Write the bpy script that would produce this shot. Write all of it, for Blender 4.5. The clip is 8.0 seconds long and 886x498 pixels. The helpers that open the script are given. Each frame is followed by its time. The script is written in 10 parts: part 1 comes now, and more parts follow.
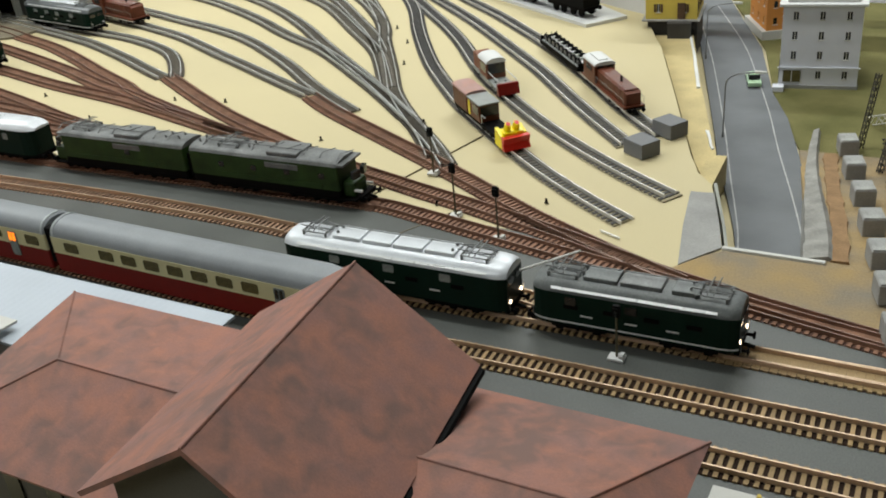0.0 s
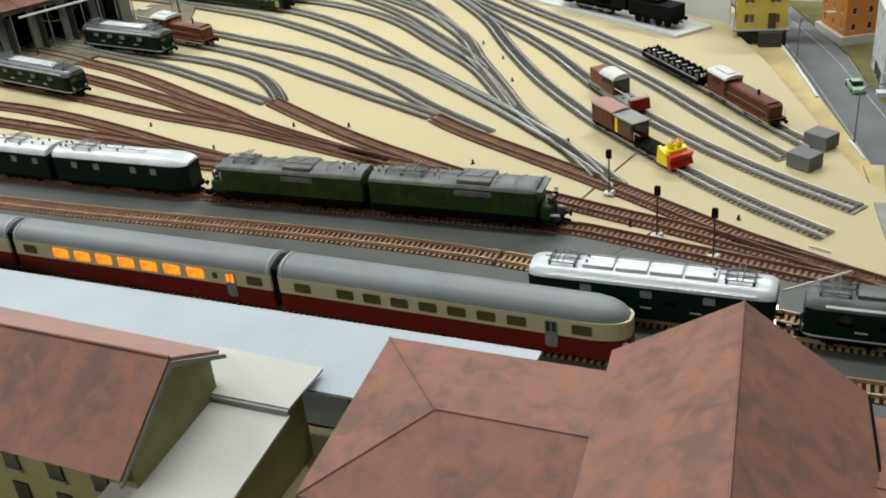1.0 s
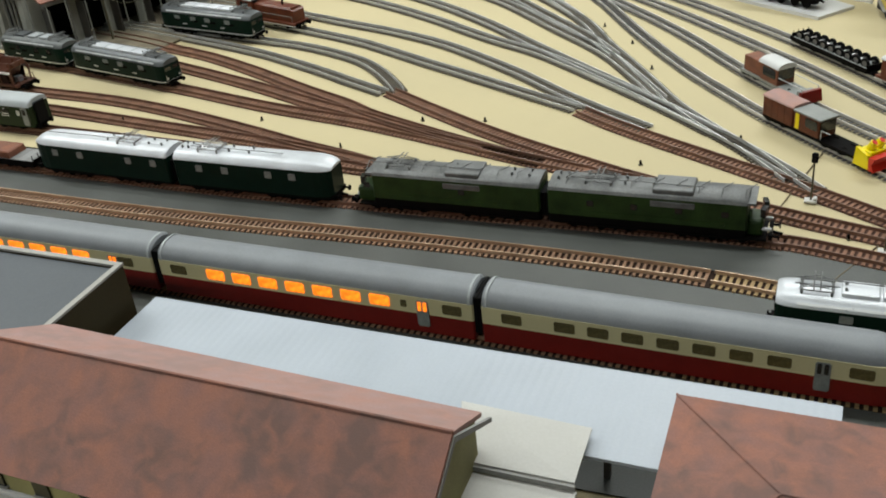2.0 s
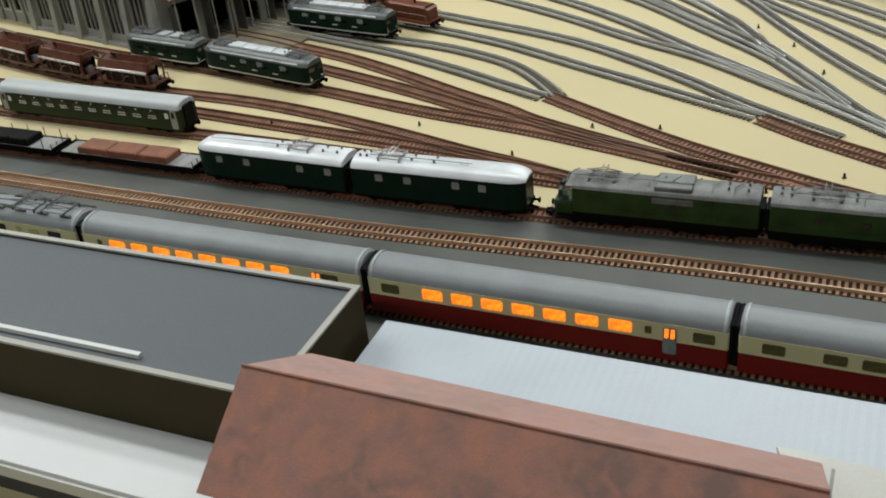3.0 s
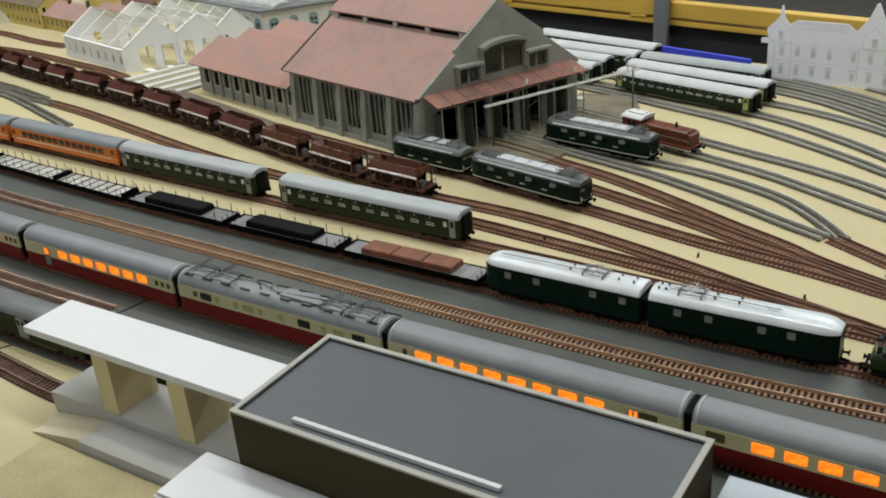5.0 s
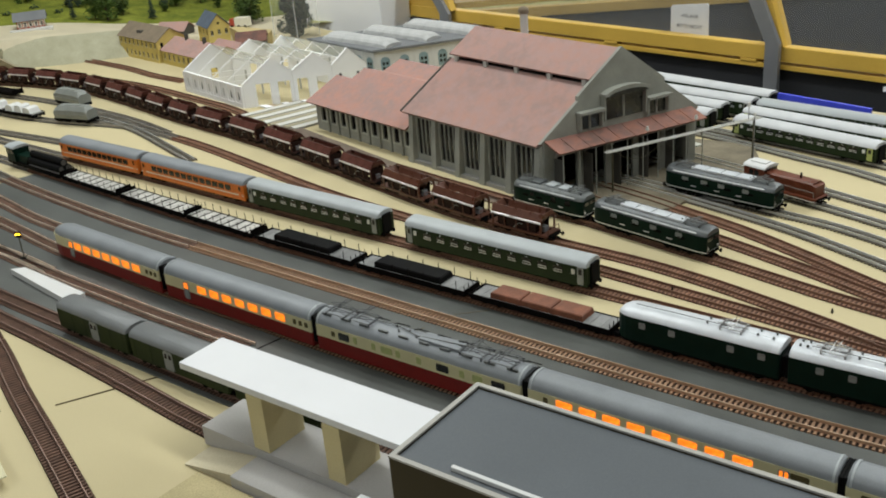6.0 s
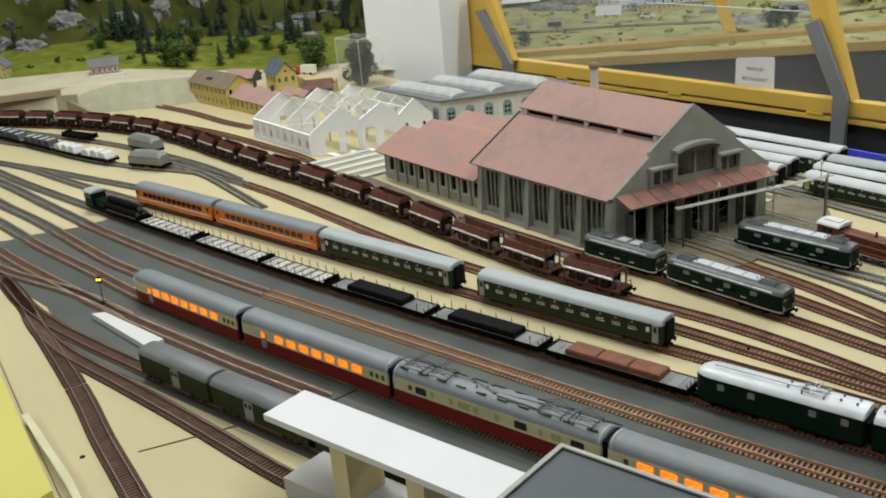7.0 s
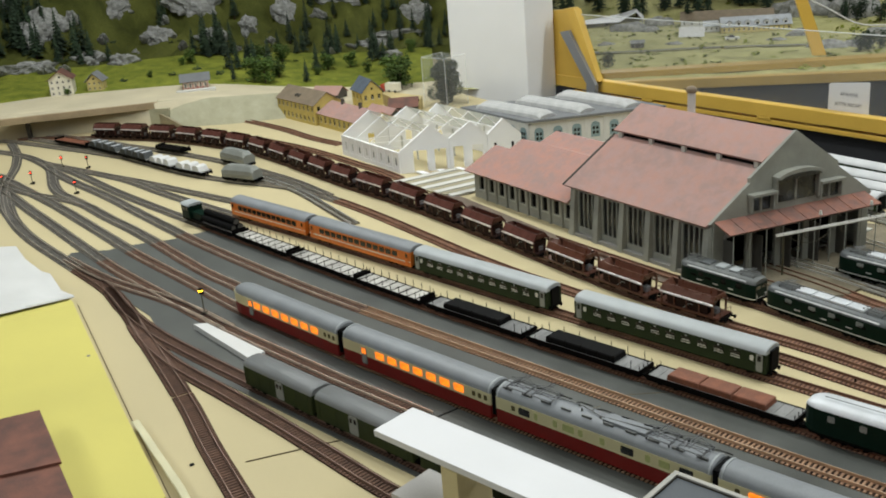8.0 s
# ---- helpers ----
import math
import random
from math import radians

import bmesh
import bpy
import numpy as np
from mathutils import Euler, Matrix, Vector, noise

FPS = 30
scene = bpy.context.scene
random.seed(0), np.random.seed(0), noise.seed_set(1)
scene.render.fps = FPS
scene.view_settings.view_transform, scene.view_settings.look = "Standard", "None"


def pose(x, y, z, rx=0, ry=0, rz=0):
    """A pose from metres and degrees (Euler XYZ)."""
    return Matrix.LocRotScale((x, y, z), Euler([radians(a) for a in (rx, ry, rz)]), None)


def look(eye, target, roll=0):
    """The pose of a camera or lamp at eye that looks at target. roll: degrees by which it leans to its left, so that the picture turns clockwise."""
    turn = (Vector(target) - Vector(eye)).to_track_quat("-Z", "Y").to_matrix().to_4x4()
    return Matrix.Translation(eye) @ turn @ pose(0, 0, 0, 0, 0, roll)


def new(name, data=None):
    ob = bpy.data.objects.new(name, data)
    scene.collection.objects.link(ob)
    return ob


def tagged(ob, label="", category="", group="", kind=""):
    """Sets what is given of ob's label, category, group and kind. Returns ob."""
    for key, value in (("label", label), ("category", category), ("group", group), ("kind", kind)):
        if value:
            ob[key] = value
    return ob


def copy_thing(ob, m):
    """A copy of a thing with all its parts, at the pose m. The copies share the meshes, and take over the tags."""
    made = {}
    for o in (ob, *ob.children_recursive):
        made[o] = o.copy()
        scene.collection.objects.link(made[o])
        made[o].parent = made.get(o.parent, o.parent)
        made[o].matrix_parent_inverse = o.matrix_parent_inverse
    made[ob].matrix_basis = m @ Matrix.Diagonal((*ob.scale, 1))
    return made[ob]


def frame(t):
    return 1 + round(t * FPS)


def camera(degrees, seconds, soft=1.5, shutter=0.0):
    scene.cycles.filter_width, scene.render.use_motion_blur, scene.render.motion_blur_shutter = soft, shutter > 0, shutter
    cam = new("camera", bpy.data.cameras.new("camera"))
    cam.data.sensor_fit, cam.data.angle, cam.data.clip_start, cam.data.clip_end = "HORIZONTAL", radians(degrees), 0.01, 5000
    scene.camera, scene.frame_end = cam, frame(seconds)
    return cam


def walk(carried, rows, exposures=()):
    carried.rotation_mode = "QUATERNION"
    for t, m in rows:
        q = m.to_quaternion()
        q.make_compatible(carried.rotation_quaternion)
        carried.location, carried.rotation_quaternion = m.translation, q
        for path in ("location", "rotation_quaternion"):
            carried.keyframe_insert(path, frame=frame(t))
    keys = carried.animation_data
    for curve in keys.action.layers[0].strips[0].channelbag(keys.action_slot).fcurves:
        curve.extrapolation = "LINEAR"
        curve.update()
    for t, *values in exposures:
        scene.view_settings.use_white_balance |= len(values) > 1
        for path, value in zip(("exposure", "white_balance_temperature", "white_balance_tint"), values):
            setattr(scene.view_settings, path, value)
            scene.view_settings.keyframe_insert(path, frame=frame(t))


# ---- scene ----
EXPOSURE = 0.14
cam = camera(48.0, 8.0, soft=1.9)
# seconds, eye, yaw, pitch, roll
ROWS = [
    (0.0, 0.0860, 0.1120, 0.3891, 30.34, -28.20, -5.92),
    (0.2, 0.0483, 0.1091, 0.3961, 30.07, -28.53, -6.57),
    (0.5, -0.0239, 0.0743, 0.4174, 27.72, -28.27, -7.45),
    (0.7, -0.0763, 0.0425, 0.4264, 25.58, -28.03, -6.16),
    (1.0, -0.1406, 0.0040, 0.4465, 25.04, -29.09, -6.09),
    (1.2, -0.1824, 0.0093, 0.4464, 24.61, -30.07, -6.03),
    (2.3, -0.3972, 0.0415, 0.4535, 24.90, -31.62, -6.53),
    (2.5, -0.4363, 0.0354, 0.4540, 25.45, -32.18, -6.59),
    (3.0, -0.5078, 0.0207, 0.4665, 25.98, -31.46, -6.49),
    (3.5, -0.5681, 0.0043, 0.4768, 28.23, -30.87, -5.89),
    (4.0, -0.6040, -0.0035, 0.4854, 29.08, -29.69, -5.16),
    (4.5, -0.6295, -0.0200, 0.4978, 31.01, -28.09, -4.86),
    (5.0, -0.6530, -0.0361, 0.5155, 33.93, -25.80, -4.77),
    (6.3, -0.7115, -0.0872, 0.5518, 39.00, -22.93, -5.00),
    (6.5, -0.7147, -0.0894, 0.5552, 39.34, -22.15, -4.99),
    (7.0, -0.7257, -0.1039, 0.5692, 40.98, -21.24, -4.96),
    (7.5, -0.7426, -0.1278, 0.5791, 43.74, -20.26, -4.96),
    (8.0, -0.7569, -0.1413, 0.5815, 44.74, -19.99, -4.80),
]
walk(cam, [(t, pose(x, y, z, 0, 0, yaw) @ pose(0, 0, 0, 90 + pitch) @ pose(0, 0, 0, 0, 0, roll)) for t, x, y, z, yaw, pitch, roll in ROWS],
     exposures=[(0.0, EXPOSURE + 0.13), (1.2, EXPOSURE + 0.08), (2.5, EXPOSURE - 0.11), (4.0, EXPOSURE - 0.15), (5.0, EXPOSURE - 0.24), (6.5, EXPOSURE - 0.18), (8.0, EXPOSURE - 0.15)])

# ---- light: a hall lit by rows of ceiling tubes ----
world = bpy.data.worlds.new("hall_air")
scene.world = world
world.use_nodes = True
world.node_tree.nodes["Background"].inputs[0].default_value = (0.97, 0.98, 1.0, 1)
world.node_tree.nodes["Background"].inputs[1].default_value = 0.012


def tube_light(x, y, z, sx, sy, watts, turn=0):
    lamp = bpy.data.lights.new("ceiling_tube", "AREA")
    lamp.shape, lamp.size, lamp.size_y, lamp.energy = "RECTANGLE", sx, sy, watts
    lamp.color = (0.955, 1.0, 0.985)
    ob = new("ceiling_tube", lamp)
    ob.matrix_world = pose(x, y, z, 0, 0, turn)
    return ob


for lx, ly, watts in ((-2.7, -1.3, 22), (-0.75, -1.3, 14), (-2.5, 0.55, 11), (-0.6, 0.95, 19), (-2.75, 1.35, 25), (-0.45, 2.6, 34), (-1.4, 4.6, 26), (-4.2, 4.6, 34)):
    tube_light(lx, ly, 1.75, 1.5, 0.18, watts)

# ---- materials ----


def mat(name, col, rough=0.6, metal=0.0, var=0.15, scale=40.0, bump=0.15, bscale=400.0, col2=None, spread=0.5, spec=0.5, each=0.0):
    m = bpy.data.materials.new(name)
    m.use_nodes = True
    nt = m.node_tree
    n, l = nt.nodes, nt.links
    bs = n["Principled BSDF"]
    tc = n.new("ShaderNodeTexCoord")
    n1 = n.new("ShaderNodeTexNoise")
    n1.inputs["Scale"].default_value, n1.inputs["Detail"].default_value = scale, 5
    n2 = n.new("ShaderNodeTexNoise")
    n2.inputs["Scale"].default_value, n2.inputs["Detail"].default_value = bscale, 3
    l.new(tc.outputs["Object"], n1.inputs["Vector"])
    l.new(tc.outputs["Object"], n2.inputs["Vector"])
    ramp = n.new("ShaderNodeValToRGB")
    a, b = max(0.0, 0.5 - spread * 0.4), min(1.0, 0.5 + spread * 0.4)
    ramp.color_ramp.elements[0].position, ramp.color_ramp.elements[1].position = a, b
    c2 = col2 or tuple(min(1, c * (1 + var)) for c in col)
    c1 = col if col2 else tuple(c * (1 - var) for c in col)
    ramp.color_ramp.elements[0].color = (*c1, 1)
    ramp.color_ramp.elements[1].color = (*c2, 1)
    l.new(n1.outputs["Fac"], ramp.inputs["Fac"])
    mix = n.new("ShaderNodeMix")
    mix.data_type, mix.blend_type = "RGBA", "OVERLAY"
    mix.inputs[0].default_value = min(0.6, var * 1.5)
    l.new(ramp.outputs["Color"], mix.inputs[6])
    l.new(n2.outputs["Fac"], mix.inputs[7])
    hs = n.new("ShaderNodeHueSaturation")
    l.new(mix.outputs[2], hs.inputs["Color"])
    if each:
        info = n.new("ShaderNodeObjectInfo")
        rng = n.new("ShaderNodeMapRange")
        rng.inputs["To Min"].default_value, rng.inputs["To Max"].default_value = 1 - each, 1 + each
        l.new(info.outputs["Random"], rng.inputs["Value"])
        l.new(rng.outputs["Result"], hs.inputs["Value"])
    l.new(hs.outputs["Color"], bs.inputs["Base Color"])
    rr = n.new("ShaderNodeMapRange")
    rr.inputs["To Min"].default_value, rr.inputs["To Max"].default_value = max(0.02, rough - 0.12), min(1, rough + 0.12)
    l.new(n1.outputs["Fac"], rr.inputs["Value"])
    l.new(rr.outputs["Result"], bs.inputs["Roughness"])
    bs.inputs["Metallic"].default_value = metal
    bs.inputs["Specular IOR Level"].default_value = spec
    if bump:
        bp = n.new("ShaderNodeBump")
        bp.inputs["Strength"].default_value, bp.inputs["Distance"].default_value = bump, 0.0006
        l.new(n2.outputs["Fac"], bp.inputs["Height"])
        l.new(bp.outputs["Normal"], bs.inputs["Normal"])
    return m


def glow(name, col, power, dark=0.35, scale=140.0):
    """A lit pane: the lamp behind it shines unevenly through."""
    m = bpy.data.materials.new(name)
    m.use_nodes = True
    n, l = m.node_tree.nodes, m.node_tree.links
    bs = n["Principled BSDF"]
    tc, nz, rg = n.new("ShaderNodeTexCoord"), n.new("ShaderNodeTexNoise"), n.new("ShaderNodeMapRange")
    nz.inputs["Scale"].default_value = scale
    l.new(tc.outputs["Object"], nz.inputs["Vector"])
    l.new(nz.outputs["Fac"], rg.inputs["Value"])
    rg.inputs["From Min"].default_value, rg.inputs["From Max"].default_value = 0.3, 0.65
    rg.inputs["To Min"].default_value, rg.inputs["To Max"].default_value = power * dark, power
    bs.inputs["Base Color"].default_value = (*[c * 0.5 for c in col], 1)
    bs.inputs["Emission Color"].default_value = (*col, 1)
    l.new(rg.outputs["Result"], bs.inputs["Emission Strength"])
    return m


def clear(name, tint=(1, 1, 1), alpha=0.12, rough=0.03):
    """Thin clear sheet: mostly see-through, with a gloss."""
    m = bpy.data.materials.new(name)
    m.use_nodes = True
    bs = m.node_tree.nodes["Principled BSDF"]
    bs.inputs["Base Color"].default_value = (*tint, 1)
    bs.inputs["Roughness"].default_value = rough
    bs.inputs["Alpha"].default_value = alpha
    return m


def roof_paint(name, main, warm, soot, dirt):
    """Painted card roof: a plain tone with warm patches and sooty blotches."""
    m = mat(name, main, 0.8, 0, 0.12, 62.0, 0.2, 900, col2=warm, spread=0.45, spec=0.3)
    n, l = m.node_tree.nodes, m.node_tree.links
    bs = n["Principled BSDF"]
    src = bs.inputs["Base Color"].links[0].from_socket
    tc = n.new("ShaderNodeTexCoord")
    nz, fine = n.new("ShaderNodeTexNoise"), n.new("ShaderNodeTexNoise")
    nz.inputs["Scale"].default_value, nz.inputs["Detail"].default_value, nz.inputs["Distortion"].default_value = 75.0, 9, 0.6
    fine.inputs["Scale"].default_value, fine.inputs["Detail"].default_value = 18.0, 4
    ml = n.new("ShaderNodeMath")
    ml.operation = "MULTIPLY"
    l.new(tc.outputs["Object"], nz.inputs["Vector"])
    l.new(tc.outputs["Object"], fine.inputs["Vector"])
    l.new(nz.outputs["Fac"], ml.inputs[0])
    l.new(fine.outputs["Fac"], ml.inputs[1])
    rg = n.new("ShaderNodeMapRange")
    rg.inputs["From Min"].default_value, rg.inputs["From Max"].default_value = 0.20, 0.38
    rg.inputs["To Min"].default_value, rg.inputs["To Max"].default_value = 0.0, dirt * 1.5
    l.new(ml.outputs[0], rg.inputs["Value"])
    mx = n.new("ShaderNodeMix")
    mx.data_type = "RGBA"
    l.new(rg.outputs["Result"], mx.inputs[0])
    l.new(src, mx.inputs[6])
    mx.inputs[7].default_value = (*soot, 1)
    l.new(mx.outputs[2], bs.inputs["Base Color"])
    return m


M = {}
M["tan"] = mat("tan_board", (0.50, 0.425, 0.245), 0.75, 0, 0.08, 5.0, 0.08, 900, spread=0.9)
M["yellowboard"] = mat("yellow_board", (0.57, 0.51, 0.13), 0.7, 0, 0.06, 6.0, 0.05, 700)
M["deck"] = mat("grey_deck_paint", (0.081, 0.085, 0.078), 0.5, 0, 0.3, 14.0, 0.2, 900, spread=0.8, spec=0.35)
M["asphalt"] = mat("asphalt", (0.145, 0.152, 0.158), 0.85, 0, 0.15, 18.0, 0.25, 1200, spec=0.3)
M["concrete"] = mat("concrete", (0.27, 0.265, 0.25), 0.8, 0, 0.15, 30.0, 0.2, 700)
M["earth"] = mat("ochre_earth", (0.17, 0.155, 0.13), 0.9, 0, 0.2, 16.0, 0.5, 600, col2=(0.36, 0.24, 0.09), spread=0.6)
M["grass"] = mat("scatter_grass", (0.10, 0.10, 0.035), 0.95, 0, 0.25, 20.0, 0.6, 800, col2=(0.20, 0.18, 0.075), spread=0.7, spec=0.1)
M["brown_rail"] = mat("rust_brown_track", (0.19, 0.102, 0.066), 0.42, 0.15, 0.2, 60.0, 0.2, 900)
M["brown_slp"] = mat("rust_brown_sleeper", (0.245, 0.130, 0.083), 0.8, 0, 0.3, 60.0, 0.2, 900, spec=0.3)
M["grey_rail"] = mat("nickel_rail", (0.56, 0.56, 0.53), 0.35, 0.3, 0.12, 40.0, 0.05, 900)
M["grey_slp"] = mat("grey_sleeper", (0.110, 0.096, 0.076), 0.8, 0, 0.2, 60.0, 0.2, 900, spec=0.3)
M["bright_rail"] = mat("bright_rail", (0.66, 0.64, 0.60), 0.42, 0.5, 0.1, 40.0, 0.03, 900)
M["black_slp"] = mat("black_sleeper", (0.045, 0.042, 0.04), 0.7, 0, 0.2, 60.0, 0.2, 900)
M["copper_rail"] = mat("coppery_rail", (0.52, 0.37, 0.25), 0.46, 0.45, 0.15, 40.0, 0.05, 900)
M["copper_slp"] = mat("ochre_sleeper", (0.24, 0.15, 0.075), 0.75, 0, 0.3, 9.0, 0.2, 900, col2=(0.36, 0.25, 0.11), each=0.25)
M["front_rail"] = mat("dark_rail", (0.23, 0.145, 0.11), 0.45, 0.4, 0.15, 40.0, 0.05, 900)
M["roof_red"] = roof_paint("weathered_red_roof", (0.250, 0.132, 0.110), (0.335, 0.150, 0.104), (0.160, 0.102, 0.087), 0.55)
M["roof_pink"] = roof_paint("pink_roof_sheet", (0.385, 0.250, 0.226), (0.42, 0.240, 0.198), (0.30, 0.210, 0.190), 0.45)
M["wall_grey"] = mat("grey_plaster_wall", (0.29, 0.292, 0.255), 0.85, 0, 0.15, 30.0, 0.3, 900)
M["wall_olive"] = mat("olive_plaster_wall", (0.30, 0.28, 0.13), 0.85, 0, 0.15, 30.0, 0.3, 900)
M["wall_dark"] = mat("dark_wall", (0.07, 0.065, 0.055), 0.8, 0, 0.15, 30.0, 0.2, 900)
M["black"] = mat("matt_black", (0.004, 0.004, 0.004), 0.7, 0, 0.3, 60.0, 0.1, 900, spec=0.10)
M["chassis"] = mat("running_gear_black", (0.0035, 0.003, 0.0028), 0.65, 0.0, 0.35, 120.0, 0.2, 900, spec=0.05)
M["steel"] = mat("wheel_steel", (0.35, 0.34, 0.33), 0.35, 0.9, 0.15, 90.0, 0.05, 900)
M["sheet"] = mat("white_corrugated_sheet", (0.43, 0.47, 0.52), 0.45, 0, 0.04, 20.0, 0.03, 500)
M["white"] = mat("white_card", (0.60, 0.60, 0.585), 0.6, 0, 0.05, 14.0, 0.05, 600)
M["offwhite"] = mat("grey_white_card", (0.55, 0.54, 0.50), 0.7, 0, 0.06, 14.0, 0.05, 600)
M["cream_pillar"] = mat("cream_pillar", (0.58, 0.50, 0.28), 0.7, 0, 0.08, 14.0, 0.1, 600)
M["kiosk_wall"] = mat("olive_brown_fascia", (0.046, 0.036, 0.017), 0.7, 0, 0.1, 20.0, 0.05, 600, spec=0.12)
M["kiosk_roof"] = mat("slate_grey_roof_board", (0.097, 0.107, 0.117), 0.5, 0, 0.1, 9.0, 0.1, 700, spread=0.8, spec=0.3)
M["kiosk_rim"] = mat("grey_rim", (0.36, 0.345, 0.31), 0.6, 0, 0.1, 20.0, 0.05, 600)
M["glass"] = mat("dark_pane", (0.018, 0.019, 0.018), 0.15, 0, 0.3, 90.0, 0.0, 600)
M["pane_grey"] = mat("grey_pane", (0.20, 0.22, 0.21), 0.15, 0, 0.2, 90.0, 0.0, 600)
M["pane_olive"] = mat("olive_pane", (0.095, 0.078, 0.030), 0.2, 0, 0.3, 160.0, 0.0, 600)
M["lit"] = glow("lit_pane", (1.0, 0.225, 0.012), 1.75, 0.30, 260)
M["lamp_white"] = glow("headlamp_glow", (1.0, 0.75, 0.5), 6.0, 0.8)
M["lamp_red"] = glow("red_signal_glow", (1.0, 0.06, 0.03), 7.0, 0.8)
M["lamp_yellow"] = glow("yellow_signal_glow", (1.0, 0.62, 0.03), 7.0, 0.8)
M["tee_cream"] = mat("cream_paint", (0.60, 0.55, 0.32), 0.4, 0, 0.05, 40.0, 0.03, 700)
M["tee_red"] = mat("maroon_paint", (0.165, 0.009, 0.006), 0.35, 0, 0.12, 60.0, 0.03, 700, spec=0.3)
M["tee_roof"] = mat("grey_coach_roof", (0.212, 0.226, 0.238), 0.5, 0, 0.1, 30.0, 0.05, 700)
M["coach_green"] = mat("coach_green_paint", (0.019, 0.031, 0.013), 0.4, 0, 0.12, 40.0, 0.04, 700, spec=0.12)
M["coach_roof"] = mat("pale_coach_roof", (0.36, 0.385, 0.39), 0.45, 0, 0.07, 30.0, 0.05, 700)
M["silver_roof"] = mat("silver_roof_paint", (0.60, 0.625, 0.65), 0.35, 0.12, 0.1, 40.0, 0.05, 700)
M["loco_green"] = mat("dark_loco_green", (0.0035, 0.015, 0.0095), 0.35, 0, 0.15, 60.0, 0.03, 700, spec=0.10)
M["loco_roof"] = mat("loco_roof_grey", (0.092, 0.100, 0.102), 0.38, 0.1, 0.2, 60.0, 0.05, 700)
M["old_green"] = mat("weathered_olive_green", (0.012, 0.030, 0.0065), 0.45, 0, 0.25, 50.0, 0.05, 700, col2=(0.030, 0.064, 0.014), spec=0.25)
M["old_roof"] = mat("sooty_roof", (0.060, 0.063, 0.060), 0.5, 0.1, 0.35, 60.0, 0.1, 700, col2=(0.21, 0.215, 0.21), spread=0.8)
M["stripe"] = mat("silver_stripe", (0.68, 0.69, 0.68), 0.3, 0.3, 0.05, 60.0, 0.02, 700)
M["orange"] = mat("orange_paint", (0.66, 0.17, 0.02), 0.4, 0, 0.1, 50.0, 0.03, 700)
M["cream"] = mat("cream_line", (0.72, 0.68, 0.55), 0.45, 0, 0.05, 50.0, 0.03, 700)
M["oxide"] = mat("oxide_brown_paint", (0.115, 0.031, 0.014), 0.38, 0, 0.25, 60.0, 0.05, 700, spec=0.3)
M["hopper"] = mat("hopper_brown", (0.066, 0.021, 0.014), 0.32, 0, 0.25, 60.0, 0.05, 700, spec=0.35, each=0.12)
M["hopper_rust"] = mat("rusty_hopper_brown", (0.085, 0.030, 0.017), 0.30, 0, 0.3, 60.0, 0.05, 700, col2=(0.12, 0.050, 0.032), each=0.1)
# darkened copy of the hopper brown: shade below the plates, put into colour
M["hopper_dark"] = mat("shaded_hopper_brown", (0.020, 0.008, 0.006), 0.6, 0, 0.25, 60.0, 0.05, 700, spec=0.15)
M["door_lime"] = mat("yellow_green_door", (0.34, 0.38, 0.12), 0.5, 0, 0.15, 60.0, 0.03, 700)
M["grey_wag"] = mat("wagon_grey", (0.24, 0.25, 0.235), 0.6, 0, 0.15, 50.0, 0.05, 700)
M["plank"] = mat("wagon_planks", (0.20, 0.19, 0.175), 0.7, 0, 0.2, 60.0, 0.2, 700)
M["rustload"] = mat("rust_orange_load", (0.180, 0.063, 0.031), 0.7, 0, 0.3, 70.0, 0.4, 700)
M["plow_yellow"] = mat("bright_yellow_plastic", (0.85, 0.68, 0.0), 0.35, 0, 0.05, 50.0, 0.03, 700)
M["plow_red"] = mat("bright_red_plastic", (0.60, 0.025, 0.012), 0.35, 0, 0.06, 50.0, 0.03, 700)
M["wood_yellow"] = mat("yellow_varnished_frame", (0.66, 0.42, 0.075), 0.4, 0, 0.08, 8.0, 0.05, 300)
M["grey_metal"] = mat("grey_metal_bar", (0.26, 0.27, 0.29), 0.4, 0.4, 0.08, 20.0, 0.05, 500)
M["curtain"] = mat("black_cloth", (0.018, 0.019, 0.022), 0.9, 0, 0.15, 10.0, 0.2, 300)
M["wall_white"] = mat("white_hall_paint", (0.88, 0.88, 0.88), 0.7, 0, 0.03, 5.0, 0.05, 300)
M["hall_wall_far"] = mat("grey_hall_paint", (0.15, 0.15, 0.155), 0.8, 0, 0.06, 3.0, 0.05, 300)
M["hall_floor"] = mat("dark_hall_floor", (0.05, 0.052, 0.058), 0.55, 0, 0.1, 4.0, 0.05, 100)
M["clear"] = clear("clear_sheet", (0.95, 0.97, 0.96), 0.05)
M["frosted"] = clear("frosted_sheet", (0.85, 0.88, 0.86), 0.45, 0.3)
M["block_grey"] = mat("dark_card_block", (0.145, 0.147, 0.152), 0.7, 0, 0.12, 30.0, 0.2, 900)
M["line_white"] = mat("road_line_white", (0.36, 0.36, 0.35), 0.8, 0, 0.25, 80.0, 0.1, 900)
M["plaster"] = mat("grey_plaster", (0.16, 0.155, 0.14), 0.9, 0, 0.2, 50.0, 0.7, 500, col2=(0.34, 0.33, 0.30), spread=0.7)
M["rust_earth"] = mat("rust_earth", (0.20, 0.115, 0.05), 0.95, 0, 0.25, 60.0, 0.6, 700, col2=(0.30, 0.18, 0.085))
M["tan_rough"] = mat("rough_tan_board", (0.50, 0.40, 0.19), 0.85, 0, 0.15, 30.0, 0.6, 500)
M["pale_top"] = mat("pale_concrete", (0.34, 0.34, 0.32), 0.85, 0, 0.25, 70.0, 0.3, 900)
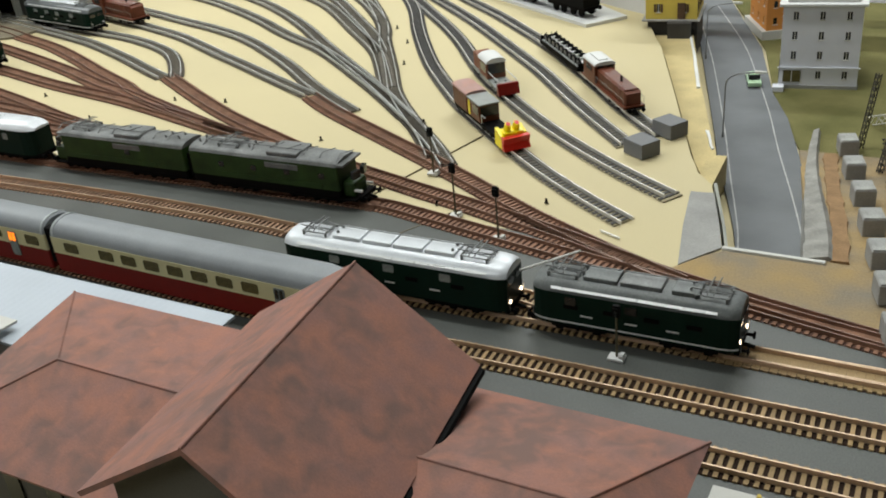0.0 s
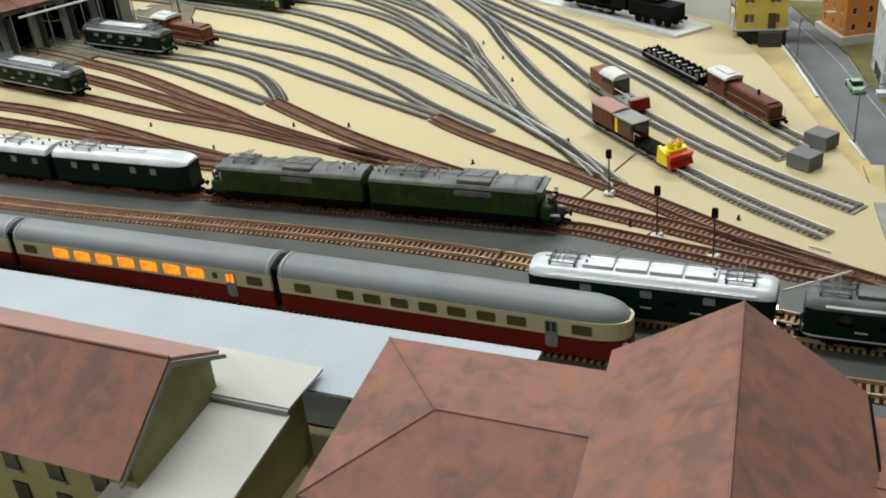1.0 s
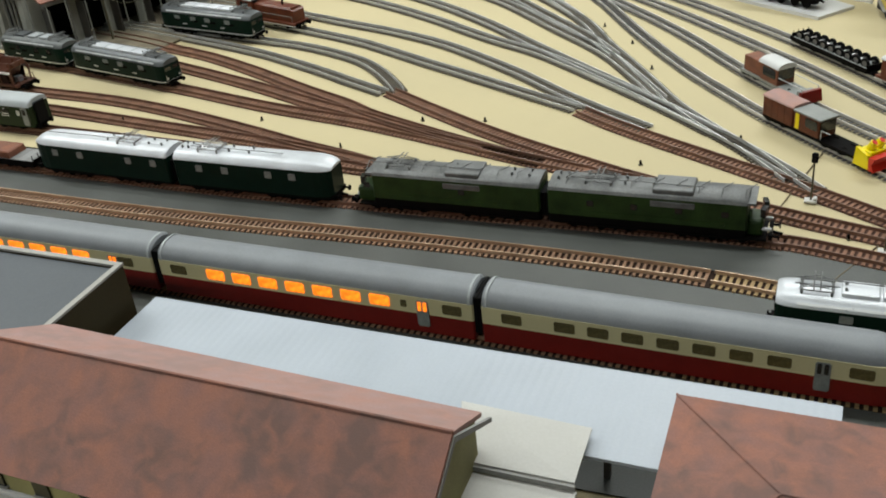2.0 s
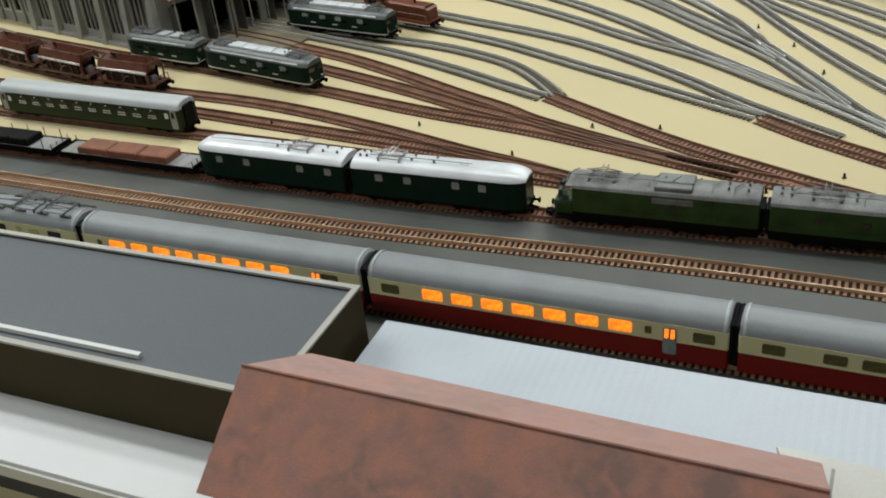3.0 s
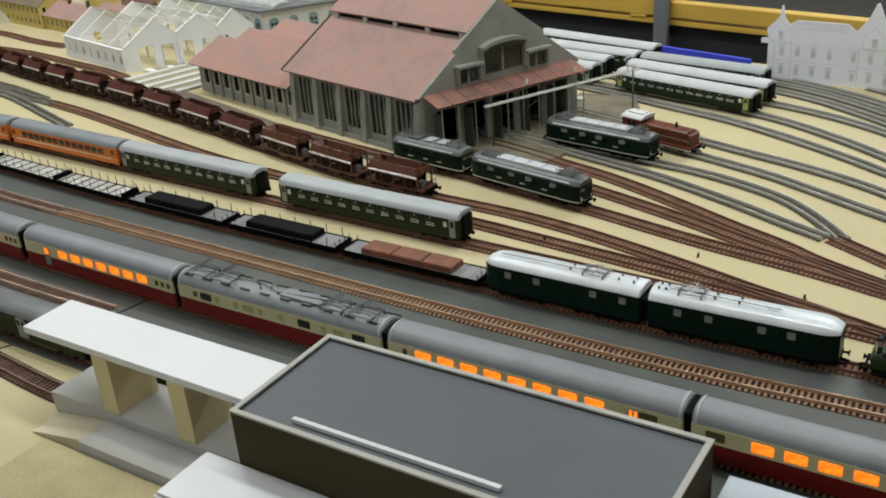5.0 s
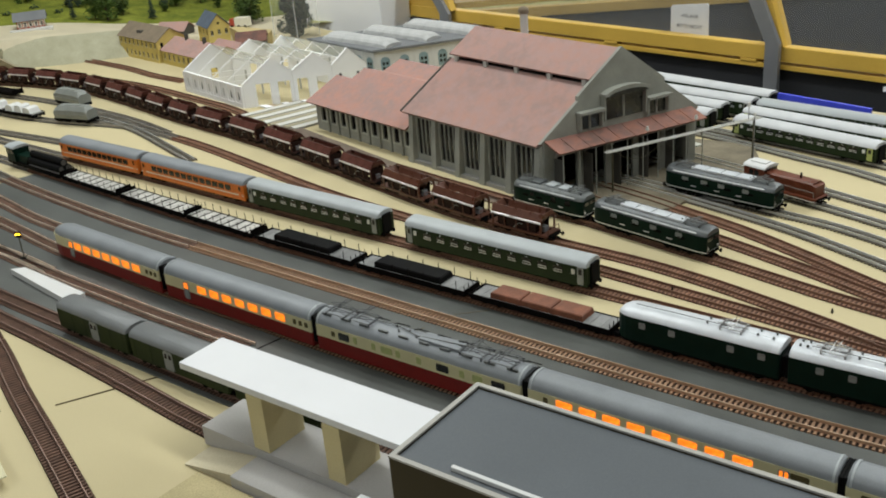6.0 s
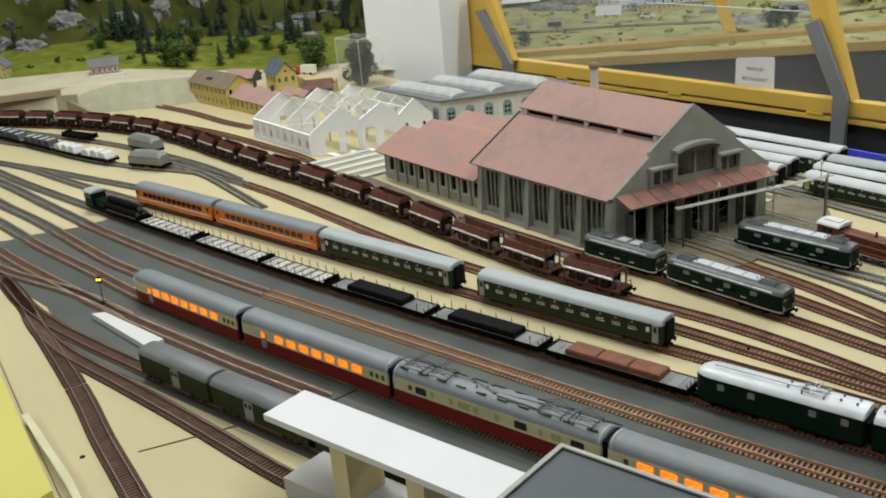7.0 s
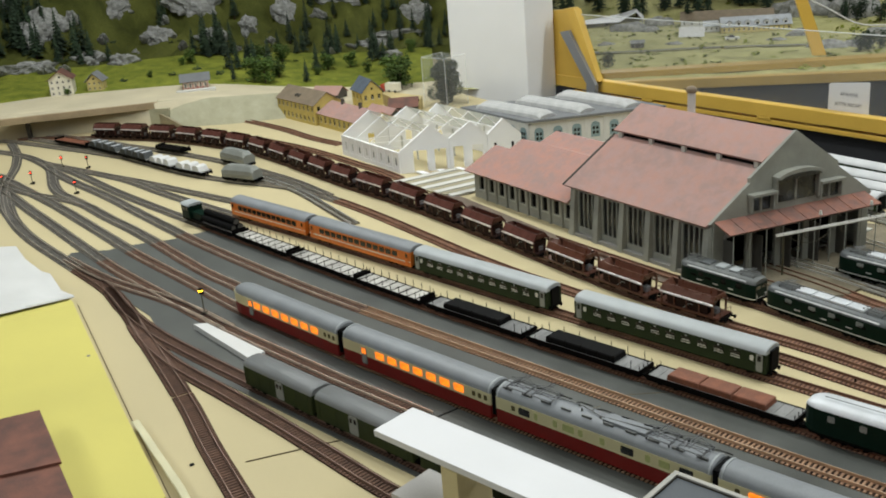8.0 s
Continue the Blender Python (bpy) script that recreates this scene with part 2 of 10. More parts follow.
M["mast_dark"] = mat("dark_mast_metal", (0.055, 0.05, 0.042), 0.5, 0.3, 0.2, 60.0, 0.1, 900)
M["mast_olive"] = mat("olive_mast", (0.09, 0.08, 0.045), 0.5, 0.2, 0.2, 60.0, 0.1, 900)
M["lamp_grey"] = mat("grey_lamp_pole", (0.20, 0.20, 0.20), 0.45, 0.4, 0.1, 60.0, 0.05, 900)
M["car_green"] = mat("pale_green_paint", (0.36, 0.52, 0.33), 0.3, 0, 0.05, 60.0, 0.02, 900)
M["house_white"] = mat("house_grey_white", (0.66, 0.67, 0.72), 0.75, 0, 0.06, 40.0, 0.1, 900)
M["house_orange"] = mat("house_orange", (0.62, 0.25, 0.055), 0.8, 0, 0.08, 40.0, 0.15, 900)
M["house_yellow"] = mat("house_yellow", (0.60, 0.46, 0.085), 0.8, 0, 0.08, 40.0, 0.15, 900)
M["shutter_brown"] = mat("shutter_brown", (0.085, 0.045, 0.02), 0.7, 0, 0.15, 60.0, 0.1, 900)
M["plinth_dark"] = mat("dark_plinth", (0.05, 0.047, 0.04), 0.85, 0, 0.2, 60.0, 0.3, 900)
M["seam"] = mat("board_seam", (0.13, 0.10, 0.055), 0.9, 0, 0.2, 60.0, 0.1, 900)
M["cloth_blue"] = mat("blue_edge_tape", (0.05, 0.07, 0.60), 0.4, 0, 0.1, 20.0, 0.02, 500)
M["paper"] = mat("printed_paper", (0.80, 0.80, 0.86), 0.75, 0, 0.03, 20.0, 0.03, 700)
M["ink"] = mat("grey_print", (0.55, 0.555, 0.58), 0.8, 0, 0.1, 90.0, 0.0, 700)
M["ink_pale"] = mat("pale_grey_print", (0.67, 0.675, 0.70), 0.8, 0, 0.1, 90.0, 0.0, 700)
M["slate"] = mat("grey_roofing_felt", (0.15, 0.155, 0.16), 0.85, 0, 0.12, 25.0, 0.2, 900)
M["hall_wall"] = mat("pale_grey_plaster", (0.52, 0.52, 0.49), 0.8, 0, 0.07, 30.0, 0.1, 900)
M["pane_blue"] = mat("blue_grey_window", (0.20, 0.29, 0.32), 0.3, 0, 0.12, 60.0, 0.0, 600)
M["roof_brown"] = mat("grey_brown_tiles", (0.20, 0.155, 0.105), 0.8, 0, 0.15, 60.0, 0.3, 900)
M["roof_blue"] = mat("blue_grey_slate", (0.10, 0.125, 0.16), 0.7, 0, 0.2, 60.0, 0.3, 900)
M["ochre_wall"] = mat("ochre_yellow_wall", (0.60, 0.47, 0.14), 0.8, 0, 0.08, 40.0, 0.15, 900)
M["bridge_wood"] = mat("brown_board_bridge", (0.33, 0.25, 0.15), 0.75, 0, 0.2, 9.0, 0.2, 300)
M["bank_green"] = mat("grey_green_bank", (0.30, 0.29, 0.19), 0.95, 0, 0.2, 30.0, 0.5, 500, col2=(0.40, 0.38, 0.27), spread=0.7)
M["plateau"] = mat("pale_tan_plaster", (0.52, 0.46, 0.32), 0.85, 0, 0.1, 9.0, 0.2, 400)
M["meadow"] = mat("bright_meadow_flock", (0.080, 0.106, 0.015), 0.95, 0, 0.35, 22.0, 0.8, 350, col2=(0.245, 0.260, 0.040), spread=0.7, spec=0.1)
M["alp"] = mat("olive_mountain_flock", (0.028, 0.034, 0.008), 0.95, 0, 0.35, 9.0, 1.0, 250, col2=(0.115, 0.122, 0.029), spread=0.7, spec=0.1)
M["rock"] = mat("grey_rock", (0.09, 0.09, 0.075), 0.9, 0, 0.4, 55.0, 0.9, 260, col2=(0.40, 0.40, 0.39), spread=0.8, spec=0.2)
M["fir"] = mat("dark_fir_needles", (0.012, 0.026, 0.012), 0.9, 0, 0.3, 60.0, 0.6, 500, col2=(0.022, 0.042, 0.016), each=0.3)
M["leaf"] = mat("green_tree_flock", (0.04, 0.085, 0.012), 0.9, 0, 0.3, 60.0, 0.6, 500, col2=(0.11, 0.17, 0.03), each=0.35)
M["leaf_grey"] = mat("grey_green_leaves", (0.028, 0.042, 0.022), 0.9, 0, 0.3, 60.0, 0.6, 500, col2=(0.07, 0.085, 0.05))
M["bark"] = mat("brown_bark", (0.07, 0.045, 0.028), 0.9, 0, 0.3, 60.0, 0.6, 500)
M["far_meadow"] = mat("pale_olive_meadow", (0.20, 0.20, 0.06), 0.95, 0, 0.3, 11.0, 0.5, 200, col2=(0.46, 0.43, 0.19), spread=0.8)
M["red_cream"] = mat("truck_red", (0.42, 0.06, 0.03), 0.4, 0, 0.1, 60.0, 0.05, 700)
M["signboard"] = mat("white_signboard", (0.66, 0.66, 0.67), 0.4, 0, 0.03, 10.0, 0.02, 500)
M["print_dark"] = mat("dark_grey_lettering", (0.12, 0.12, 0.13), 0.6, 0, 0.05, 10.0, 0.0, 500)
M["platform_grey"] = mat("pale_grey_platform", (0.42, 0.405, 0.385), 0.75, 0, 0.06, 14.0, 0.08, 600)
M["roof_dark"] = mat("dark_rust_card_roof", (0.06, 0.030, 0.024), 0.7, 0, 0.2, 30.0, 0.3, 700, col2=(0.22, 0.085, 0.055), spread=0.6)
M["paper_yellow"] = mat("pale_yellow_paper", (0.60, 0.56, 0.36), 0.7, 0, 0.08, 20.0, 0.1, 500)
M["dull_rail"] = mat("dull_worn_rail", (0.40, 0.36, 0.30), 0.45, 0.3, 0.2, 40.0, 0.05, 900)
M["dull_slp"] = mat("dull_dark_sleeper", (0.13, 0.12, 0.105), 0.8, 0, 0.25, 60.0, 0.2, 900, spec=0.3)
M["dull_bed"] = mat("grey_track_bed", (0.21, 0.19, 0.15), 0.95, 0, 0.3, 60.0, 0.4, 900, spec=0.2)
M["siding_bed"] = mat("grey_brown_siding_bed", (0.30, 0.26, 0.17), 0.95, 0, 0.3, 60.0, 0.4, 900, spec=0.2)
M["brown_bed"] = mat("brown_track_bed", (0.035, 0.019, 0.012), 0.95, 0, 0.35, 90.0, 0.5, 1100, spec=0.2)
M["rust_bed"] = mat("dark_rust_bed", (0.030, 0.017, 0.011), 0.95, 0, 0.35, 90.0, 0.5, 1100, spec=0.2)
M["brown_bed"] = mat("brown_track_bed", (0.085, 0.046, 0.034), 0.95, 0, 0.35, 90.0, 0.5, 1100, spec=0.2)
M["pale_rail"] = mat("pale_worn_rail", (0.72, 0.60, 0.48), 0.32, 0.45, 0.15, 40.0, 0.05, 900)
M["worn_slp"] = mat("worn_brown_sleeper", (0.125, 0.070, 0.048), 0.8, 0, 0.3, 60.0, 0.2, 900, spec=0.3, each=0.2)
M["roof_annexe"] = roof_paint("weathered_pink_sheet", (0.36, 0.215, 0.19), (0.42, 0.215, 0.165), (0.27, 0.20, 0.185), 0.45)
M["deep_blue"] = mat("deep_blue_plastic", (0.03, 0.05, 0.12), 0.4, 0, 0.15, 40.0, 0.05, 700)
M["coach_white"] = mat("white_grey_coach_roof", (0.52, 0.53, 0.535), 0.5, 0, 0.08, 30.0, 0.05, 700)
M["hall_bright"] = mat("bright_white_hall_card", (0.90, 0.90, 0.905), 0.55, 0, 0.03, 14.0, 0.03, 600)
M["white_bright"] = mat("bright_white_plastic", (0.68, 0.68, 0.69), 0.55, 0, 0.03, 14.0, 0.03, 600)
M["wood_dull"] = mat("dull_brown_varnished_rail", (0.36, 0.235, 0.05), 0.5, 0, 0.1, 8.0, 0.05, 300)
M["apron"] = mat("worn_timber_apron", (0.175, 0.150, 0.105), 0.85, 0, 0.3, 25.0, 0.3, 500, spec=0.2)
# dusty plate brown, lightened for the light the sloping tops catch
M["hopper_top"] = mat("dusty_lit_hopper_brown", (0.105, 0.042, 0.033), 0.22, 0, 0.25, 60.0, 0.05, 700)
M["pale_stone"] = mat("pale_window_stone", (0.42, 0.425, 0.37), 0.85, 0, 0.15, 30.0, 0.2, 900)
M["wing_brown"] = mat("olive_brown_wing_wall", (0.25, 0.21, 0.13), 0.9, 0, 0.2, 30.0, 0.3, 600)
M["van_roof"] = mat("dark_grey_van_roof", (0.150, 0.156, 0.156), 0.5, 0, 0.1, 30.0, 0.05, 700)
M["van_green"] = mat("faded_dark_van_green", (0.020, 0.030, 0.013), 0.55, 0, 0.35, 30.0, 0.04, 700, col2=(0.034, 0.046, 0.014), spec=0.15)
M["van_grey"] = mat("grey_wagon_paint", (0.215, 0.225, 0.205), 0.5, 0, 0.12, 40.0, 0.05, 700)
M["tarp_grey"] = mat("dark_grey_tarpaulin", (0.036, 0.041, 0.042), 0.6, 0, 0.25, 50.0, 0.1, 600)
M["strip_olive"] = mat("olive_brown_strip", (0.30, 0.27, 0.18), 0.8, 0, 0.15, 30.0, 0.1, 600)
M["pan_dark"] = mat("dark_grey_pantograph", (0.085, 0.088, 0.092), 0.45, 0.3, 0.2, 60.0, 0.05, 700)
M["deck_grey"] = mat("grey_wagon_planks", (0.19, 0.19, 0.185), 0.6, 0, 0.2, 60.0, 0.15, 700, each=0.25)
M["deck_pale"] = mat("pale_wagon_planks", (0.40, 0.385, 0.35), 0.75, 0, 0.2, 60.0, 0.15, 700, each=0.2)
# tan board colour with the shading of the near corner painted in
M["board_shaded"] = mat("shaded_olive_board", (0.43, 0.365, 0.205), 0.85, 0, 0.2, 12.0, 0.3, 500, spec=0.2)
M["path_brown"] = mat("brown_path", (0.16, 0.125, 0.098), 0.9, 0, 0.2, 40.0, 0.4, 700, spec=0.2)
M["lane_grey"] = mat("grey_meadow_lane", (0.16, 0.15, 0.12), 0.9, 0, 0.2, 20.0, 0.2, 300)
M["hall_yellow"] = mat("pale_yellow_hall_wall", (0.55, 0.45, 0.18), 0.8, 0, 0.1, 30.0, 0.1, 400)
M["roof_bluegrey"] = mat("pale_blue_grey_roof", (0.42, 0.44, 0.47), 0.7, 0, 0.15, 40.0, 0.2, 500)
M["skylight_grey"] = mat("hazy_skylight_sheet", (0.42, 0.42, 0.41), 0.6, 0, 0.12, 50.0, 0.2, 300)
M["hall_white"] = mat("off_white_workshop_wall", (0.62, 0.62, 0.61), 0.8, 0, 0.08, 30.0, 0.1, 900)
M["grille_green"] = mat("pale_green_grille", (0.38, 0.40, 0.16), 0.5, 0, 0.15, 200.0, 0.2, 900)
# pale edge strip, its colour brightened to carry the plates' highlight
M["hopper_edge"] = mat("pale_plate_edge", (0.72, 0.67, 0.63), 0.3, 0.25, 0.2, 90.0, 0.05, 700)
M["orange_slp"] = mat("orange_brown_sleeper", (0.21, 0.118, 0.070), 0.75, 0, 0.3, 30.0, 0.2, 900, col2=(0.30, 0.175, 0.100), each=0.2)
M["loco_roof_dark"] = mat("dark_loco_roof", (0.060, 0.066, 0.064), 0.5, 0.1, 0.3, 60.0, 0.05, 700, col2=(0.15, 0.16, 0.155), spread=0.7)

# ---- building blocks ----


def part(name, bm, material, parent=None, label="", smooth=False):
    me = bpy.data.meshes.new(name)
    bmesh.ops.recalc_face_normals(bm, faces=bm.faces)
    bm.to_mesh(me)
    bm.free()
    me.materials.append(material)
    if smooth:
        me.shade_smooth()
        me.set_sharp_from_angle(angle=radians(35))
    ob = new(name, me)
    if parent:
        ob.parent = parent
    if label:
        ob["label"] = label
    return ob


def share(name, me, parent, m):
    ob = new(name, me)
    ob.parent = parent
    ob.matrix_basis = m
    return ob


def thing(name, label, category, group="", kind="", m=None):
    ob = new(name)
    ob.empty_display_size = 0.01
    if m is not None:
        ob.matrix_basis = m
    return tagged(ob, label, category, group, kind)


def B():
    return bmesh.new()


def box(bm, x0, y0, z0, x1, y1, z1, bev=0.0):
    vs = [bm.verts.new((x, y, z)) for x in (x0, x1) for y in (y0, y1) for z in (z0, z1)]
    fs = [bm.faces.new([vs[i] for i in q]) for q in ((0, 1, 3, 2), (4, 6, 7, 5), (0, 4, 5, 1), (2, 3, 7, 6), (0, 2, 6, 4), (1, 5, 7, 3))]
    if bev:
        es = list({e for f in fs for e in f.edges})
        bmesh.ops.bevel(bm, geom=es, offset=bev, segments=2, affect="EDGES", profile=0.5)
    return bm


def obox(bm, c, size, m):
    """A box about c with a turn m."""
    vs = []
    for x in (-1, 1):
        for y in (-1, 1):
            for z in (-1, 1):
                vs.append(bm.verts.new(Vector(c) + m @ Vector((x * size[0] / 2, y * size[1] / 2, z * size[2] / 2))))
    for q in ((0, 1, 3, 2), (4, 6, 7, 5), (0, 4, 5, 1), (2, 3, 7, 6), (0, 2, 6, 4), (1, 5, 7, 3)):
        bm.faces.new([vs[i] for i in q])
    return bm


def prism(bm, pts, axis, a, b):
    """A polygon of 2D points drawn out along an axis: x takes (y, z), y takes (x, z), z takes (x, y)."""
    def at(p, k):
        return {"x": (k, p[0], p[1]), "y": (p[0], k, p[1]), "z": (p[0], p[1], k)}[axis]
    lo = [bm.verts.new(at(p, a)) for p in pts]
    hi = [bm.verts.new(at(p, b)) for p in pts]
    n = len(pts)
    bm.faces.new(lo)
    bm.faces.new(hi[::-1])
    for i in range(n):
        bm.faces.new((lo[i], hi[i], hi[(i + 1) % n], lo[(i + 1) % n]))
    return bm


def rod(bm, p0, p1, r0, r1=None, n=8):
    p0, p1 = Vector(p0), Vector(p1)
    r1 = r0 if r1 is None else r1
    q = (p1 - p0).to_track_quat("Z", "Y")
    rings = []
    for p, r in ((p0, r0), (p1, r1)):
        rings.append([bm.verts.new(p + q @ Vector((r * math.cos(2 * math.pi * i / n), r * math.sin(2 * math.pi * i / n), 0))) for i in range(n)])
    for i in range(n):
        bm.faces.new((rings[0][i], rings[0][(i + 1) % n], rings[1][(i + 1) % n], rings[1][i]))
    bm.faces.new(rings[0][::-1])
    bm.faces.new(rings[1])
    return bm


def rods(bm, pts, r, n=6):
    for a, b in zip(pts[:-1], pts[1:]):
        rod(bm, a, b, r, r, n)
    return bm


def loft(bm, rings):
    vs = [[bm.verts.new(p) for p in ring] for ring in rings]
    n = len(vs[0])
    for a, b in zip(vs[:-1], vs[1:]):
        for i in range(n):
            bm.faces.new((a[i], a[(i + 1) % n], b[(i + 1) % n], b[i]))
    bm.faces.new(vs[0][::-1])
    bm.faces.new(vs[-1])
    return bm


def slab(name, pts, z0, z1, material, kind="structure", label="", category="", parent=None):
    bm = prism(B(), pts, "z", z0, z1)
    ob = part(name, bm, material, parent, label)
    if not parent:
        tagged(ob, label, category, "", kind)
    return ob


def spline(pts, step=0.004):
    """A smooth line through plan points, sampled evenly."""
    P = [Vector((*p, 0)) for p in pts]
    P = [P[0] * 2 - P[1]] + P + [P[-1] * 2 - P[-2]]
    out = []
    for i in range(1, len(P) - 2):
        a, b, c, d = P[i - 1:i + 3]
        for k in range(12):
            t = k / 12
            out.append(0.5 * ((2 * b) + (c - a) * t + (2 * a - 5 * b + 4 * c - d) * t * t + (3 * b - a - 3 * c + d) * t ** 3))
    out.append(P[-2])
    # relax what the reading of single points left uneven
    for _ in range(14):
        out = [out[0]] + [out[i] * 0.5 + (out[i - 1] + out[i + 1]) * 0.25 for i in range(1, len(out) - 1)] + [out[-1]]
    line, s = [out[0]], 0.0
    need = step
    for a, b in zip(out[:-1], out[1:]):
        seg = (b - a).length
        while s + seg >= need:
            line.append(a.lerp(b, (need - s) / seg))
            need += step
        s += seg
    return line


GAUGE, RAIL_TOP = 0.0165, 0.0056
LINES = {}


def along(line, i):
    a, b = line[max(0, i - 2)], line[min(len(line) - 1, i + 2)]
    d = (b - a).normalized()
    return line[i], d, Vector((-d.y, d.x, 0))


def lay(name, pts, rail, sleeper, label, pitch=0.0056, singles=None, gauge=GAUGE, bed="", line=None):
    """One track: two rails and its sleepers. singles: a stretch (x from, x to) whose sleepers are pieces of their own."""
    if line is None:
        line = spline(pts)
        LINES[name] = line
    t = thing("railway_track", label, "railway track", "tracks", "structure")
    sl, sw = gauge * 1.72, pitch * 0.50
    for side in (-1, 1):
        rings = []
        for i in range(0, len(line), 2):
            p, d, n = along(line, i)
            c = p + n * side * gauge / 2
            w = 0.00055 if gauge > 0.0145 else 0.00043
            rings.append([c - n * w + Vector((0, 0, 0.0022)), c + n * w + Vector((0, 0, 0.0022)), c + n * w + Vector((0, 0, RAIL_TOP)), c - n * w + Vector((0, 0, RAIL_TOP))])
        part("rail", loft(B(), rings), M[rail], t)
    if bed:
        rings = []
        for i in range(0, len(line), 3):
            p, d, n = along(line, i)
            rings.append([p + n * sl * 0.5 * k + Vector((0, 0, z)) for k, z in ((-1.06, 0.0004), (1.06, 0.0004), (0.98, 0.00145), (-0.98, 0.00145))])
        part("track_bed", loft(B(), rings), M[bed], t)
    rest = B()
    one = None
    total = (len(line) - 1) * 0.004
    for k in range(int(total / pitch)):
        s = pitch * (k + 0.5)
        i = min(len(line) - 2, int(s / 0.004))
        p = line[i].lerp(line[i + 1], s / 0.004 - i)
        d = along(line, i)[1]
        m = Matrix.Rotation(math.atan2(d.y, d.x), 4, "Z")
        if singles and singles[0] < p.x < singles[1]:
            if one is None:
                bm = prism(B(), [(-sw * 0.52, 0.0006), (sw * 0.52, 0.0006), (sw * 0.45, 0.0024), (-sw * 0.45, 0.0024)], "y", -sl / 2, sl / 2)
                ob = part("sleeper", bm, M[sleeper], t)
                one = ob.data
                ob.matrix_basis = Matrix.Translation(p) @ m
            else:
                share("sleeper", one, t, Matrix.Translation(p) @ m)
        else:
            obox(rest, (p.x, p.y, 0.0015), (sw, sl, 0.0018), m)
    if rest.verts:
        ob = part("sleepers", rest, M[sleeper], t)
        ob["kind"] = "stuff"
    else:
        rest.free()
    return t


def at_x(name, x):
    line = LINES[name]
    i = min(range(len(line)), key=lambda k: abs(line[k].x - x))
    return line[i]


def between(name, x0, x1):
    """The pose of a vehicle whose ends stand at x0 and x1 of a track, and its length."""
    a, b = at_x(name, x0), at_x(name, x1)
    d = b - a
    return Matrix.Translation((a + b) / 2) @ Matrix.Rotation(math.atan2(d.y, d.x), 4, "Z"), d.length

# ---- hall ----
tagged(part("hall_floor", box(B(), -12, -6, -1.02, 8, 10, -0.95), M["hall_floor"]), "dark floor of the exhibition hall", "floor", "", "structure")
tagged(part("ceiling", box(B(), -12, -6, 1.95, 8, 10, 2.0), M["offwhite"]), "grey white hall ceiling", "ceiling", "", "structure")
for nm, b in (("wall_north", (-12, 9.9, -0.95, 8, 10, 1.95)), ("wall_south", (-12, -6, -0.95, 8, -5.9, 1.95)), ("wall_west", (-12, -5.9, -0.95, -11.9, 9.9, 1.95)), ("wall_east", (7.9, -5.9, -0.95, 8, 9.9, 1.95))):
    tagged(part(nm, box(B(), *b), M["hall_wall_far"]), "grey painted hall wall", "wall", "", "structure")

# ---- baseboard of the layout and its painted areas ----
slab("baseboard", [(-4.8, 0.16), (0.75, 0.16), (0.75, 0.80), (0.010, 0.803), (-0.067, 0.803), (-0.078, 0.84), (-0.105, 0.920), (-0.123, 0.942), (-0.141, 0.982), (-0.166, 1.047), (-0.195, 1.122), (-0.259, 1.285), (-0.300, 1.372), (-0.330, 1.45), (-0.43, 1.72), (-1.0, 1.70), (-1.9, 1.80), (-2.30, 1.93), (-2.62, 1.965), (-2.80, 2.02), (-2.93, 2.13), (-3.05, 2.24), (-3.6, 2.95), (-4.9, 2.2)], -0.07, 0.0, M["tan"], "structure", "tan fibreboard base of the model railway", "baseboard")
slab("lower_baseboard", [(-0.43, 1.74), (-0.30, 1.36), (-0.13, 0.93), (-0.063, 0.804), (0.75, 0.804), (0.75, 1.74)], -0.07, -0.0395, M["tan"], "structure", "lower board under the sunken road and houses", "baseboard")
slab("platform_deck", [(-2.47, 0.615), (-2.44, 0.583), (-2.2, 0.556), (-2.07, 0.538), (-1.9, 0.475), (-1.5, 0.468), (-0.9, 0.462), (0.75, 0.50), (0.75, 0.672), (0.22, 0.690), (-0.02, 0.744), (-0.23, 0.783), (-0.41, 0.802),
                       (-0.9, 0.795), (-1.5, 0.80), (-2.0, 0.822), (-2.34, 0.846), (-2.36, 0.768), (-2.40, 0.709), (-2.42, 0.662)], 0.0, 0.0011, M["deck"], "structure", "dark grey painted strip under the main tracks", "trackbed")
slab("earth_patch", [(-0.105, 0.752), (-0.02, 0.744), (0.22, 0.690), (0.75, 0.672), (0.75, 0.7995), (0.009, 0.8015), (-0.066, 0.8015), (-0.078, 0.79), (-0.092, 0.77)], 0.0, 0.0016, M["earth"], "structure", "ochre and grey scattered earth", "ground")
slab("grey_patch", [(-0.093, 0.770), (-0.079, 0.791), (-0.0685, 0.806), (-0.079, 0.842), (-0.098, 0.900), (-0.118, 0.898), (-0.107, 0.834)], 0.0, 0.0020, M["concrete"], "structure", "grey plaster patch beside the road", "ground")
slab("lawn", [(-0.105, 1.215), (-0.055, 1.09), (0.75, 1.07), (0.75, 1.73), (-0.29, 1.73), (-0.235, 1.60), (-0.160, 1.42)], -0.0394, -0.0375, M["grass"], "structure", "olive scatter grass round the houses", "lawn")
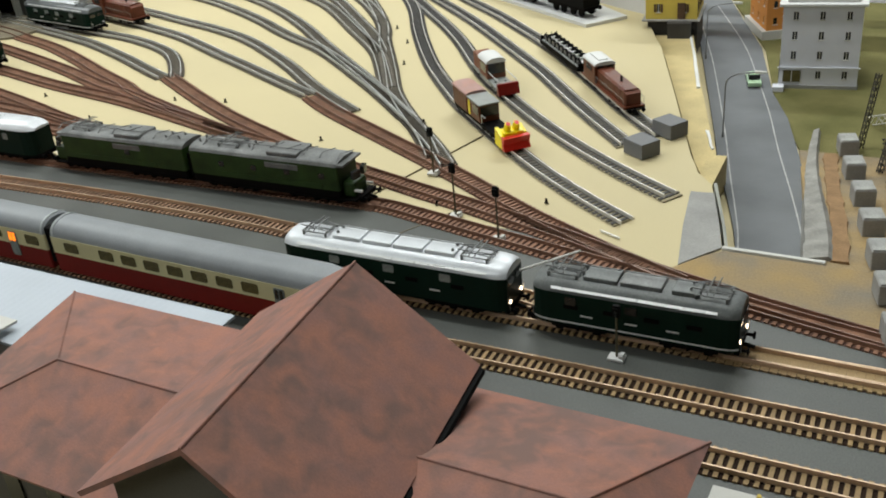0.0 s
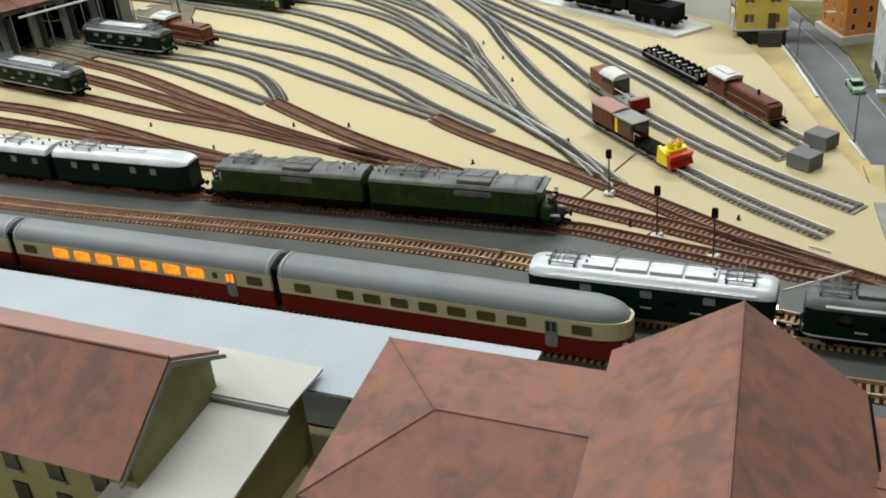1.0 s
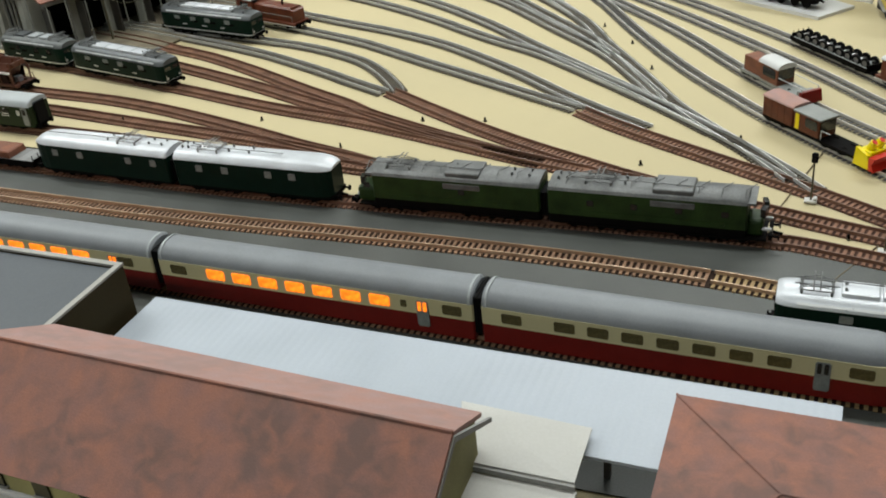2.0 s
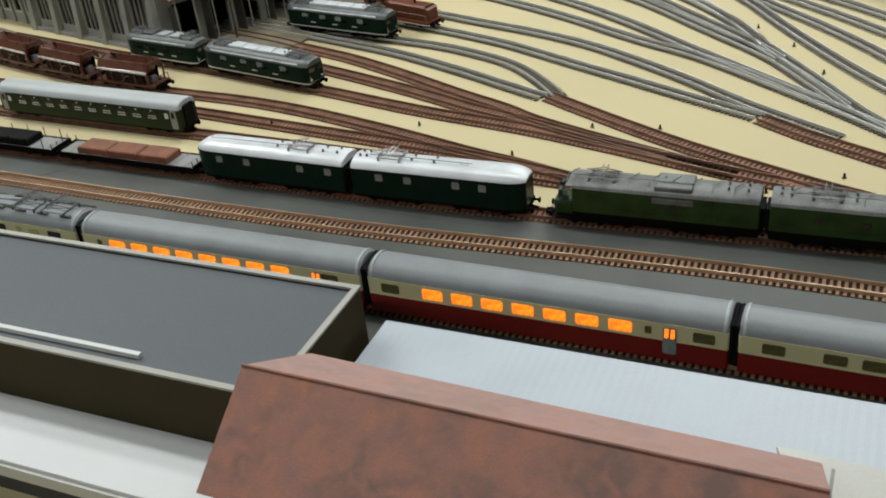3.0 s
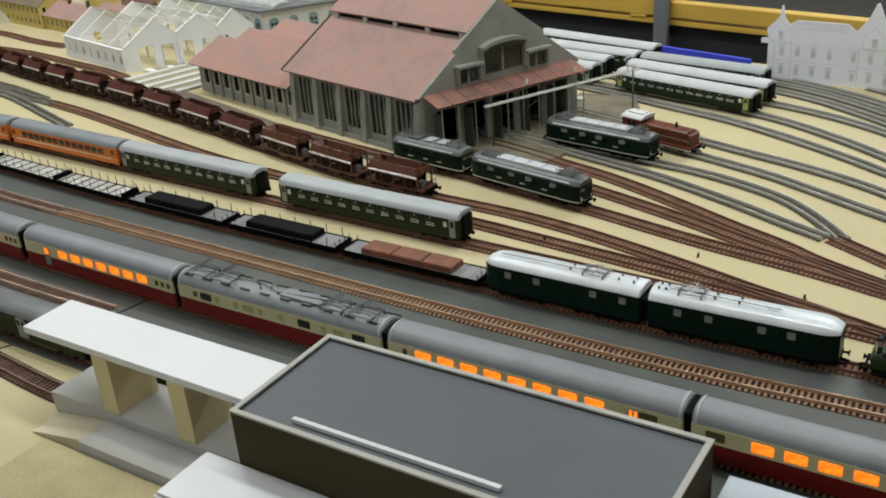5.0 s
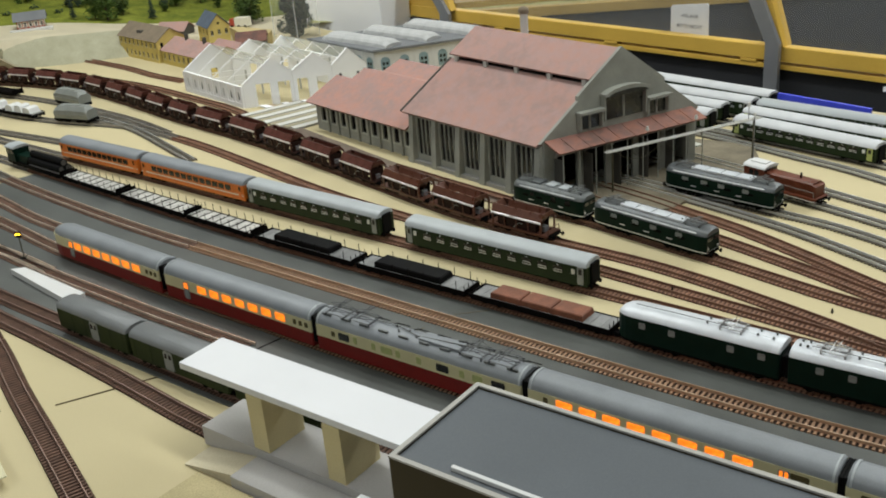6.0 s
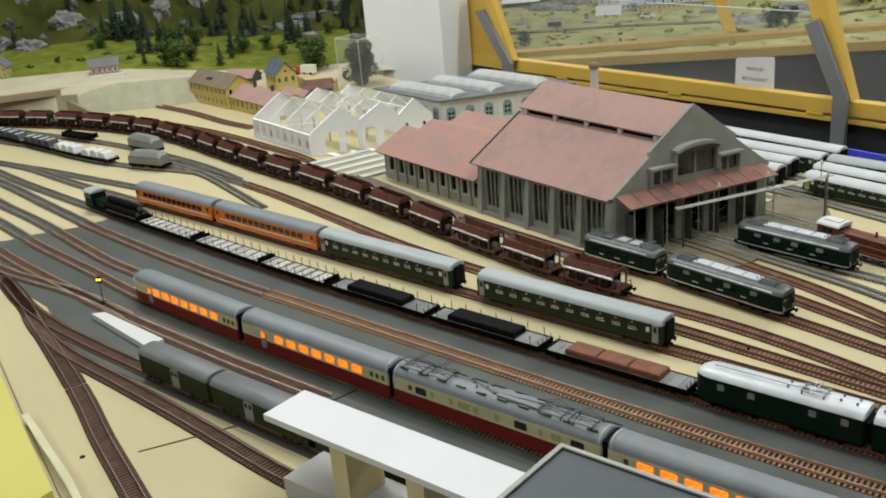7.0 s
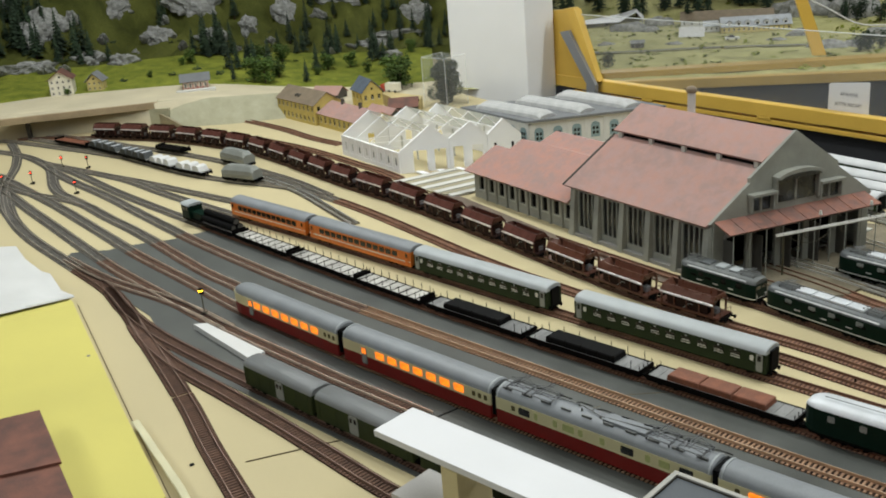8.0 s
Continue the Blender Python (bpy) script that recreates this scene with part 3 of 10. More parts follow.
slab("road", [(-0.064, 0.8055), (0.006, 0.8055), (-0.010, 0.91), (-0.028, 0.97), (-0.045, 1.04), (-0.064, 1.105), (-0.087, 1.181), (-0.118, 1.256), (-0.165, 1.42), (-0.24, 1.60), (-0.292, 1.73), (-0.40, 1.73), (-0.33, 1.62), (-0.245, 1.418), (-0.198, 1.268), (-0.152, 1.122), (-0.125, 1.030), (-0.103, 0.973), (-0.083, 0.913), (-0.074, 0.882)],
     -0.0392, -0.035, M["asphalt"], "structure", "grey asphalt road with white edge lines", "road")


def fall(y):
    """Height of the earth slope that leads down from the tracks to the lawn."""
    return -0.0375 * min(1.0, max(0.0, (y - 0.80) / 0.27))


rng = random.Random(12)
bm = B()
cols = [0.0 + 0.75 * (i / 24) ** 1.5 for i in range(25)]
grid = []
for j in range(19):
    y = 0.8005 + 0.30 * j / 18
    grid.append([bm.verts.new((x - 0.20 * (y - 0.80) if i < 20 else x, y, fall(y) + 0.0012 + (rng.uniform(-0.0010, 0.0010) if 0 < j < 18 else 0.0))) for i, x in enumerate(cols)])
for j in range(18):
    for i in range(24):
        bm.faces.new((grid[j][i], grid[j][i + 1], grid[j + 1][i + 1], grid[j + 1][i]))
ret = bmesh.ops.extrude_face_region(bm, geom=bm.faces[:])
for v in ret["geom"]:
    if isinstance(v, bmesh.types.BMVert):
        v.co.z = -0.0396
tagged(part("earth_slope", bm, M["earth"]), "ochre and grey scattered earth falling to the lawn", "ground", "", "structure")
slab("yellow_board", [(-2.217, 0.488), (-1.800, 0.342), (-1.604, 0.275), (-1.60, 0.20), (-1.95, 0.20), (-2.6, 0.30), (-2.6, 0.48), (-2.40, 0.5)], 0.0, 0.010, M["yellowboard"], "structure", "plain yellow unfinished board", "baseboard")
UPPER = [(-2.65, 0.49), (-2.558, 0.554), (-2.482, 0.535), (-2.381, 0.518), (-2.354, 0.520), (-2.264, 0.495), (-2.222, 0.495)]
LOWER = [(-2.62, 0.30), (-2.50, 0.31), (-2.40, 0.32), (-2.33, 0.335), (-2.265, 0.35), (-2.243, 0.42), (-2.2222, 0.4945)]
rng = random.Random(2)
bm = B()
sheet = []
for j in range(11):
    row = []
    for (x0, y0), (x1, y1) in zip(UPPER, LOWER):
        k = j / 10
        row.append(bm.verts.new((x0 + (x1 - x0) * k, y0 + (y1 - y0) * k, 0.0125 + 0.0035 * abs(math.sin(9 * k + 14 * x0)) + rng.uniform(0, 0.0012))))
    sheet.append(row)
for j in range(10):
    for i in range(6):
        bm.faces.new((sheet[j][i], sheet[j][i + 1], sheet[j + 1][i + 1], sheet[j + 1][i]))
ret = bmesh.ops.extrude_face_region(bm, geom=bm.faces[:])
for v in ret["geom"]:
    if isinstance(v, bmesh.types.BMVert):
        v.co.z -= 0.0008
tagged(part("paper_sheet", bm, M["white"], None, "", True), "crumpled white paper sheet on the yellow board", "paper")

# ---- tracks ----
TRACKS = {
    "copper": [(-3.557, 0.899), (-3.453, 0.917), (-3.317, 0.930), (-3.193, 0.916), (-3.065, 0.887), (-2.937, 0.868), (-2.74, 0.846), (-2.56, 0.817), (-2.42, 0.796), (-2.30, 0.778), (-2.09, 0.756), (-1.9, 0.741), (-1.69, 0.734), (-1.45, 0.727), (-1.16, 0.719), (-0.9, 0.718), (-0.700, 0.726), (-0.548, 0.728), (-0.423, 0.724), (-0.319, 0.711), (-0.236, 0.695), (-0.163, 0.681), (-0.079, 0.670), (-0.021, 0.667), (0.134, 0.667), (0.569, 0.676)],
    "express": [(-3.2, 0.800), (-2.94, 0.767), (-2.80, 0.751), (-2.62, 0.723), (-2.465, 0.698), (-2.33, 0.676), (-2.115, 0.652), (-1.96, 0.632), (-1.7, 0.619), (-1.43, 0.612), (-1.15, 0.611), (-0.568, 0.609), (-0.288, 0.604), (-0.184, 0.607), (0.027, 0.611), (0.569, 0.622)],
    "middle": [(-3.216, 0.922), (-3.15, 0.908), (-3.09, 0.885), (-3.03, 0.857), (-2.96, 0.826), (-2.886, 0.803), (-2.80, 0.794), (-2.70, 0.782), (-2.6, 0.766), (-2.445, 0.747), (-2.183, 0.700), (-2.07, 0.688), (-1.9, 0.678), (-1.6, 0.672), (-1.2, 0.668), (-0.8, 0.664), (-0.392, 0.660), (-0.163, 0.664), (-0.021, 0.667), (0.134, 0.669)],
    "platform": [(-3.03, 0.742), (-2.84, 0.706), (-2.64, 0.672), (-2.47, 0.642), (-2.32, 0.617), (-2.21, 0.604), (-2.1, 0.593), (-1.926, 0.577), (-1.735, 0.569), (-1.64, 0.566), (-1.3, 0.563), (-0.8, 0.56), (-0.184, 0.556), (0.568, 0.567)],
    "steep": [(-3.0, 0.73), (-2.81, 0.656), (-2.64, 0.614), (-2.47, 0.590), (-2.33, 0.572), (-2.22, 0.556), (-2.116, 0.527), (-2.02, 0.495), (-1.915, 0.460), (-1.835, 0.433), (-1.75, 0.403), (-1.664, 0.369), (-1.55, 0.329), (-1.4, 0.275)],
    "vans": [(-2.24, 0.562), (-2.12, 0.527), (-2.007, 0.507), (-1.9, 0.499), (-1.75, 0.494), (-1.6, 0.490), (-1.42, 0.487), (-1.0, 0.485)],
    "front": [(-2.06, 0.507), (-1.99, 0.484), (-1.9, 0.466), (-1.82, 0.460), (-1.76, 0.457), (-1.63, 0.448), (-1.52, 0.438), (-1.43, 0.43), (-1.2, 0.42)],
    "freight": [(-3.193, 0.916), (-3.08, 0.918), (-2.964, 0.906), (-2.846, 0.889), (-2.728, 0.874), (-2.6, 0.862), (-2.456, 0.850), (-2.24, 0.834), (-1.94, 0.811), (-1.72, 0.797), (-1.465, 0.789), (-1.3, 0.786), (-1.15, 0.783), (-0.96, 0.779), (-0.775, 0.781), (-0.573, 0.787), (-0.392, 0.793), (-0.331, 0.785), (-0.275, 0.774), (-0.176, 0.755), (-0.079, 0.737), (0.027, 0.714), (0.241, 0.682), (0.569, 0.676)],
    "coach": [(-2.95, 0.938), (-2.86, 0.943), (-2.78, 0.940), (-2.69, 0.931), (-2.577, 0.923), (-2.36, 0.915), (-2.12, 0.909), (-1.84, 0.896), (-1.55, 0.883), (-1.36, 0.876), (-1.2, 0.870), (-1.05, 0.864), (-0.9, 0.856), (-0.77, 0.848), (-0.650, 0.832), (-0.548, 0.814), (-0.444, 0.800), (-0.371, 0.790)],
    "hopper": [(-3.56, 1.020), (-3.47, 1.070), (-3.387, 1.115), (-3.302, 1.155), (-3.206, 1.188), (-3.107, 1.217), (-3.0, 1.237), (-2.888, 1.249), (-2.773, 1.251), (-2.679, 1.239), (-2.590, 1.224), (-2.487, 1.203), (-2.399, 1.185), (-2.285, 1.164), (-2.165, 1.146), (-2.04, 1.122), (-1.925, 1.097), (-1.805, 1.069), (-1.69, 1.040), (-1.56, 1.009), (-1.45, 0.988), (-1.33, 0.975), (-1.217, 0.968), (-1.127, 0.954), (-1.05, 0.936), (-0.962, 0.912), (-0.888, 0.889), (-0.82, 0.872), (-0.75, 0.85), (-0.660, 0.833)],
    "dark_branch": [(-2.6, 1.13), (-2.4, 1.105), (-2.175, 1.074), (-1.94, 1.022), (-1.789, 0.988), (-1.65, 0.965), (-1.45, 0.943), (-1.25, 0.925), (-1.18, 0.917), (-1.047, 0.902), (-0.953, 0.891), (-0.887, 0.882), (-0.8, 0.8645), (-0.75, 0.8505)],
    "shed_a": [(-1.42, 1.20), (-1.30, 1.17), (-1.23, 1.146), (-1.15, 1.122), (-1.05, 1.079), (-0.96, 1.035), (-0.887, 1.003), (-0.852, 0.982), (-0.786, 0.955), (-0.700, 0.9235), (-0.650, 0.9065), (-0.610, 0.8965)],
    "shed_b": [(-1.42, 1.145), (-1.25, 1.104), (-1.15, 1.075), (-1.02, 1.033), (-0.93, 0.998), (-0.86, 0.976), (-0.78, 0.9465), (-0.73, 0.9300), (-0.68, 0.9145)],
    "shed_c": [(-1.75, 1.13), (-1.6, 1.10), (-1.46, 1.075), (-1.32, 1.054), (-1.125, 1.013), (-1.07, 1.0), (-0.97, 0.977), (-0.85, 0.957), (-0.748, 0.932), (-0.655, 0.907), (-0.569, 0.886), (-0.491, 0.870), (-0.423, 0.851), (-0.350, 0.830), (-0.288, 0.814), (-0.235, 0.798), (-0.181, 0.781), (-0.133, 0.763), (-0.079, 0.745), (0.027, 0.719), (0.187, 0.685)],
    "joint": [(-0.848, 1.045), (-0.80, 1.017), (-0.742, 0.984), (-0.686, 0.954), (-0.633, 0.929), (-0.583, 0.908), (-0.536, 0.888), (-0.494, 0.873)],
    "grey_1a": [(-1.42, 1.235), (-1.3, 1.205), (-1.125, 1.157), (-1.05, 1.13), (-0.96, 1.091), (-0.916, 1.069), (-0.848, 1.038)],
    "grey_1b": [(-1.42, 1.24), (-1.3, 1.222), (-1.19, 1.206), (-1.118, 1.193), (-1.03, 1.176), (-0.94, 1.141), (-0.892, 1.106), (-0.853, 1.065), (-0.835, 1.042)],
    "grey_2": [(-1.40, 1.335), (-1.25, 1.292), (-1.078, 1.242), (-0.97, 1.205), (-0.92, 1.182), (-0.83, 1.136), (-0.79, 1.117), (-0.72, 1.082), (-0.670, 1.057), (-0.609, 1.027)],
    "grey_3": [(-1.39, 1.39), (-1.3, 1.362), (-1.136, 1.314), (-1.02, 1.275), (-0.93, 1.246), (-0.85, 1.212), (-0.78, 1.170), (-0.700, 1.115), (-0.637, 1.065), (-0.574, 1.022), (-0.527, 0.992)],
    "grey_4": [(-1.6, 1.50), (-1.4, 1.49), (-1.254, 1.452), (-1.18, 1.428), (-1.07, 1.393), (-0.965, 1.343), (-0.88, 1.295), (-0.836, 1.266), (-0.77, 1.226), (-0.700, 1.188), (-0.604, 1.115), (-0.522, 1.049), (-0.455, 0.990)],
    "grey_5": [(-1.6, 1.55), (-1.4, 1.52), (-1.2, 1.475), (-1.06, 1.44), (-0.98, 1.408), (-0.89, 1.354), (-0.80, 1.287), (-0.72, 1.218), (-0.640, 1.151), (-0.573, 1.096), (-0.497, 1.030), (-0.442, 0.979), (-0.387, 0.925), (-0.350, 0.883)],
    "grey_6": [(-1.6, 1.60), (-1.4, 1.568), (-1.2, 1.528), (-1.03, 1.49), (-0.95, 1.463), (-0.88, 1.428), (-0.806, 1.376), (-0.707, 1.281), (-0.626, 1.205), (-0.576, 1.139), (-0.528, 1.069)],
    "grey_7": [(-1.3, 1.60), (-1.1, 1.57), (-1.0, 1.54), (-0.921, 1.495), (-0.833, 1.43), (-0.733, 1.331), (-0.661, 1.259), (-0.609, 1.194)],
    "grey_8": [(-1.1, 1.64), (-1.0, 1.605), (-0.9, 1.552), (-0.824, 1.49), (-0.762, 1.42), (-0.681, 1.318), (-0.633, 1.240), (-0.590, 1.177), (-0.552, 1.120), (-0.513, 1.060), (-0.467, 1.006), (-0.418, 0.954), (-0.374, 0.898)],
    "grey_8b": [(-1.2, 1.63), (-1.05, 1.595), (-0.95, 1.55), (-0.867, 1.495), (-0.79, 1.437), (-0.713, 1.357), (-0.665, 1.295), (-0.630, 1.233)],
    "throat": [(-0.609, 1.027), (-0.555, 0.991), (-0.458, 0.939), (-0.374, 0.894), (-0.301, 0.852), (-0.238, 0.815), (-0.184, 0.788), (-0.134, 0.764), (-0.079, 0.741)],
    "siding_1": [(-0.92, 1.62), (-0.8, 1.548), (-0.741, 1.486), (-0.672, 1.398), (-0.618, 1.310), (-0.561, 1.224), (-0.508, 1.151), (-0.447, 1.079), (-0.409, 1.037), (-0.342, 0.974), (-0.262, 0.903), (-0.198, 0.855), (-0.149, 0.823)],
    "siding_2": [(-0.86, 1.62), (-0.76, 1.522), (-0.714, 1.468), (-0.639, 1.386), (-0.577, 1.321), (-0.519, 1.253), (-0.464, 1.180), (-0.413, 1.119), (-0.356, 1.061), (-0.289, 0.998), (-0.218, 0.941), (-0.157, 0.899), (-0.128, 0.881)],
    "siding_3": [(-0.83, 1.61), (-0.718, 1.505), (-0.644, 1.437), (-0.565, 1.366), (-0.491, 1.293), (-0.426, 1.226), (-0.369, 1.167), (-0.318, 1.107), (-0.273, 1.056), (-0.199, 0.977)],
    "siding_4": [(-0.78, 1.62), (-0.659, 1.501), (-0.597, 1.445), (-0.527, 1.386), (-0.459, 1.322), (-0.388, 1.252), (-0.298, 1.150), (-0.242, 1.081), (-0.178, 1.012)],
    "yard_a": [(-3.7, 1.02), (-3.5, 1.04), (-3.26, 1.064), (-3.1, 1.062), (-2.9, 1.055), (-2.75, 1.049), (-2.6, 1.063), (-2.5, 1.085), (-2.4, 1.10)],
    "yard_b": [(-3.6, 1.08), (-3.3, 1.12), (-3.1, 1.138), (-2.9, 1.155), (-2.73, 1.158), (-2.6, 1.150), (-2.45, 1.133), (-2.3, 1.10)],
    "yard_c": [(-3.02, 1.343), (-2.874, 1.346), (-2.698, 1.341), (-2.563, 1.324), (-2.444, 1.302), (-2.335, 1.284), (-2.256, 1.262)],
    "yard_f": [(-3.26, 1.485), (-3.077, 1.470), (-2.892, 1.451), (-2.744, 1.420), (-2.61, 1.408)],
    "yard_g": [(-2.576, 1.114), (-2.406, 1.093), (-2.266, 1.051), (-2.112, 1.001)],
    "cross_1": [(-3.20, 0.770), (-3.076, 0.763), (-2.97, 0.762), (-2.88, 0.772), (-2.80, 0.786), (-2.73, 0.785)],
    "cross_2": [(-3.526, 0.981), (-3.42, 0.945), (-3.336, 0.911), (-3.219, 0.851), (-3.116, 0.784), (-3.005, 0.726), (-2.875, 0.673), (-2.772, 0.645)],
    "yard_d": [(-3.32, 0.931), (-3.193, 0.920), (-3.065, 0.929), (-2.919, 0.941), (-2.791, 0.953), (-2.615, 0.962), (-2.445, 0.972), (-2.3, 0.978), (-2.16, 0.985)],
    "yard_e": [(-3.70, 0.955), (-3.599, 0.981), (-3.449, 1.008), (-3.311, 1.026), (-3.18, 1.045), (-3.05, 1.056)],
    "crossover": [(-2.44, 0.592), (-2.35, 0.584), (-2.265, 0.580), (-2.19, 0.583), (-2.104, 0.589), (-2.008, 0.588), (-1.92, 0.580)],
}
LOOK = {"copper": ("copper_rail", "copper_slp", "coppery main line track with ochre brown sleepers"),
        "front": ("front_rail", "worn_slp", "dark brown siding track on tan board"), "steep": ("front_rail", "worn_slp", "dark brown siding track on tan board"),
        "vans": ("front_rail", "worn_slp", "dark brown platform siding track"), "yard_c": ("brown_rail", "brown_slp", "rust brown branch track"), "yard_f": ("brown_rail", "brown_slp", "rust brown branch track")}
for key in ("express", "middle", "platform"):
    LOOK[key] = ("copper_rail", "copper_slp", "brown main line track on grey deck")
for key in ("freight", "coach", "hopper", "dark_branch", "shed_a", "shed_b", "shed_c", "joint"):
    LOOK[key] = ("brown_rail", "brown_slp", "rust brown painted yard track")
for key in ("yard_a", "yard_b", "yard_d", "yard_e", "cross_1", "cross_2"):
    LOOK[key] = ("dull_rail", "dull_slp", "dull grey worn yard track")
LOOK["crossover"] = ("pale_rail", "worn_slp", "worn brown crossover track")
LOOK["throat"] = LOOK["joint"]
for key in ("siding_1", "siding_2", "siding_3", "siding_4"):
    LOOK[key] = ("bright_rail", "black_slp", "bright railed siding track with black sleepers")


MAIN = ("copper", "express", "middle", "platform", "steep", "freight", "coach", "dark_branch")


def lay_all():
    for key, pts in TRACKS.items():
        rail, slp, label = LOOK.get(key, ("grey_rail", "grey_slp", "grey nickel yard track"))
        if key.startswith("siding"):
            lay(key, pts, rail, slp, label, 0.0062, gauge=0.0128, bed="siding_bed")
            continue
        bed = {"copper_rail": "rust_bed", "front_rail": "rust_bed", "brown_rail": "brown_bed"}.get(rail, "")
        single = {"copper": (-1.05, -0.45), "express": (-0.25, 0.1)}.get(key)
        line = spline(pts)
        LINES[key] = line
        gg = {"brown_rail": 0.0142, "grey_rail": 0.0128, "dull_rail": 0.0142}.get(rail, 0.0152)
        if key in MAIN:
            dull = ("dull_rail", "dull_slp", "dull grey worn yard track", "dull_bed")
            worn = ("pale_rail", "worn_slp", "worn brown main line track with pale rails", "rust_bed")
            mid = ("copper_rail", "orange_slp", "orange brown main line track with coppery rails", "rust_bed")
            own = (rail, slp, label, bed)
            runs = ((-9, -2.37, dull), (-2.37, -1.80, worn if key in MAIN[:4] else own), (-1.80, -0.42, mid if key in MAIN[:4] else own), (-0.42, 9, own))
            if key == "platform":
                runs = ((-9, -2.37, dull), (-2.37, -1.50, worn), (-0.40, 9, own))
            if key == "dark_branch":
                runs = ((-9, -2.26, dull), (-2.26, 9, own))
            for x0, x1, look in runs:
                piece = [i for i, p in enumerate(line) if x0 < p.x <= x1]
                if len(piece) > 6:
                    lay(key, None, look[0], look[1], look[2], singles=single, gauge=gg, bed=look[3], line=line[max(0, piece[0] - 1):piece[-1] + 1])
        else:
            lay(key, None, rail, slp, label, singles=single, gauge=gg, bed=bed, line=line)


lay_all()

tagged(part("deck_seam", obox(B(), (-1.491, 0.588, 0.0014), (0.0018, 0.05, 0.0006), Matrix.Rotation(radians(-12), 3, "Z")), M["black"]), "dark open seam across the grey deck", "seam", "", "structure")

# ---- rolling stock ----


def ring4(x, hw, z0, z1):
    return [(x, -hw, z0), (x, hw, z0), (x, hw, z1), (x, -hw, z1)]


def roof_ring(x, hw, z, h, n=9, flat=2.2):
    out = [(x, hw * math.copysign(abs(math.cos(a)) ** (2 / flat), math.cos(a)), z + h * abs(math.sin(a)) ** (2 / flat)) for a in [math.pi * i / (n - 1) for i in range(n)]]
    return out


def ends(L, left, right):
    """Stations along a body: left and right are lists of (way in from the end, width share, height share)."""
    return [(-L / 2 + d, w, h) for d, w, h in left] + [(L / 2 - d, w, h) for d, w, h in reversed(right)]


SQUARE = [(0.0, 0.93, 0.9), (0.0012, 1.0, 1.0)]
ROUND = [(0.0, 0.62, 0.35), (0.004, 0.80, 0.65), (0.010, 0.93, 0.88), (0.018, 1.0, 1.0)]
NOSE = [(0.0, 0.30, 0.15), (0.003, 0.55, 0.45), (0.008, 0.76, 0.70), (0.015, 0.90, 0.88), (0.026, 1.0, 1.0)]
BLUNT = [(0.0, 0.80, 0.55), (0.002, 0.88, 0.8), (0.006, 0.96, 0.95), (0.012, 1.0, 1.0)]


def sides(bm, st, hw, z0, z1, rake=0.0, left=0, right=0):
    rings = []
    for i, (x, w, h) in enumerate(st):
        rings.append([(x, -hw * w, z0), (x, hw * w, z0), (x, hw * w, z1), (x, -hw * w, z1)])
    return loft(bm, rings)


def roof(bm, st, hw, z, h):
    return loft(bm, [roof_ring(x, hw * w, z, h * k) for x, w, k in st])


def wheelset_mesh():
    bm = B()
    for s in (-1, 1):
        rod(bm, (0, s * 0.0070, 0), (0, s * 0.0098, 0), 0.0046, n=14)
        rod(bm, (0, s * 0.0066, 0), (0, s * 0.0072, 0), 0.0052, n=14)
    rod(bm, (0, -0.009, 0), (0, 0.009, 0), 0.0012, n=6)
    me = bpy.data.meshes.new("wheelset")
    bmesh.ops.recalc_face_normals(bm, faces=bm.faces)
    bm.to_mesh(me)
    bm.free()
    me.materials.append(M["chassis"])
    return me


WHEELS = wheelset_mesh()


def bogie(t, x, base=0.029, axles=2, hw=0.0135, high=0.013):
    bm = B()
    for s in (-1, 1):
        y = s * (hw - 0.0015)
        box(bm, x - base / 2 - 0.006, y - 0.0012, 0.0085, x + base / 2 + 0.006, y + 0.0012, high)
        for k in range(axles):
            ax = x - base / 2 + base * k / (axles - 1)
            box(bm, ax - 0.0026, y + s * 0.0012 - 0.001, 0.0075, ax + 0.0026, y + s * 0.0012 + 0.001, 0.0128)
        for k in range(axles - 1):
            ax = x - base / 2 + base * (k + 0.5) / (axles - 1)
            rod(bm, (ax, y + s * 0.0015, 0.0082), (ax, y + s * 0.0015, 0.0125), 0.0012, n=6)
    box(bm, x - 0.004, -hw + 0.001, 0.009, x + 0.004, hw - 0.001, 0.0125)
    b = part("bogie", bm, M["chassis"], t)
    for k in range(axles):
        share("wheelset", WHEELS, b, Matrix.Translation((x - base / 2 + base * k / (axles - 1), 0, RAIL_TOP + 0.0046)))
    return b


def buffers(t, L, z=0.0122, sidesel=(-1, 1), reach=0.006):
    for s in sidesel:
        bm = B()
        for y in (-0.0100, 0.0100):
            rod(bm, (s * (L / 2 - 0.001), y, z), (s * (L / 2 + reach - 0.001), y, z), 0.0012, n=8)
            rod(bm, (s * (L / 2 + reach - 0.0012), y, z), (s * (L / 2 + reach), y, z), 0.0028, n=10)
        box(bm, s * L / 2 - 0.003, -0.0130, z - 0.0022, s * L / 2 + 0.0003, 0.0130, z + 0.0022)
        rod(bm, (s * L / 2, 0, z - 0.001), (s * (L / 2 + reach + 0.002), 0, z - 0.0025), 0.0013, n=6)
        part("buffer_beam", bm, M["chassis"], t)


PANES = {}


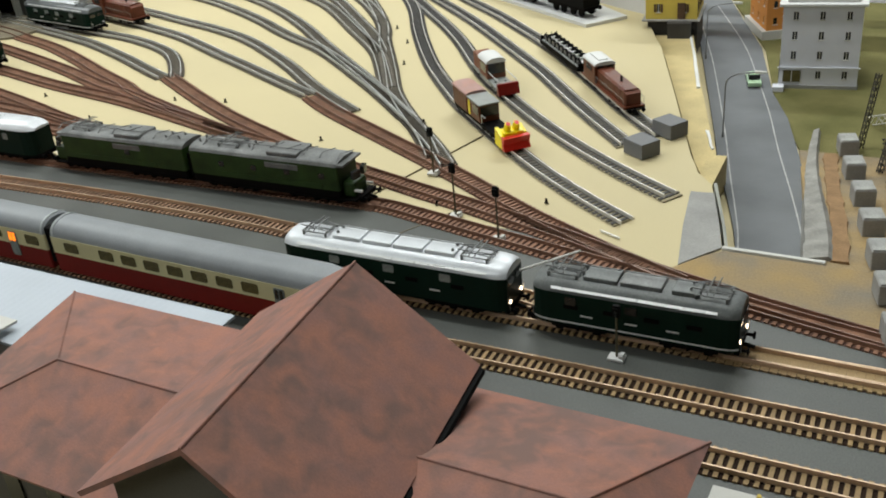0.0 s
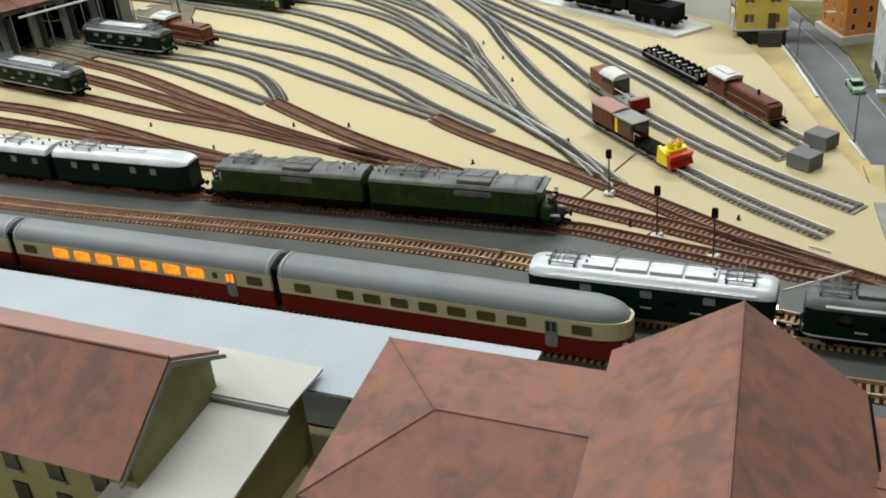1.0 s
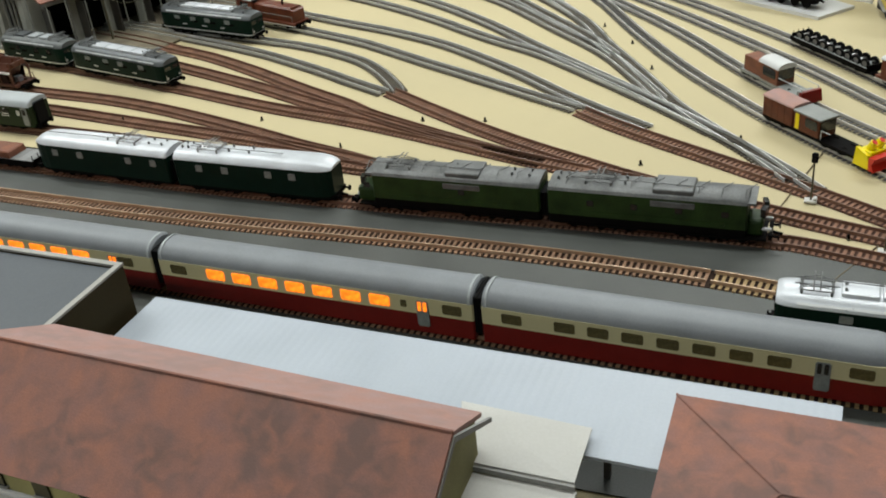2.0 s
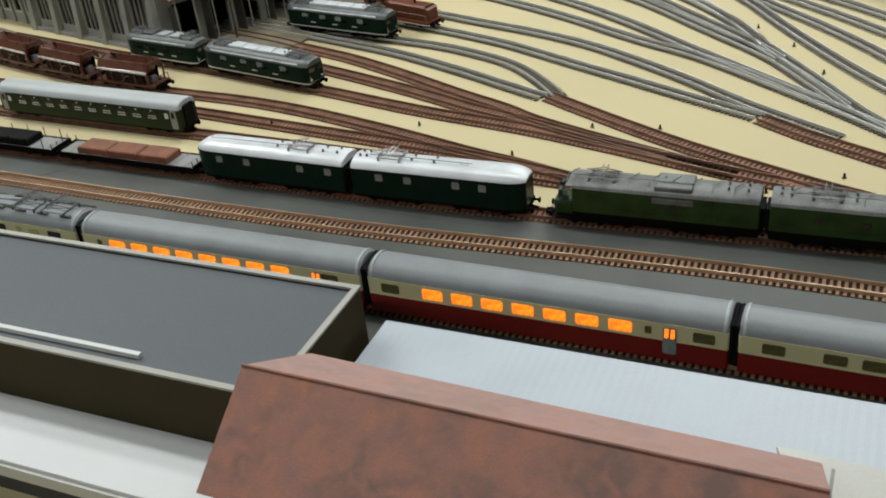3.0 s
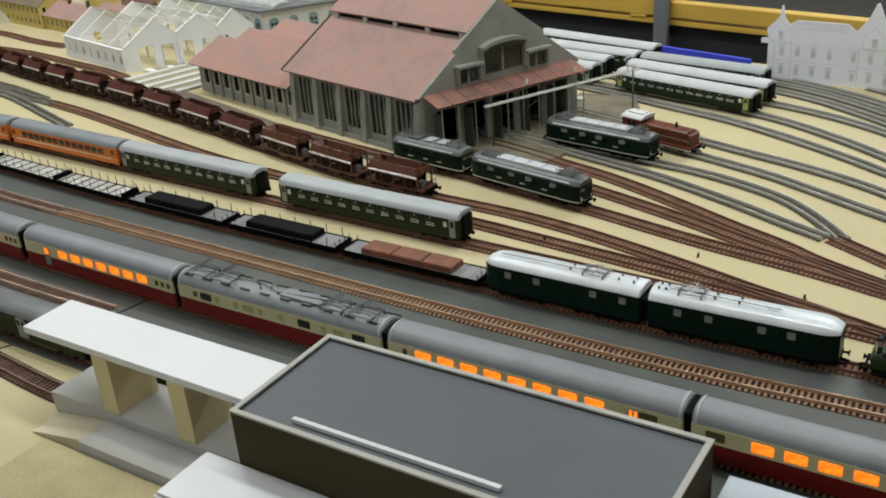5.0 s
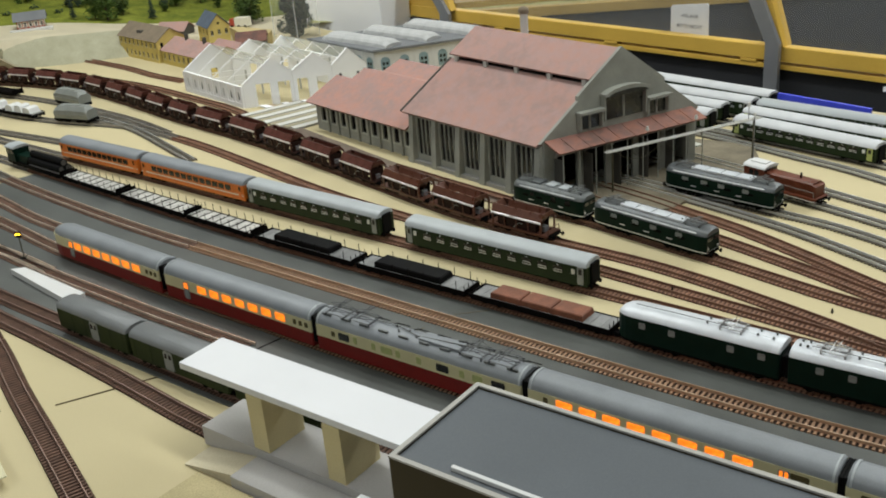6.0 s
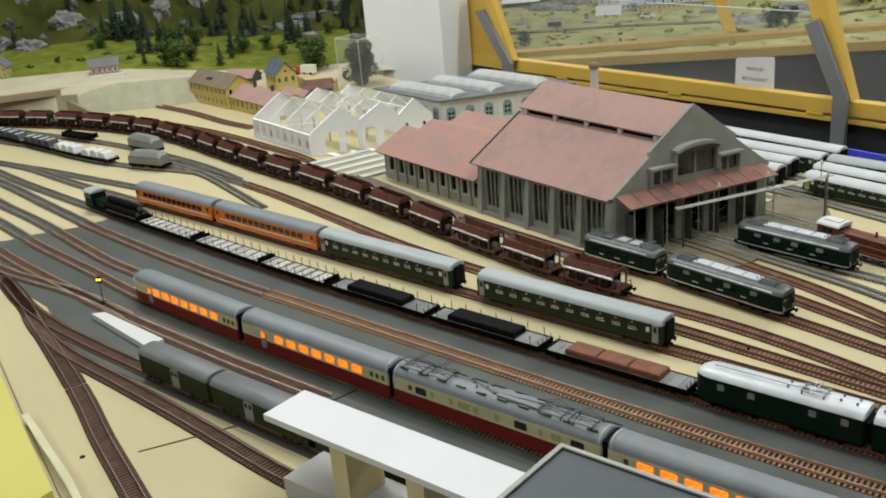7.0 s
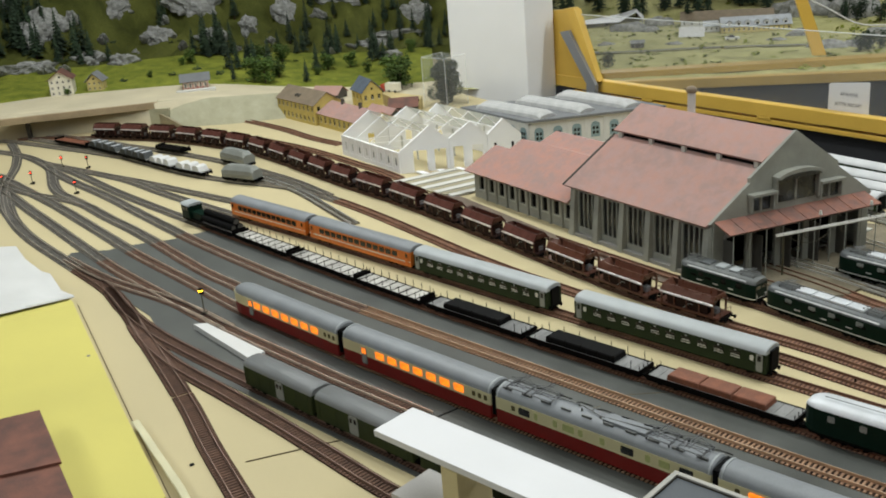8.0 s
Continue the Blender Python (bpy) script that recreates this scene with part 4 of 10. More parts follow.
def pane(t, x, side, hw, z, w, h, material, name="window", thick=0.0005):
    key = (round(w, 4), round(h, 4), material)
    if key not in PANES:
        bm = box(B(), -w / 2, -thick, -h / 2, w / 2, thick, h / 2)
        bmesh.ops.bevel(bm, geom=[e for e in bm.edges if abs(e.verts[0].co.y - e.verts[1].co.y) > thick], offset=min(w, h) * 0.09, segments=2, affect="EDGES")
        me = bpy.data.meshes.new(name)
        bmesh.ops.recalc_face_normals(bm, faces=bm.faces)
        bm.to_mesh(me)
        bm.free()
        me.materials.append(M[material])
        PANES[key] = me
    return share(name, PANES[key], t, Matrix.Translation((x, side * (hw + 0.0001), z)))


def pantograph(t, x, z, up=0.0, size=1.0, name="pantograph", material="old_roof"):
    """A folded diamond pantograph: rod frame on four feet, crossed arms, two contact bars."""
    w, l = 0.0085 * size, 0.011 * size
    corners = [(x - l, -w, z + 0.0022), (x + l, -w, z + 0.0022), (x + l, w, z + 0.0022), (x - l, w, z + 0.0022)]
    base = part(name, rods(B(), corners + corners[:1], 0.0004, 6), M[material], t)
    for sx in (-1, 1):
        for sy in (-1, 1):
            part("foot", rod(B(), (x + sx * l * 0.9, sy * w, z - 0.001), (x + sx * l * 0.9, sy * w, z + 0.0022), 0.0010, n=6), M[material], base)
            knee = (x - sx * l * 1.35, sy * w * 0.42, z + 0.0042 + up)
            part("arm", rods(B(), [(x + sx * l * 0.9, sy * w * 0.55, z + 0.0024), knee, (x + sx * 0.0015, sy * w * 0.75, z + 0.0060 + up * 2)], 0.00033, 5), M[material], base)
        part("cross_rod", rod(B(), (x + sx * l * 0.9, -w, z + 0.0024), (x + sx * l * 0.9, w, z + 0.0024), 0.0005, n=6), M[material], base)
        hx = x + sx * 0.0022
        part("pan_head", rods(B(), [(hx, -w * 1.4, z + 0.0054 + up * 2), (hx, -w * 1.15, z + 0.0064 + up * 2), (hx, w * 1.15, z + 0.0064 + up * 2), (hx, w * 1.4, z + 0.0054 + up * 2)], 0.0005, 5), M[material], base)
    return base


def insulators(t, pts, h=0.0045):
    for x, y, z in pts:
        bm = B()
        rod(bm, (x, y, z), (x, y, z + h), 0.0007, n=6)
        for k in range(3):
            rod(bm, (x, y, z + h * (0.25 + 0.25 * k)), (x, y, z + h * (0.33 + 0.25 * k)), 0.0013, n=8)
        part("insulator", bm, M["old_roof"], t)


# the cream and maroon express
def express_car(x0, x1, lights, nose="", doors=(), small=(), machine=False, label=""):
    m, L = between("express", x0, x1)
    L -= 0.0065
    t = thing("express_coach", label, "train coach", "cream and maroon express", m=m)
    lt, rt = (NOSE if "l" in nose else SQUARE), (NOSE if "r" in nose else SQUARE)
    st = ends(L, lt, rt)
    hw = 0.0166
    part("lower_side", sides(B(), st, hw * 0.985, 0.0080, 0.0255), M["tee_red"], t, "maroon lower side")
    part("upper_side", sides(B(), st, hw, 0.0255, 0.0395), M["tee_cream"], t, "cream window band")
    part("waist_line", sides(B(), st, hw * 1.008, 0.0249, 0.0257), M["tee_cream"], t)
    rst = [(x * (0.985 if (("l" in nose and x < 0) or ("r" in nose and x > 0)) else 1), w * 0.985, h) for x, w, h in st]
    part("roof", roof(B(), rst, hw, 0.0393, 0.0118), M["tee_roof"], t, "grey rounded roof", True)
    part("underframe", box(B(), -L / 2 + 0.02, -0.012, 0.0085, L / 2 - 0.02, 0.012, 0.0108), M["chassis"], t)
    for s in (-1, 1):
        if not (("l" in nose and s < 0) or ("r" in nose and s > 0)):
            part("gangway_bellows", box(B(), s * L / 2 - 0.0005, -0.0150, 0.013, s * (L / 2 + 0.0034), 0.0150, 0.046, 0.0015) if s > 0 else box(B(), -L / 2 - 0.0034, -0.0150, 0.013, -L / 2 + 0.0005, 0.0150, 0.046, 0.0015), M["black"], t)
            part("roof_hoop", roof(B(), [(s * (L / 2 - 0.0042), 1, 1), (s * (L / 2 - 0.0024), 1, 1)], hw * 1.006, 0.0393, 0.0126), M["coach_roof"], t, "", True)
        bogie(t, s * (L / 2 - 0.042))
    for side in (-1, 1):
        for x, kind in lights:
            pane(t, x * L, side, hw, 0.0322, (0.0170 if L > 0.265 else 0.0158) * (1.0 if kind == "lit" else 0.90), 0.0094 if kind == "lit" else 0.0084, kind)
        for x in small:
            pane(t, x * L, side, hw, 0.0325, 0.0048, 0.0060, "pane_olive")
        for x in doors:
            pane(t, x * L, side, hw, 0.0255, 0.0098, 0.0230, "pane_grey", "door")
            for dx in (-0.0022, 0.0022):
                pane(t, x * L + dx, side, hw + 0.0005, 0.0320, 0.0028, 0.0080, "lit" if any(k == "lit" for _, k in lights) else "glass", "door_window")
    if "r" in nose or "l" in nose:
        s = 1 if "r" in nose else -1
        for y in (-0.007, 0.007):
            part("windscreen", obox(B(), (s * (L / 2 - 0.0058), y * 1.2, 0.0335), (0.0012, 0.008, 0.006), Matrix.Rotation(s * y * 90, 4, "Z")), M["glass"], t)
            rodb = rod(B(), (s * (L / 2 - 0.006), y * 1.3, 0.0205), (s * (L / 2 - 0.0016), y * 1.3, 0.0205), 0.0016)
            part("headlamp", rodb, M["silver_roof"], t)
    if machine:
        for px in (-0.40, -0.27, 0.27, 0.40):
            pantograph(t, px * L, 0.0512, up=0.0016, size=1.3, material="pan_dark")
        for j in range(10):
            part("roof_grid", box(B(), (-0.45 + 0.1 * j) * L - 0.006, -0.0105, 0.0490, (-0.45 + 0.1 * j) * L + 0.006, -0.0085, 0.0515), M["old_roof"], t)
            part("conduit", rods(B(), [((-0.45 + 0.1 * j) * L, 0.009, 0.0500), ((-0.42 + 0.1 * j) * L, 0.006, 0.0545), ((-0.37 + 0.1 * j) * L, 0.009, 0.0525)], 0.0006, 5), M["chassis"], t)
        part("roof_cooler", box(B(), 0.02 * L, -0.008, 0.0495, 0.21 * L, 0.008, 0.0535, 0.0008), M["tee_roof"], t)
        part("cable_run", rods(B(), [(-0.22 * L, 0.004, 0.0525), (-0.1 * L, 0.004, 0.0525), (0.0, -0.004, 0.0530), (0.25 * L, 0.002, 0.0545)], 0.0006), M["old_roof"], t)
        insulators(t, [(-0.12 * L, 0.004, 0.0495), (-0.09 * L, -0.003, 0.0495), (-0.05 * L, 0.002, 0.0495), (0.0, -0.004, 0.0495)])
        for x, w in ((-0.284, 0.0042), (-0.188, 0.0048), (-0.122, 0.0150), (-0.064, 0.0055), (0.038, 0.0055), (0.24, 0.0055), (0.31, 0.0120)):
            for side in (-1, 1):
                pane(t, x * L, side, hw, 0.0325, w, 0.0080, "grille_green", "grille")
    return t


express_car(-0.572, -0.273, [(-0.42, "pane_olive")] + [(-0.285 + 0.083 * k, "pane_olive") for k in range(7)] + [(0.385, "pane_olive")], "r", (0.305,), label="unlit cream and maroon express end coach with rounded nose")
express_car(-0.860, -0.573, [(-0.43, "pane_olive")] + [(-0.30 + 0.088 * k, "lit") for k in range(7)] + [(0.44, "pane_olive")], "", (0.355,), (0.30,), label="cream and maroon express coach with glowing orange windows")
express_car(-1.150, -0.861, [(-0.36 + 0.085 * k, "lit") for k in range(8)] + [(0.40, "pane_olive")], "", (0.355,), (-0.43,), label="cream and maroon dining coach with glowing orange windows")
express_car(-1.428, -1.151, [(-0.345, "glass"), (0.150, "glass"), (0.40, "glass")], "", (), (-0.402,), True, "cream and maroon machine car with folded pantographs on its roof")
express_car(-1.697, -1.429, [(-0.22 + 0.088 * k, "lit") for k in range(7)], "", (-0.335,), (0.40, 0.435, 0.47), label="cream and maroon express coach with seven glowing windows")
express_car(-1.968, -1.698, [(-0.22 + 0.088 * k, "lit") for k in range(7)], "l", (-0.285,), (0.40, 0.435, 0.47), label="rounded end coach of the express with glowing windows")


def electric_loco(track, x0, x1, label, body="loco_green", top="loco_roof", stripe=True, panes=(), nose=BLUNT, axles=3, pan=(-0.36, 0.36), boxes=(), h=0.0425, group="electric locomotives", lamps=(), end_sel=(-1, 1), pane_mat="pane_grey", top_h=0.0088, nose_l=None, nose_r=None):
    m, L = between(track, x0, x1)
    L -= 0.012
    t = thing("electric_locomotive", label, "locomotive", group, m=m)
    hw = 0.0165
    st = ends(L, nose_l or nose, nose_r or nose)
    part("body", sides(B(), st, hw, 0.0125, h - 0.0066), M[body], t)
    part("roof", roof(B(), [(x, w, k * 0.6 + 0.4) for x, w, k in st], hw * 1.005, h - 0.0068, top_h), M[top], t, "", True)
    part("underframe", box(B(), -L / 2 + 0.008, -0.0135, 0.0095, L / 2 - 0.008, 0.0135, 0.0127), M["chassis"], t)
    for side in (-1, 1):
        part("roof_edge", prism(B(), [(side * 0.0150, h - 0.0032), (side * 0.0161, h - 0.0046), (side * 0.0165, h - 0.0044), (side * 0.0154, h - 0.0028)], "x", -L / 2 + 0.014, L / 2 - 0.014), M["stripe"], t, "pale edge along the roof")
    if stripe:
        part("lower_stripe", sides(B(), st, hw * 1.012, 0.0140, 0.0152), M["stripe"], t, "pale line along the sole bar")
    for s in (-1, 1):
        bogie(t, s * L * 0.27, L * 0.19, axles, 0.0150)
    buffers(t, L, sidesel=end_sel)
    for side in (-1, 1):
        for x, w in panes:
            pane(t, x * L, side, hw, h - 0.0122, w, 0.0060, pane_mat)
        for x in (-0.22, 0.0, 0.20):
            pane(t, x * L, side, hw, 0.0215, 0.0085, 0.0010, "stripe", "lettering_bar")
        for x in (-0.30, -0.10, 0.10, 0.30):
            pane(t, x * L, side, hw, 0.0272, 0.0100, 0.0030, "chassis", "vent_grille")
    for s in end_sel:
        for y in (-0.0068, 0.0068):
            part("cab_window", obox(B(), (s * (L / 2 - 0.0012), y, h - 0.0125), (0.0030, 0.0098, 0.0070), Matrix.Rotation(radians(s * 8), 4, "Y")), M["glass"], t)
        for y in (-0.0100, 0.0100):
            part("headlamp", rod(B(), (s * (L / 2 - 0.004), y, 0.0185), (s * (L / 2 + 0.0008), y, 0.0185), 0.0015), M["lamp_white"] if s in lamps else M["stripe"], t)
        for y in (-0.0125, 0.0125):
            part("handrail", rods(B(), [(s * (L / 2 + 0.0012), y, 0.013), (s * (L / 2 + 0.0012), y, 0.024)], 0.0003), M["steel"], t)
    zt = h - 0.0068 + top_h - 0.0006
    for px in pan:
        pantograph(t, px * L, zt)
    for bx, bl, mat_name in boxes:
        part("roof_hatch", box(B(), (bx - bl / 2) * L, -0.0085, zt - 0.0012, (bx + bl / 2) * L, 0.0085, zt + 0.0026, 0.0008), M[mat_name], t)
    insulators(t, [(px * L * 0.72, sy * 0.004, zt) for px in pan for sy in (-1, 1)])
    part("roof_cable", rods(B(), [(-0.28 * L, 0.0035, zt + 0.0045), (0, 0.0035, zt + 0.0045), (0.28 * L, 0.0035, zt + 0.0045)], 0.0004), M["old_roof"], t)
    return t


HATCHES = tuple((x, 0.13, "silver_roof") for x in (-0.21, -0.07, 0.07, 0.21))
electric_loco("middle", -0.376, -0.176, "green electric locomotive with bright silver roof and lit lamps", top="silver_roof", panes=((-0.25, 0.009), (0, 0.009), (0.25, 0.009)), boxes=HATCHES, stripe=False, lamps=(-1, 1), h=0.0455, nose=BLUNT)
electric_loco("middle", -0.168, -0.016, "dark green four axle electric locomotive with dark grey roof", top="loco_roof_dark", axles=2, panes=((-0.3, 0.008), (0.0, 0.008)), boxes=((-0.17, 0.17, "loco_roof_dark"), (0.03, 0.2, "old_roof"), (0.24, 0.13, "loco_roof_dark")), lamps=(1,), h=0.044, pane_mat="glass")
electric_loco("shed_c", -1.322, -1.134, "green six axle electric locomotive with silver roof hatches", panes=((-0.3, 0.010), (-0.1, 0.010), (0.06, 0.010), (0.28, 0.010)), boxes=HATCHES, group="green six axle locomotives")
electric_loco("grey_1b", -1.292, -1.112, "green six axle electric locomotive outside the shed", panes=((-0.3, 0.010), (-0.12, 0.010), (0.04, 0.010), (0.26, 0.010)), boxes=HATCHES, group="green six axle locomotives")
electric_loco("shed_c", -1.467, -1.328, "short dark green electric locomotive beside the shed", top="loco_roof_dark", axles=2, panes=((-0.2, 0.008), (0.1, 0.008), (0.3, 0.008)), boxes=((-0.2, 0.14, "loco_roof"), (0.0, 0.12, "coach_roof"), (0.18, 0.12, "coach_roof")), pane_mat="glass")


def double_loco(track, xs, label, body, top, panes, nose, h, hood=False):
    """A locomotive of two close-coupled halves."""
    for k in (0, 1):
        m, L = between(track, xs[k], xs[k + 1])
        L -= 0.008
        out = -1 if k == 0 else 1
        t = thing("double_locomotive_half", label[k], "locomotive", "close coupled pair", m=m)
        hw = 0.0168
        lt, rt = (nose, SQUARE) if k == 0 else (SQUARE, nose)
        st = ends(L, lt, rt)
        if hood:
            st = [(x - out * 0.010, w, kk) for x, w, kk in ends(L - 0.020, SQUARE, SQUARE)]
            n0, n1 = sorted((out * (L / 2 - 0.0205), out * (L / 2 - 0.001)))
            part("nose", box(B(), n0, -0.0115, 0.0115, n1 - max(0, out) * 0.006, 0.0115, 0.0265, 0.003), M[body], t)
            part("cab_roof_edge", box(B(), *sorted((out * (L / 2 - 0.0225), out * (L / 2 - 0.014)))[:1], -0.0160, h - 0.0035, sorted((out * (L / 2 - 0.0225), out * (L / 2 - 0.014)))[1], 0.0160, h - 0.0015), M[top], t)
            for j in range(9):
                xx = (-0.42 + 0.1 * j) * L
                part("roof_pipe", rods(B(), [(xx, -0.012, h + 0.0005), (xx, -0.004, h + 0.0045), (xx + 0.007, 0.008, h + 0.0042)], 0.0005, 5), M["old_roof"], t)
            for sd in (-1, 1):
                part("side_hatch", box(B(), -0.3 * L, sd * (hw + 0.0002) - 0.0003, 0.0200, 0.3 * L, sd * (hw + 0.0002) + 0.0003, 0.0245), M[body], t)
        low = 0.0192 if hood else 0.0130
        part("body", sides(B(), st, hw, low, h - (0.0035 if hood else 0.006)), M[body], t)
        part("side_frame", sides(B(), st, hw * 0.97, 0.0105, low), M["chassis"], t)
        part("roof", roof(B(), [(x, w, kk) for x, w, kk in st], hw * 1.004, h - (0.0037 if hood else 0.0062), 0.0060 if hood else 0.0085), M[top], t, "", True)
        part("underframe", box(B(), -L / 2 + 0.006, -0.0135, 0.0088, L / 2 - 0.006, 0.0135, 0.0117), M["chassis"], t)
        for s in (-1, 1):
            bogie(t, s * L * 0.25, L * 0.26, 3, 0.0155)
        buffers(t, L, sidesel=(out,))
        part("coupling_bellows", box(B(), *((L / 2, -0.011, 0.013, L / 2 + 0.0036, 0.011, 0.036) if k == 0 else (-L / 2 - 0.0036, -0.011, 0.013, -L / 2, 0.011, 0.036))), M["black"], t)
        for side in (-1, 1):
            for x, w in panes[k]:
                pane(t, x * L, side, hw, h - 0.0135, w, 0.0070 if not hood else 0.0052, "pane_grey" if not hood else "glass")
        for y in (-0.0062, 0.0062):
            part("cab_window", obox(B(), (out * (L / 2 - 0.0072), y * 1.15, h - 0.0125), (0.0040, 0.0088, 0.0070), Matrix.Rotation(out * y * 40, 4, "Z")), M["glass"], t)
        for y in (-0.0095, 0.0095):
            part("headlamp", rod(B(), (out * (L / 2 - 0.012), y, 0.0185), (out * (L / 2 - 0.0005), y, 0.0185), 0.0015), M["stripe"], t)
        zt = h + 0.0018
        pantograph(t, (0.20 if k == 0 else -0.28) * L if not hood else (-0.25 if k == 0 else -0.27) * L, zt, size=1.1, material="steel" if not hood else "old_roof")
        insulators(t, [(x * L, y, zt - 0.0004) for x in (0.05, 0.35, 0.44) for y in (-0.005, 0.005)] if k == 0 else [(x * L, y, zt - 0.0004) for x in (-0.46, -0.42, -0.15, -0.02) for y in (-0.005, 0.005)], 0.0035)
        part("roof_cable", rods(B(), [(-0.4 * L, -0.005, zt + 0.003), (-0.1 * L, -0.005, zt + 0.0034), (0.2 * L, -0.005, zt + 0.003)], 0.0004), M["old_roof"], t)
        if hood:
            hx = (0.05, 0.08, 0.16)[0] if k == 0 else 0.02
            part("roof_housing", box(B(), (hx - 0.04) * L, -0.0140, zt - 0.0035, (hx + 0.14) * L, 0.0140, zt + 0.0022, 0.0015), M[top], t)
            part("side_vent", box(B(), (hx - 0.05) * L, -0.0172, h - 0.0115, (hx + 0.15) * L, 0.0172, h - 0.0052, 0.0012), M["old_roof"], t)
            part("running_board", box(B(), -L / 2 + 0.004, -0.0172, 0.0108, L / 2 - 0.004, 0.0172, 0.0122), M["chassis"], t)
        else:
            part("roof_walk", box(B(), -0.45 * L if k else 0.0, -0.0035, zt - 0.0006, 0.05 * L if k else 0.45 * L, 0.0035, zt + 0.0004), M[top], t)
            part("roof_vent", box(B(), 0.12 * L, -0.004, zt - 0.0008, 0.18 * L, 0.004, zt + 0.0010, 0.0005), M[top], t)


double_loco("freight", (-1.145, -0.962, -0.780), ("dark green double locomotive half with bright silver roof", "dark green double locomotive half with rounded silver roof end"), "loco_green", "silver_roof", (((-0.33, 0.0075), (-0.14, 0.0075), (0.22, 0.0075), (0.4, 0.0075)), ((-0.33, 0.0075), (-0.16, 0.0075), (0.12, 0.0075), (0.27, 0.0075))), ROUND, 0.0465)
double_loco("freight", (-0.765, -0.574, -0.380), ("weathered olive green double locomotive half with sooty roof", "weathered olive double locomotive half with dirty grey roof"), "old_green", "old_roof", (((-0.42, 0.006), (0.1, 0.006)), ((-0.3, 0.006), (-0.1, 0.006), (0.1, 0.006), (0.3, 0.006))), BLUNT, 0.046, True)


def coach(track, x0, x1, label, body="coach_green", top="coach_roof", line=None, n=10, group="coaches", ends_white=True, door="grey_wag", high=1.0):
    m, L = between(track, x0, x1)
    m = m @ Matrix.Diagonal((1.0, 1.0, high, 1.0))
    L -= 0.008
    t = thing("passenger_coach", label, "train coach", group, m=m)
    hw = 0.0163
    st = ends(L, SQUARE, SQUARE)
    part("body", sides(B(), st, hw, 0.0120, 0.0375), M[body], t)
    part("roof", roof(B(), st, hw * 1.01, 0.0372, 0.0092), M[top], t, "", True)
    part("underframe", box(B(), -L / 2 + 0.05, -0.010, 0.0075, L / 2 - 0.05, 0.010, 0.0121), M["chassis"], t)
    for s in (-1, 1):
        bogie(t, s * (L / 2 - 0.038))
        part("gangway", box(B(), *((L / 2, -0.0085, 0.0135, L / 2 + 0.003, 0.0085, 0.0405) if s > 0 else (-L / 2 - 0.003, -0.0085, 0.0135, -L / 2, 0.0085, 0.0405)), 0.0010), M["black"], t)
    buffers(t, L, reach=0.004)
    for side in (-1, 1):
        for k in range(n):
            x = (-0.36 + 0.72 * k / (n - 1)) * L
            pane(t, x, side, hw, 0.0290, 0.0128, 0.0085, "glass")
            if body == "coach_green":
                part("window_bar", box(B(), x - 0.0062, side * (hw + 0.0006) - 0.0002, 0.0246, x + 0.0062, side * (hw + 0.0006) + 0.0002, 0.0255), M["stripe"], t)
                part("window_bar", box(B(), x - 0.0058, side * (hw + 0.0006) - 0.0002, 0.0274, x + 0.0058, side * (hw + 0.0006) + 0.0002, 0.0282), M["stripe"], t)
                part("window_catch", box(B(), x - 0.0010, side * (hw + 0.0006) - 0.0002, 0.0338, x + 0.0010, side * (hw + 0.0006) + 0.0002, 0.0348), M["stripe"], t)
        for s in (-1, 1):
            if ends_white:
                pane(t, s * (L / 2 - 0.0185), side, hw, 0.0295, 0.0048, 0.0065, "stripe", "frosted_window")
            pane(t, s * (L / 2 - 0.0085), side, hw, 0.0255, 0.0085, 0.0230, door if ends_white else body, "door")
            pane(t, s * (L / 2 - 0.0085), side, hw + 0.0005, 0.0310, 0.0042, 0.0070, "glass", "door_window")
        if line:
            part("side_line", box(B(), -L / 2 + 0.001, side * (hw + 0.0003) - 0.0003, 0.0195, L / 2 - 0.001, side * (hw + 0.0003) + 0.0003, 0.0212), M[line], t, "pale line along the side")
    return t


coach("coach", -1.514, -1.224, "dark green passenger coach with pale grey roof")
coach("coach", -1.838, -1.555, "dark green passenger coach coupled to orange coaches")
coach("coach", -2.116, -1.840, "orange passenger coach with grey roof and cream line", "orange", "tee_roof", "cream", 13, ends_white=False)
coach("coach", -2.365, -2.118, "orange passenger coach at the train's end", "orange", "tee_roof", "cream", 12, ends_white=False)


# ---- wagons, diesels and special vehicles ----


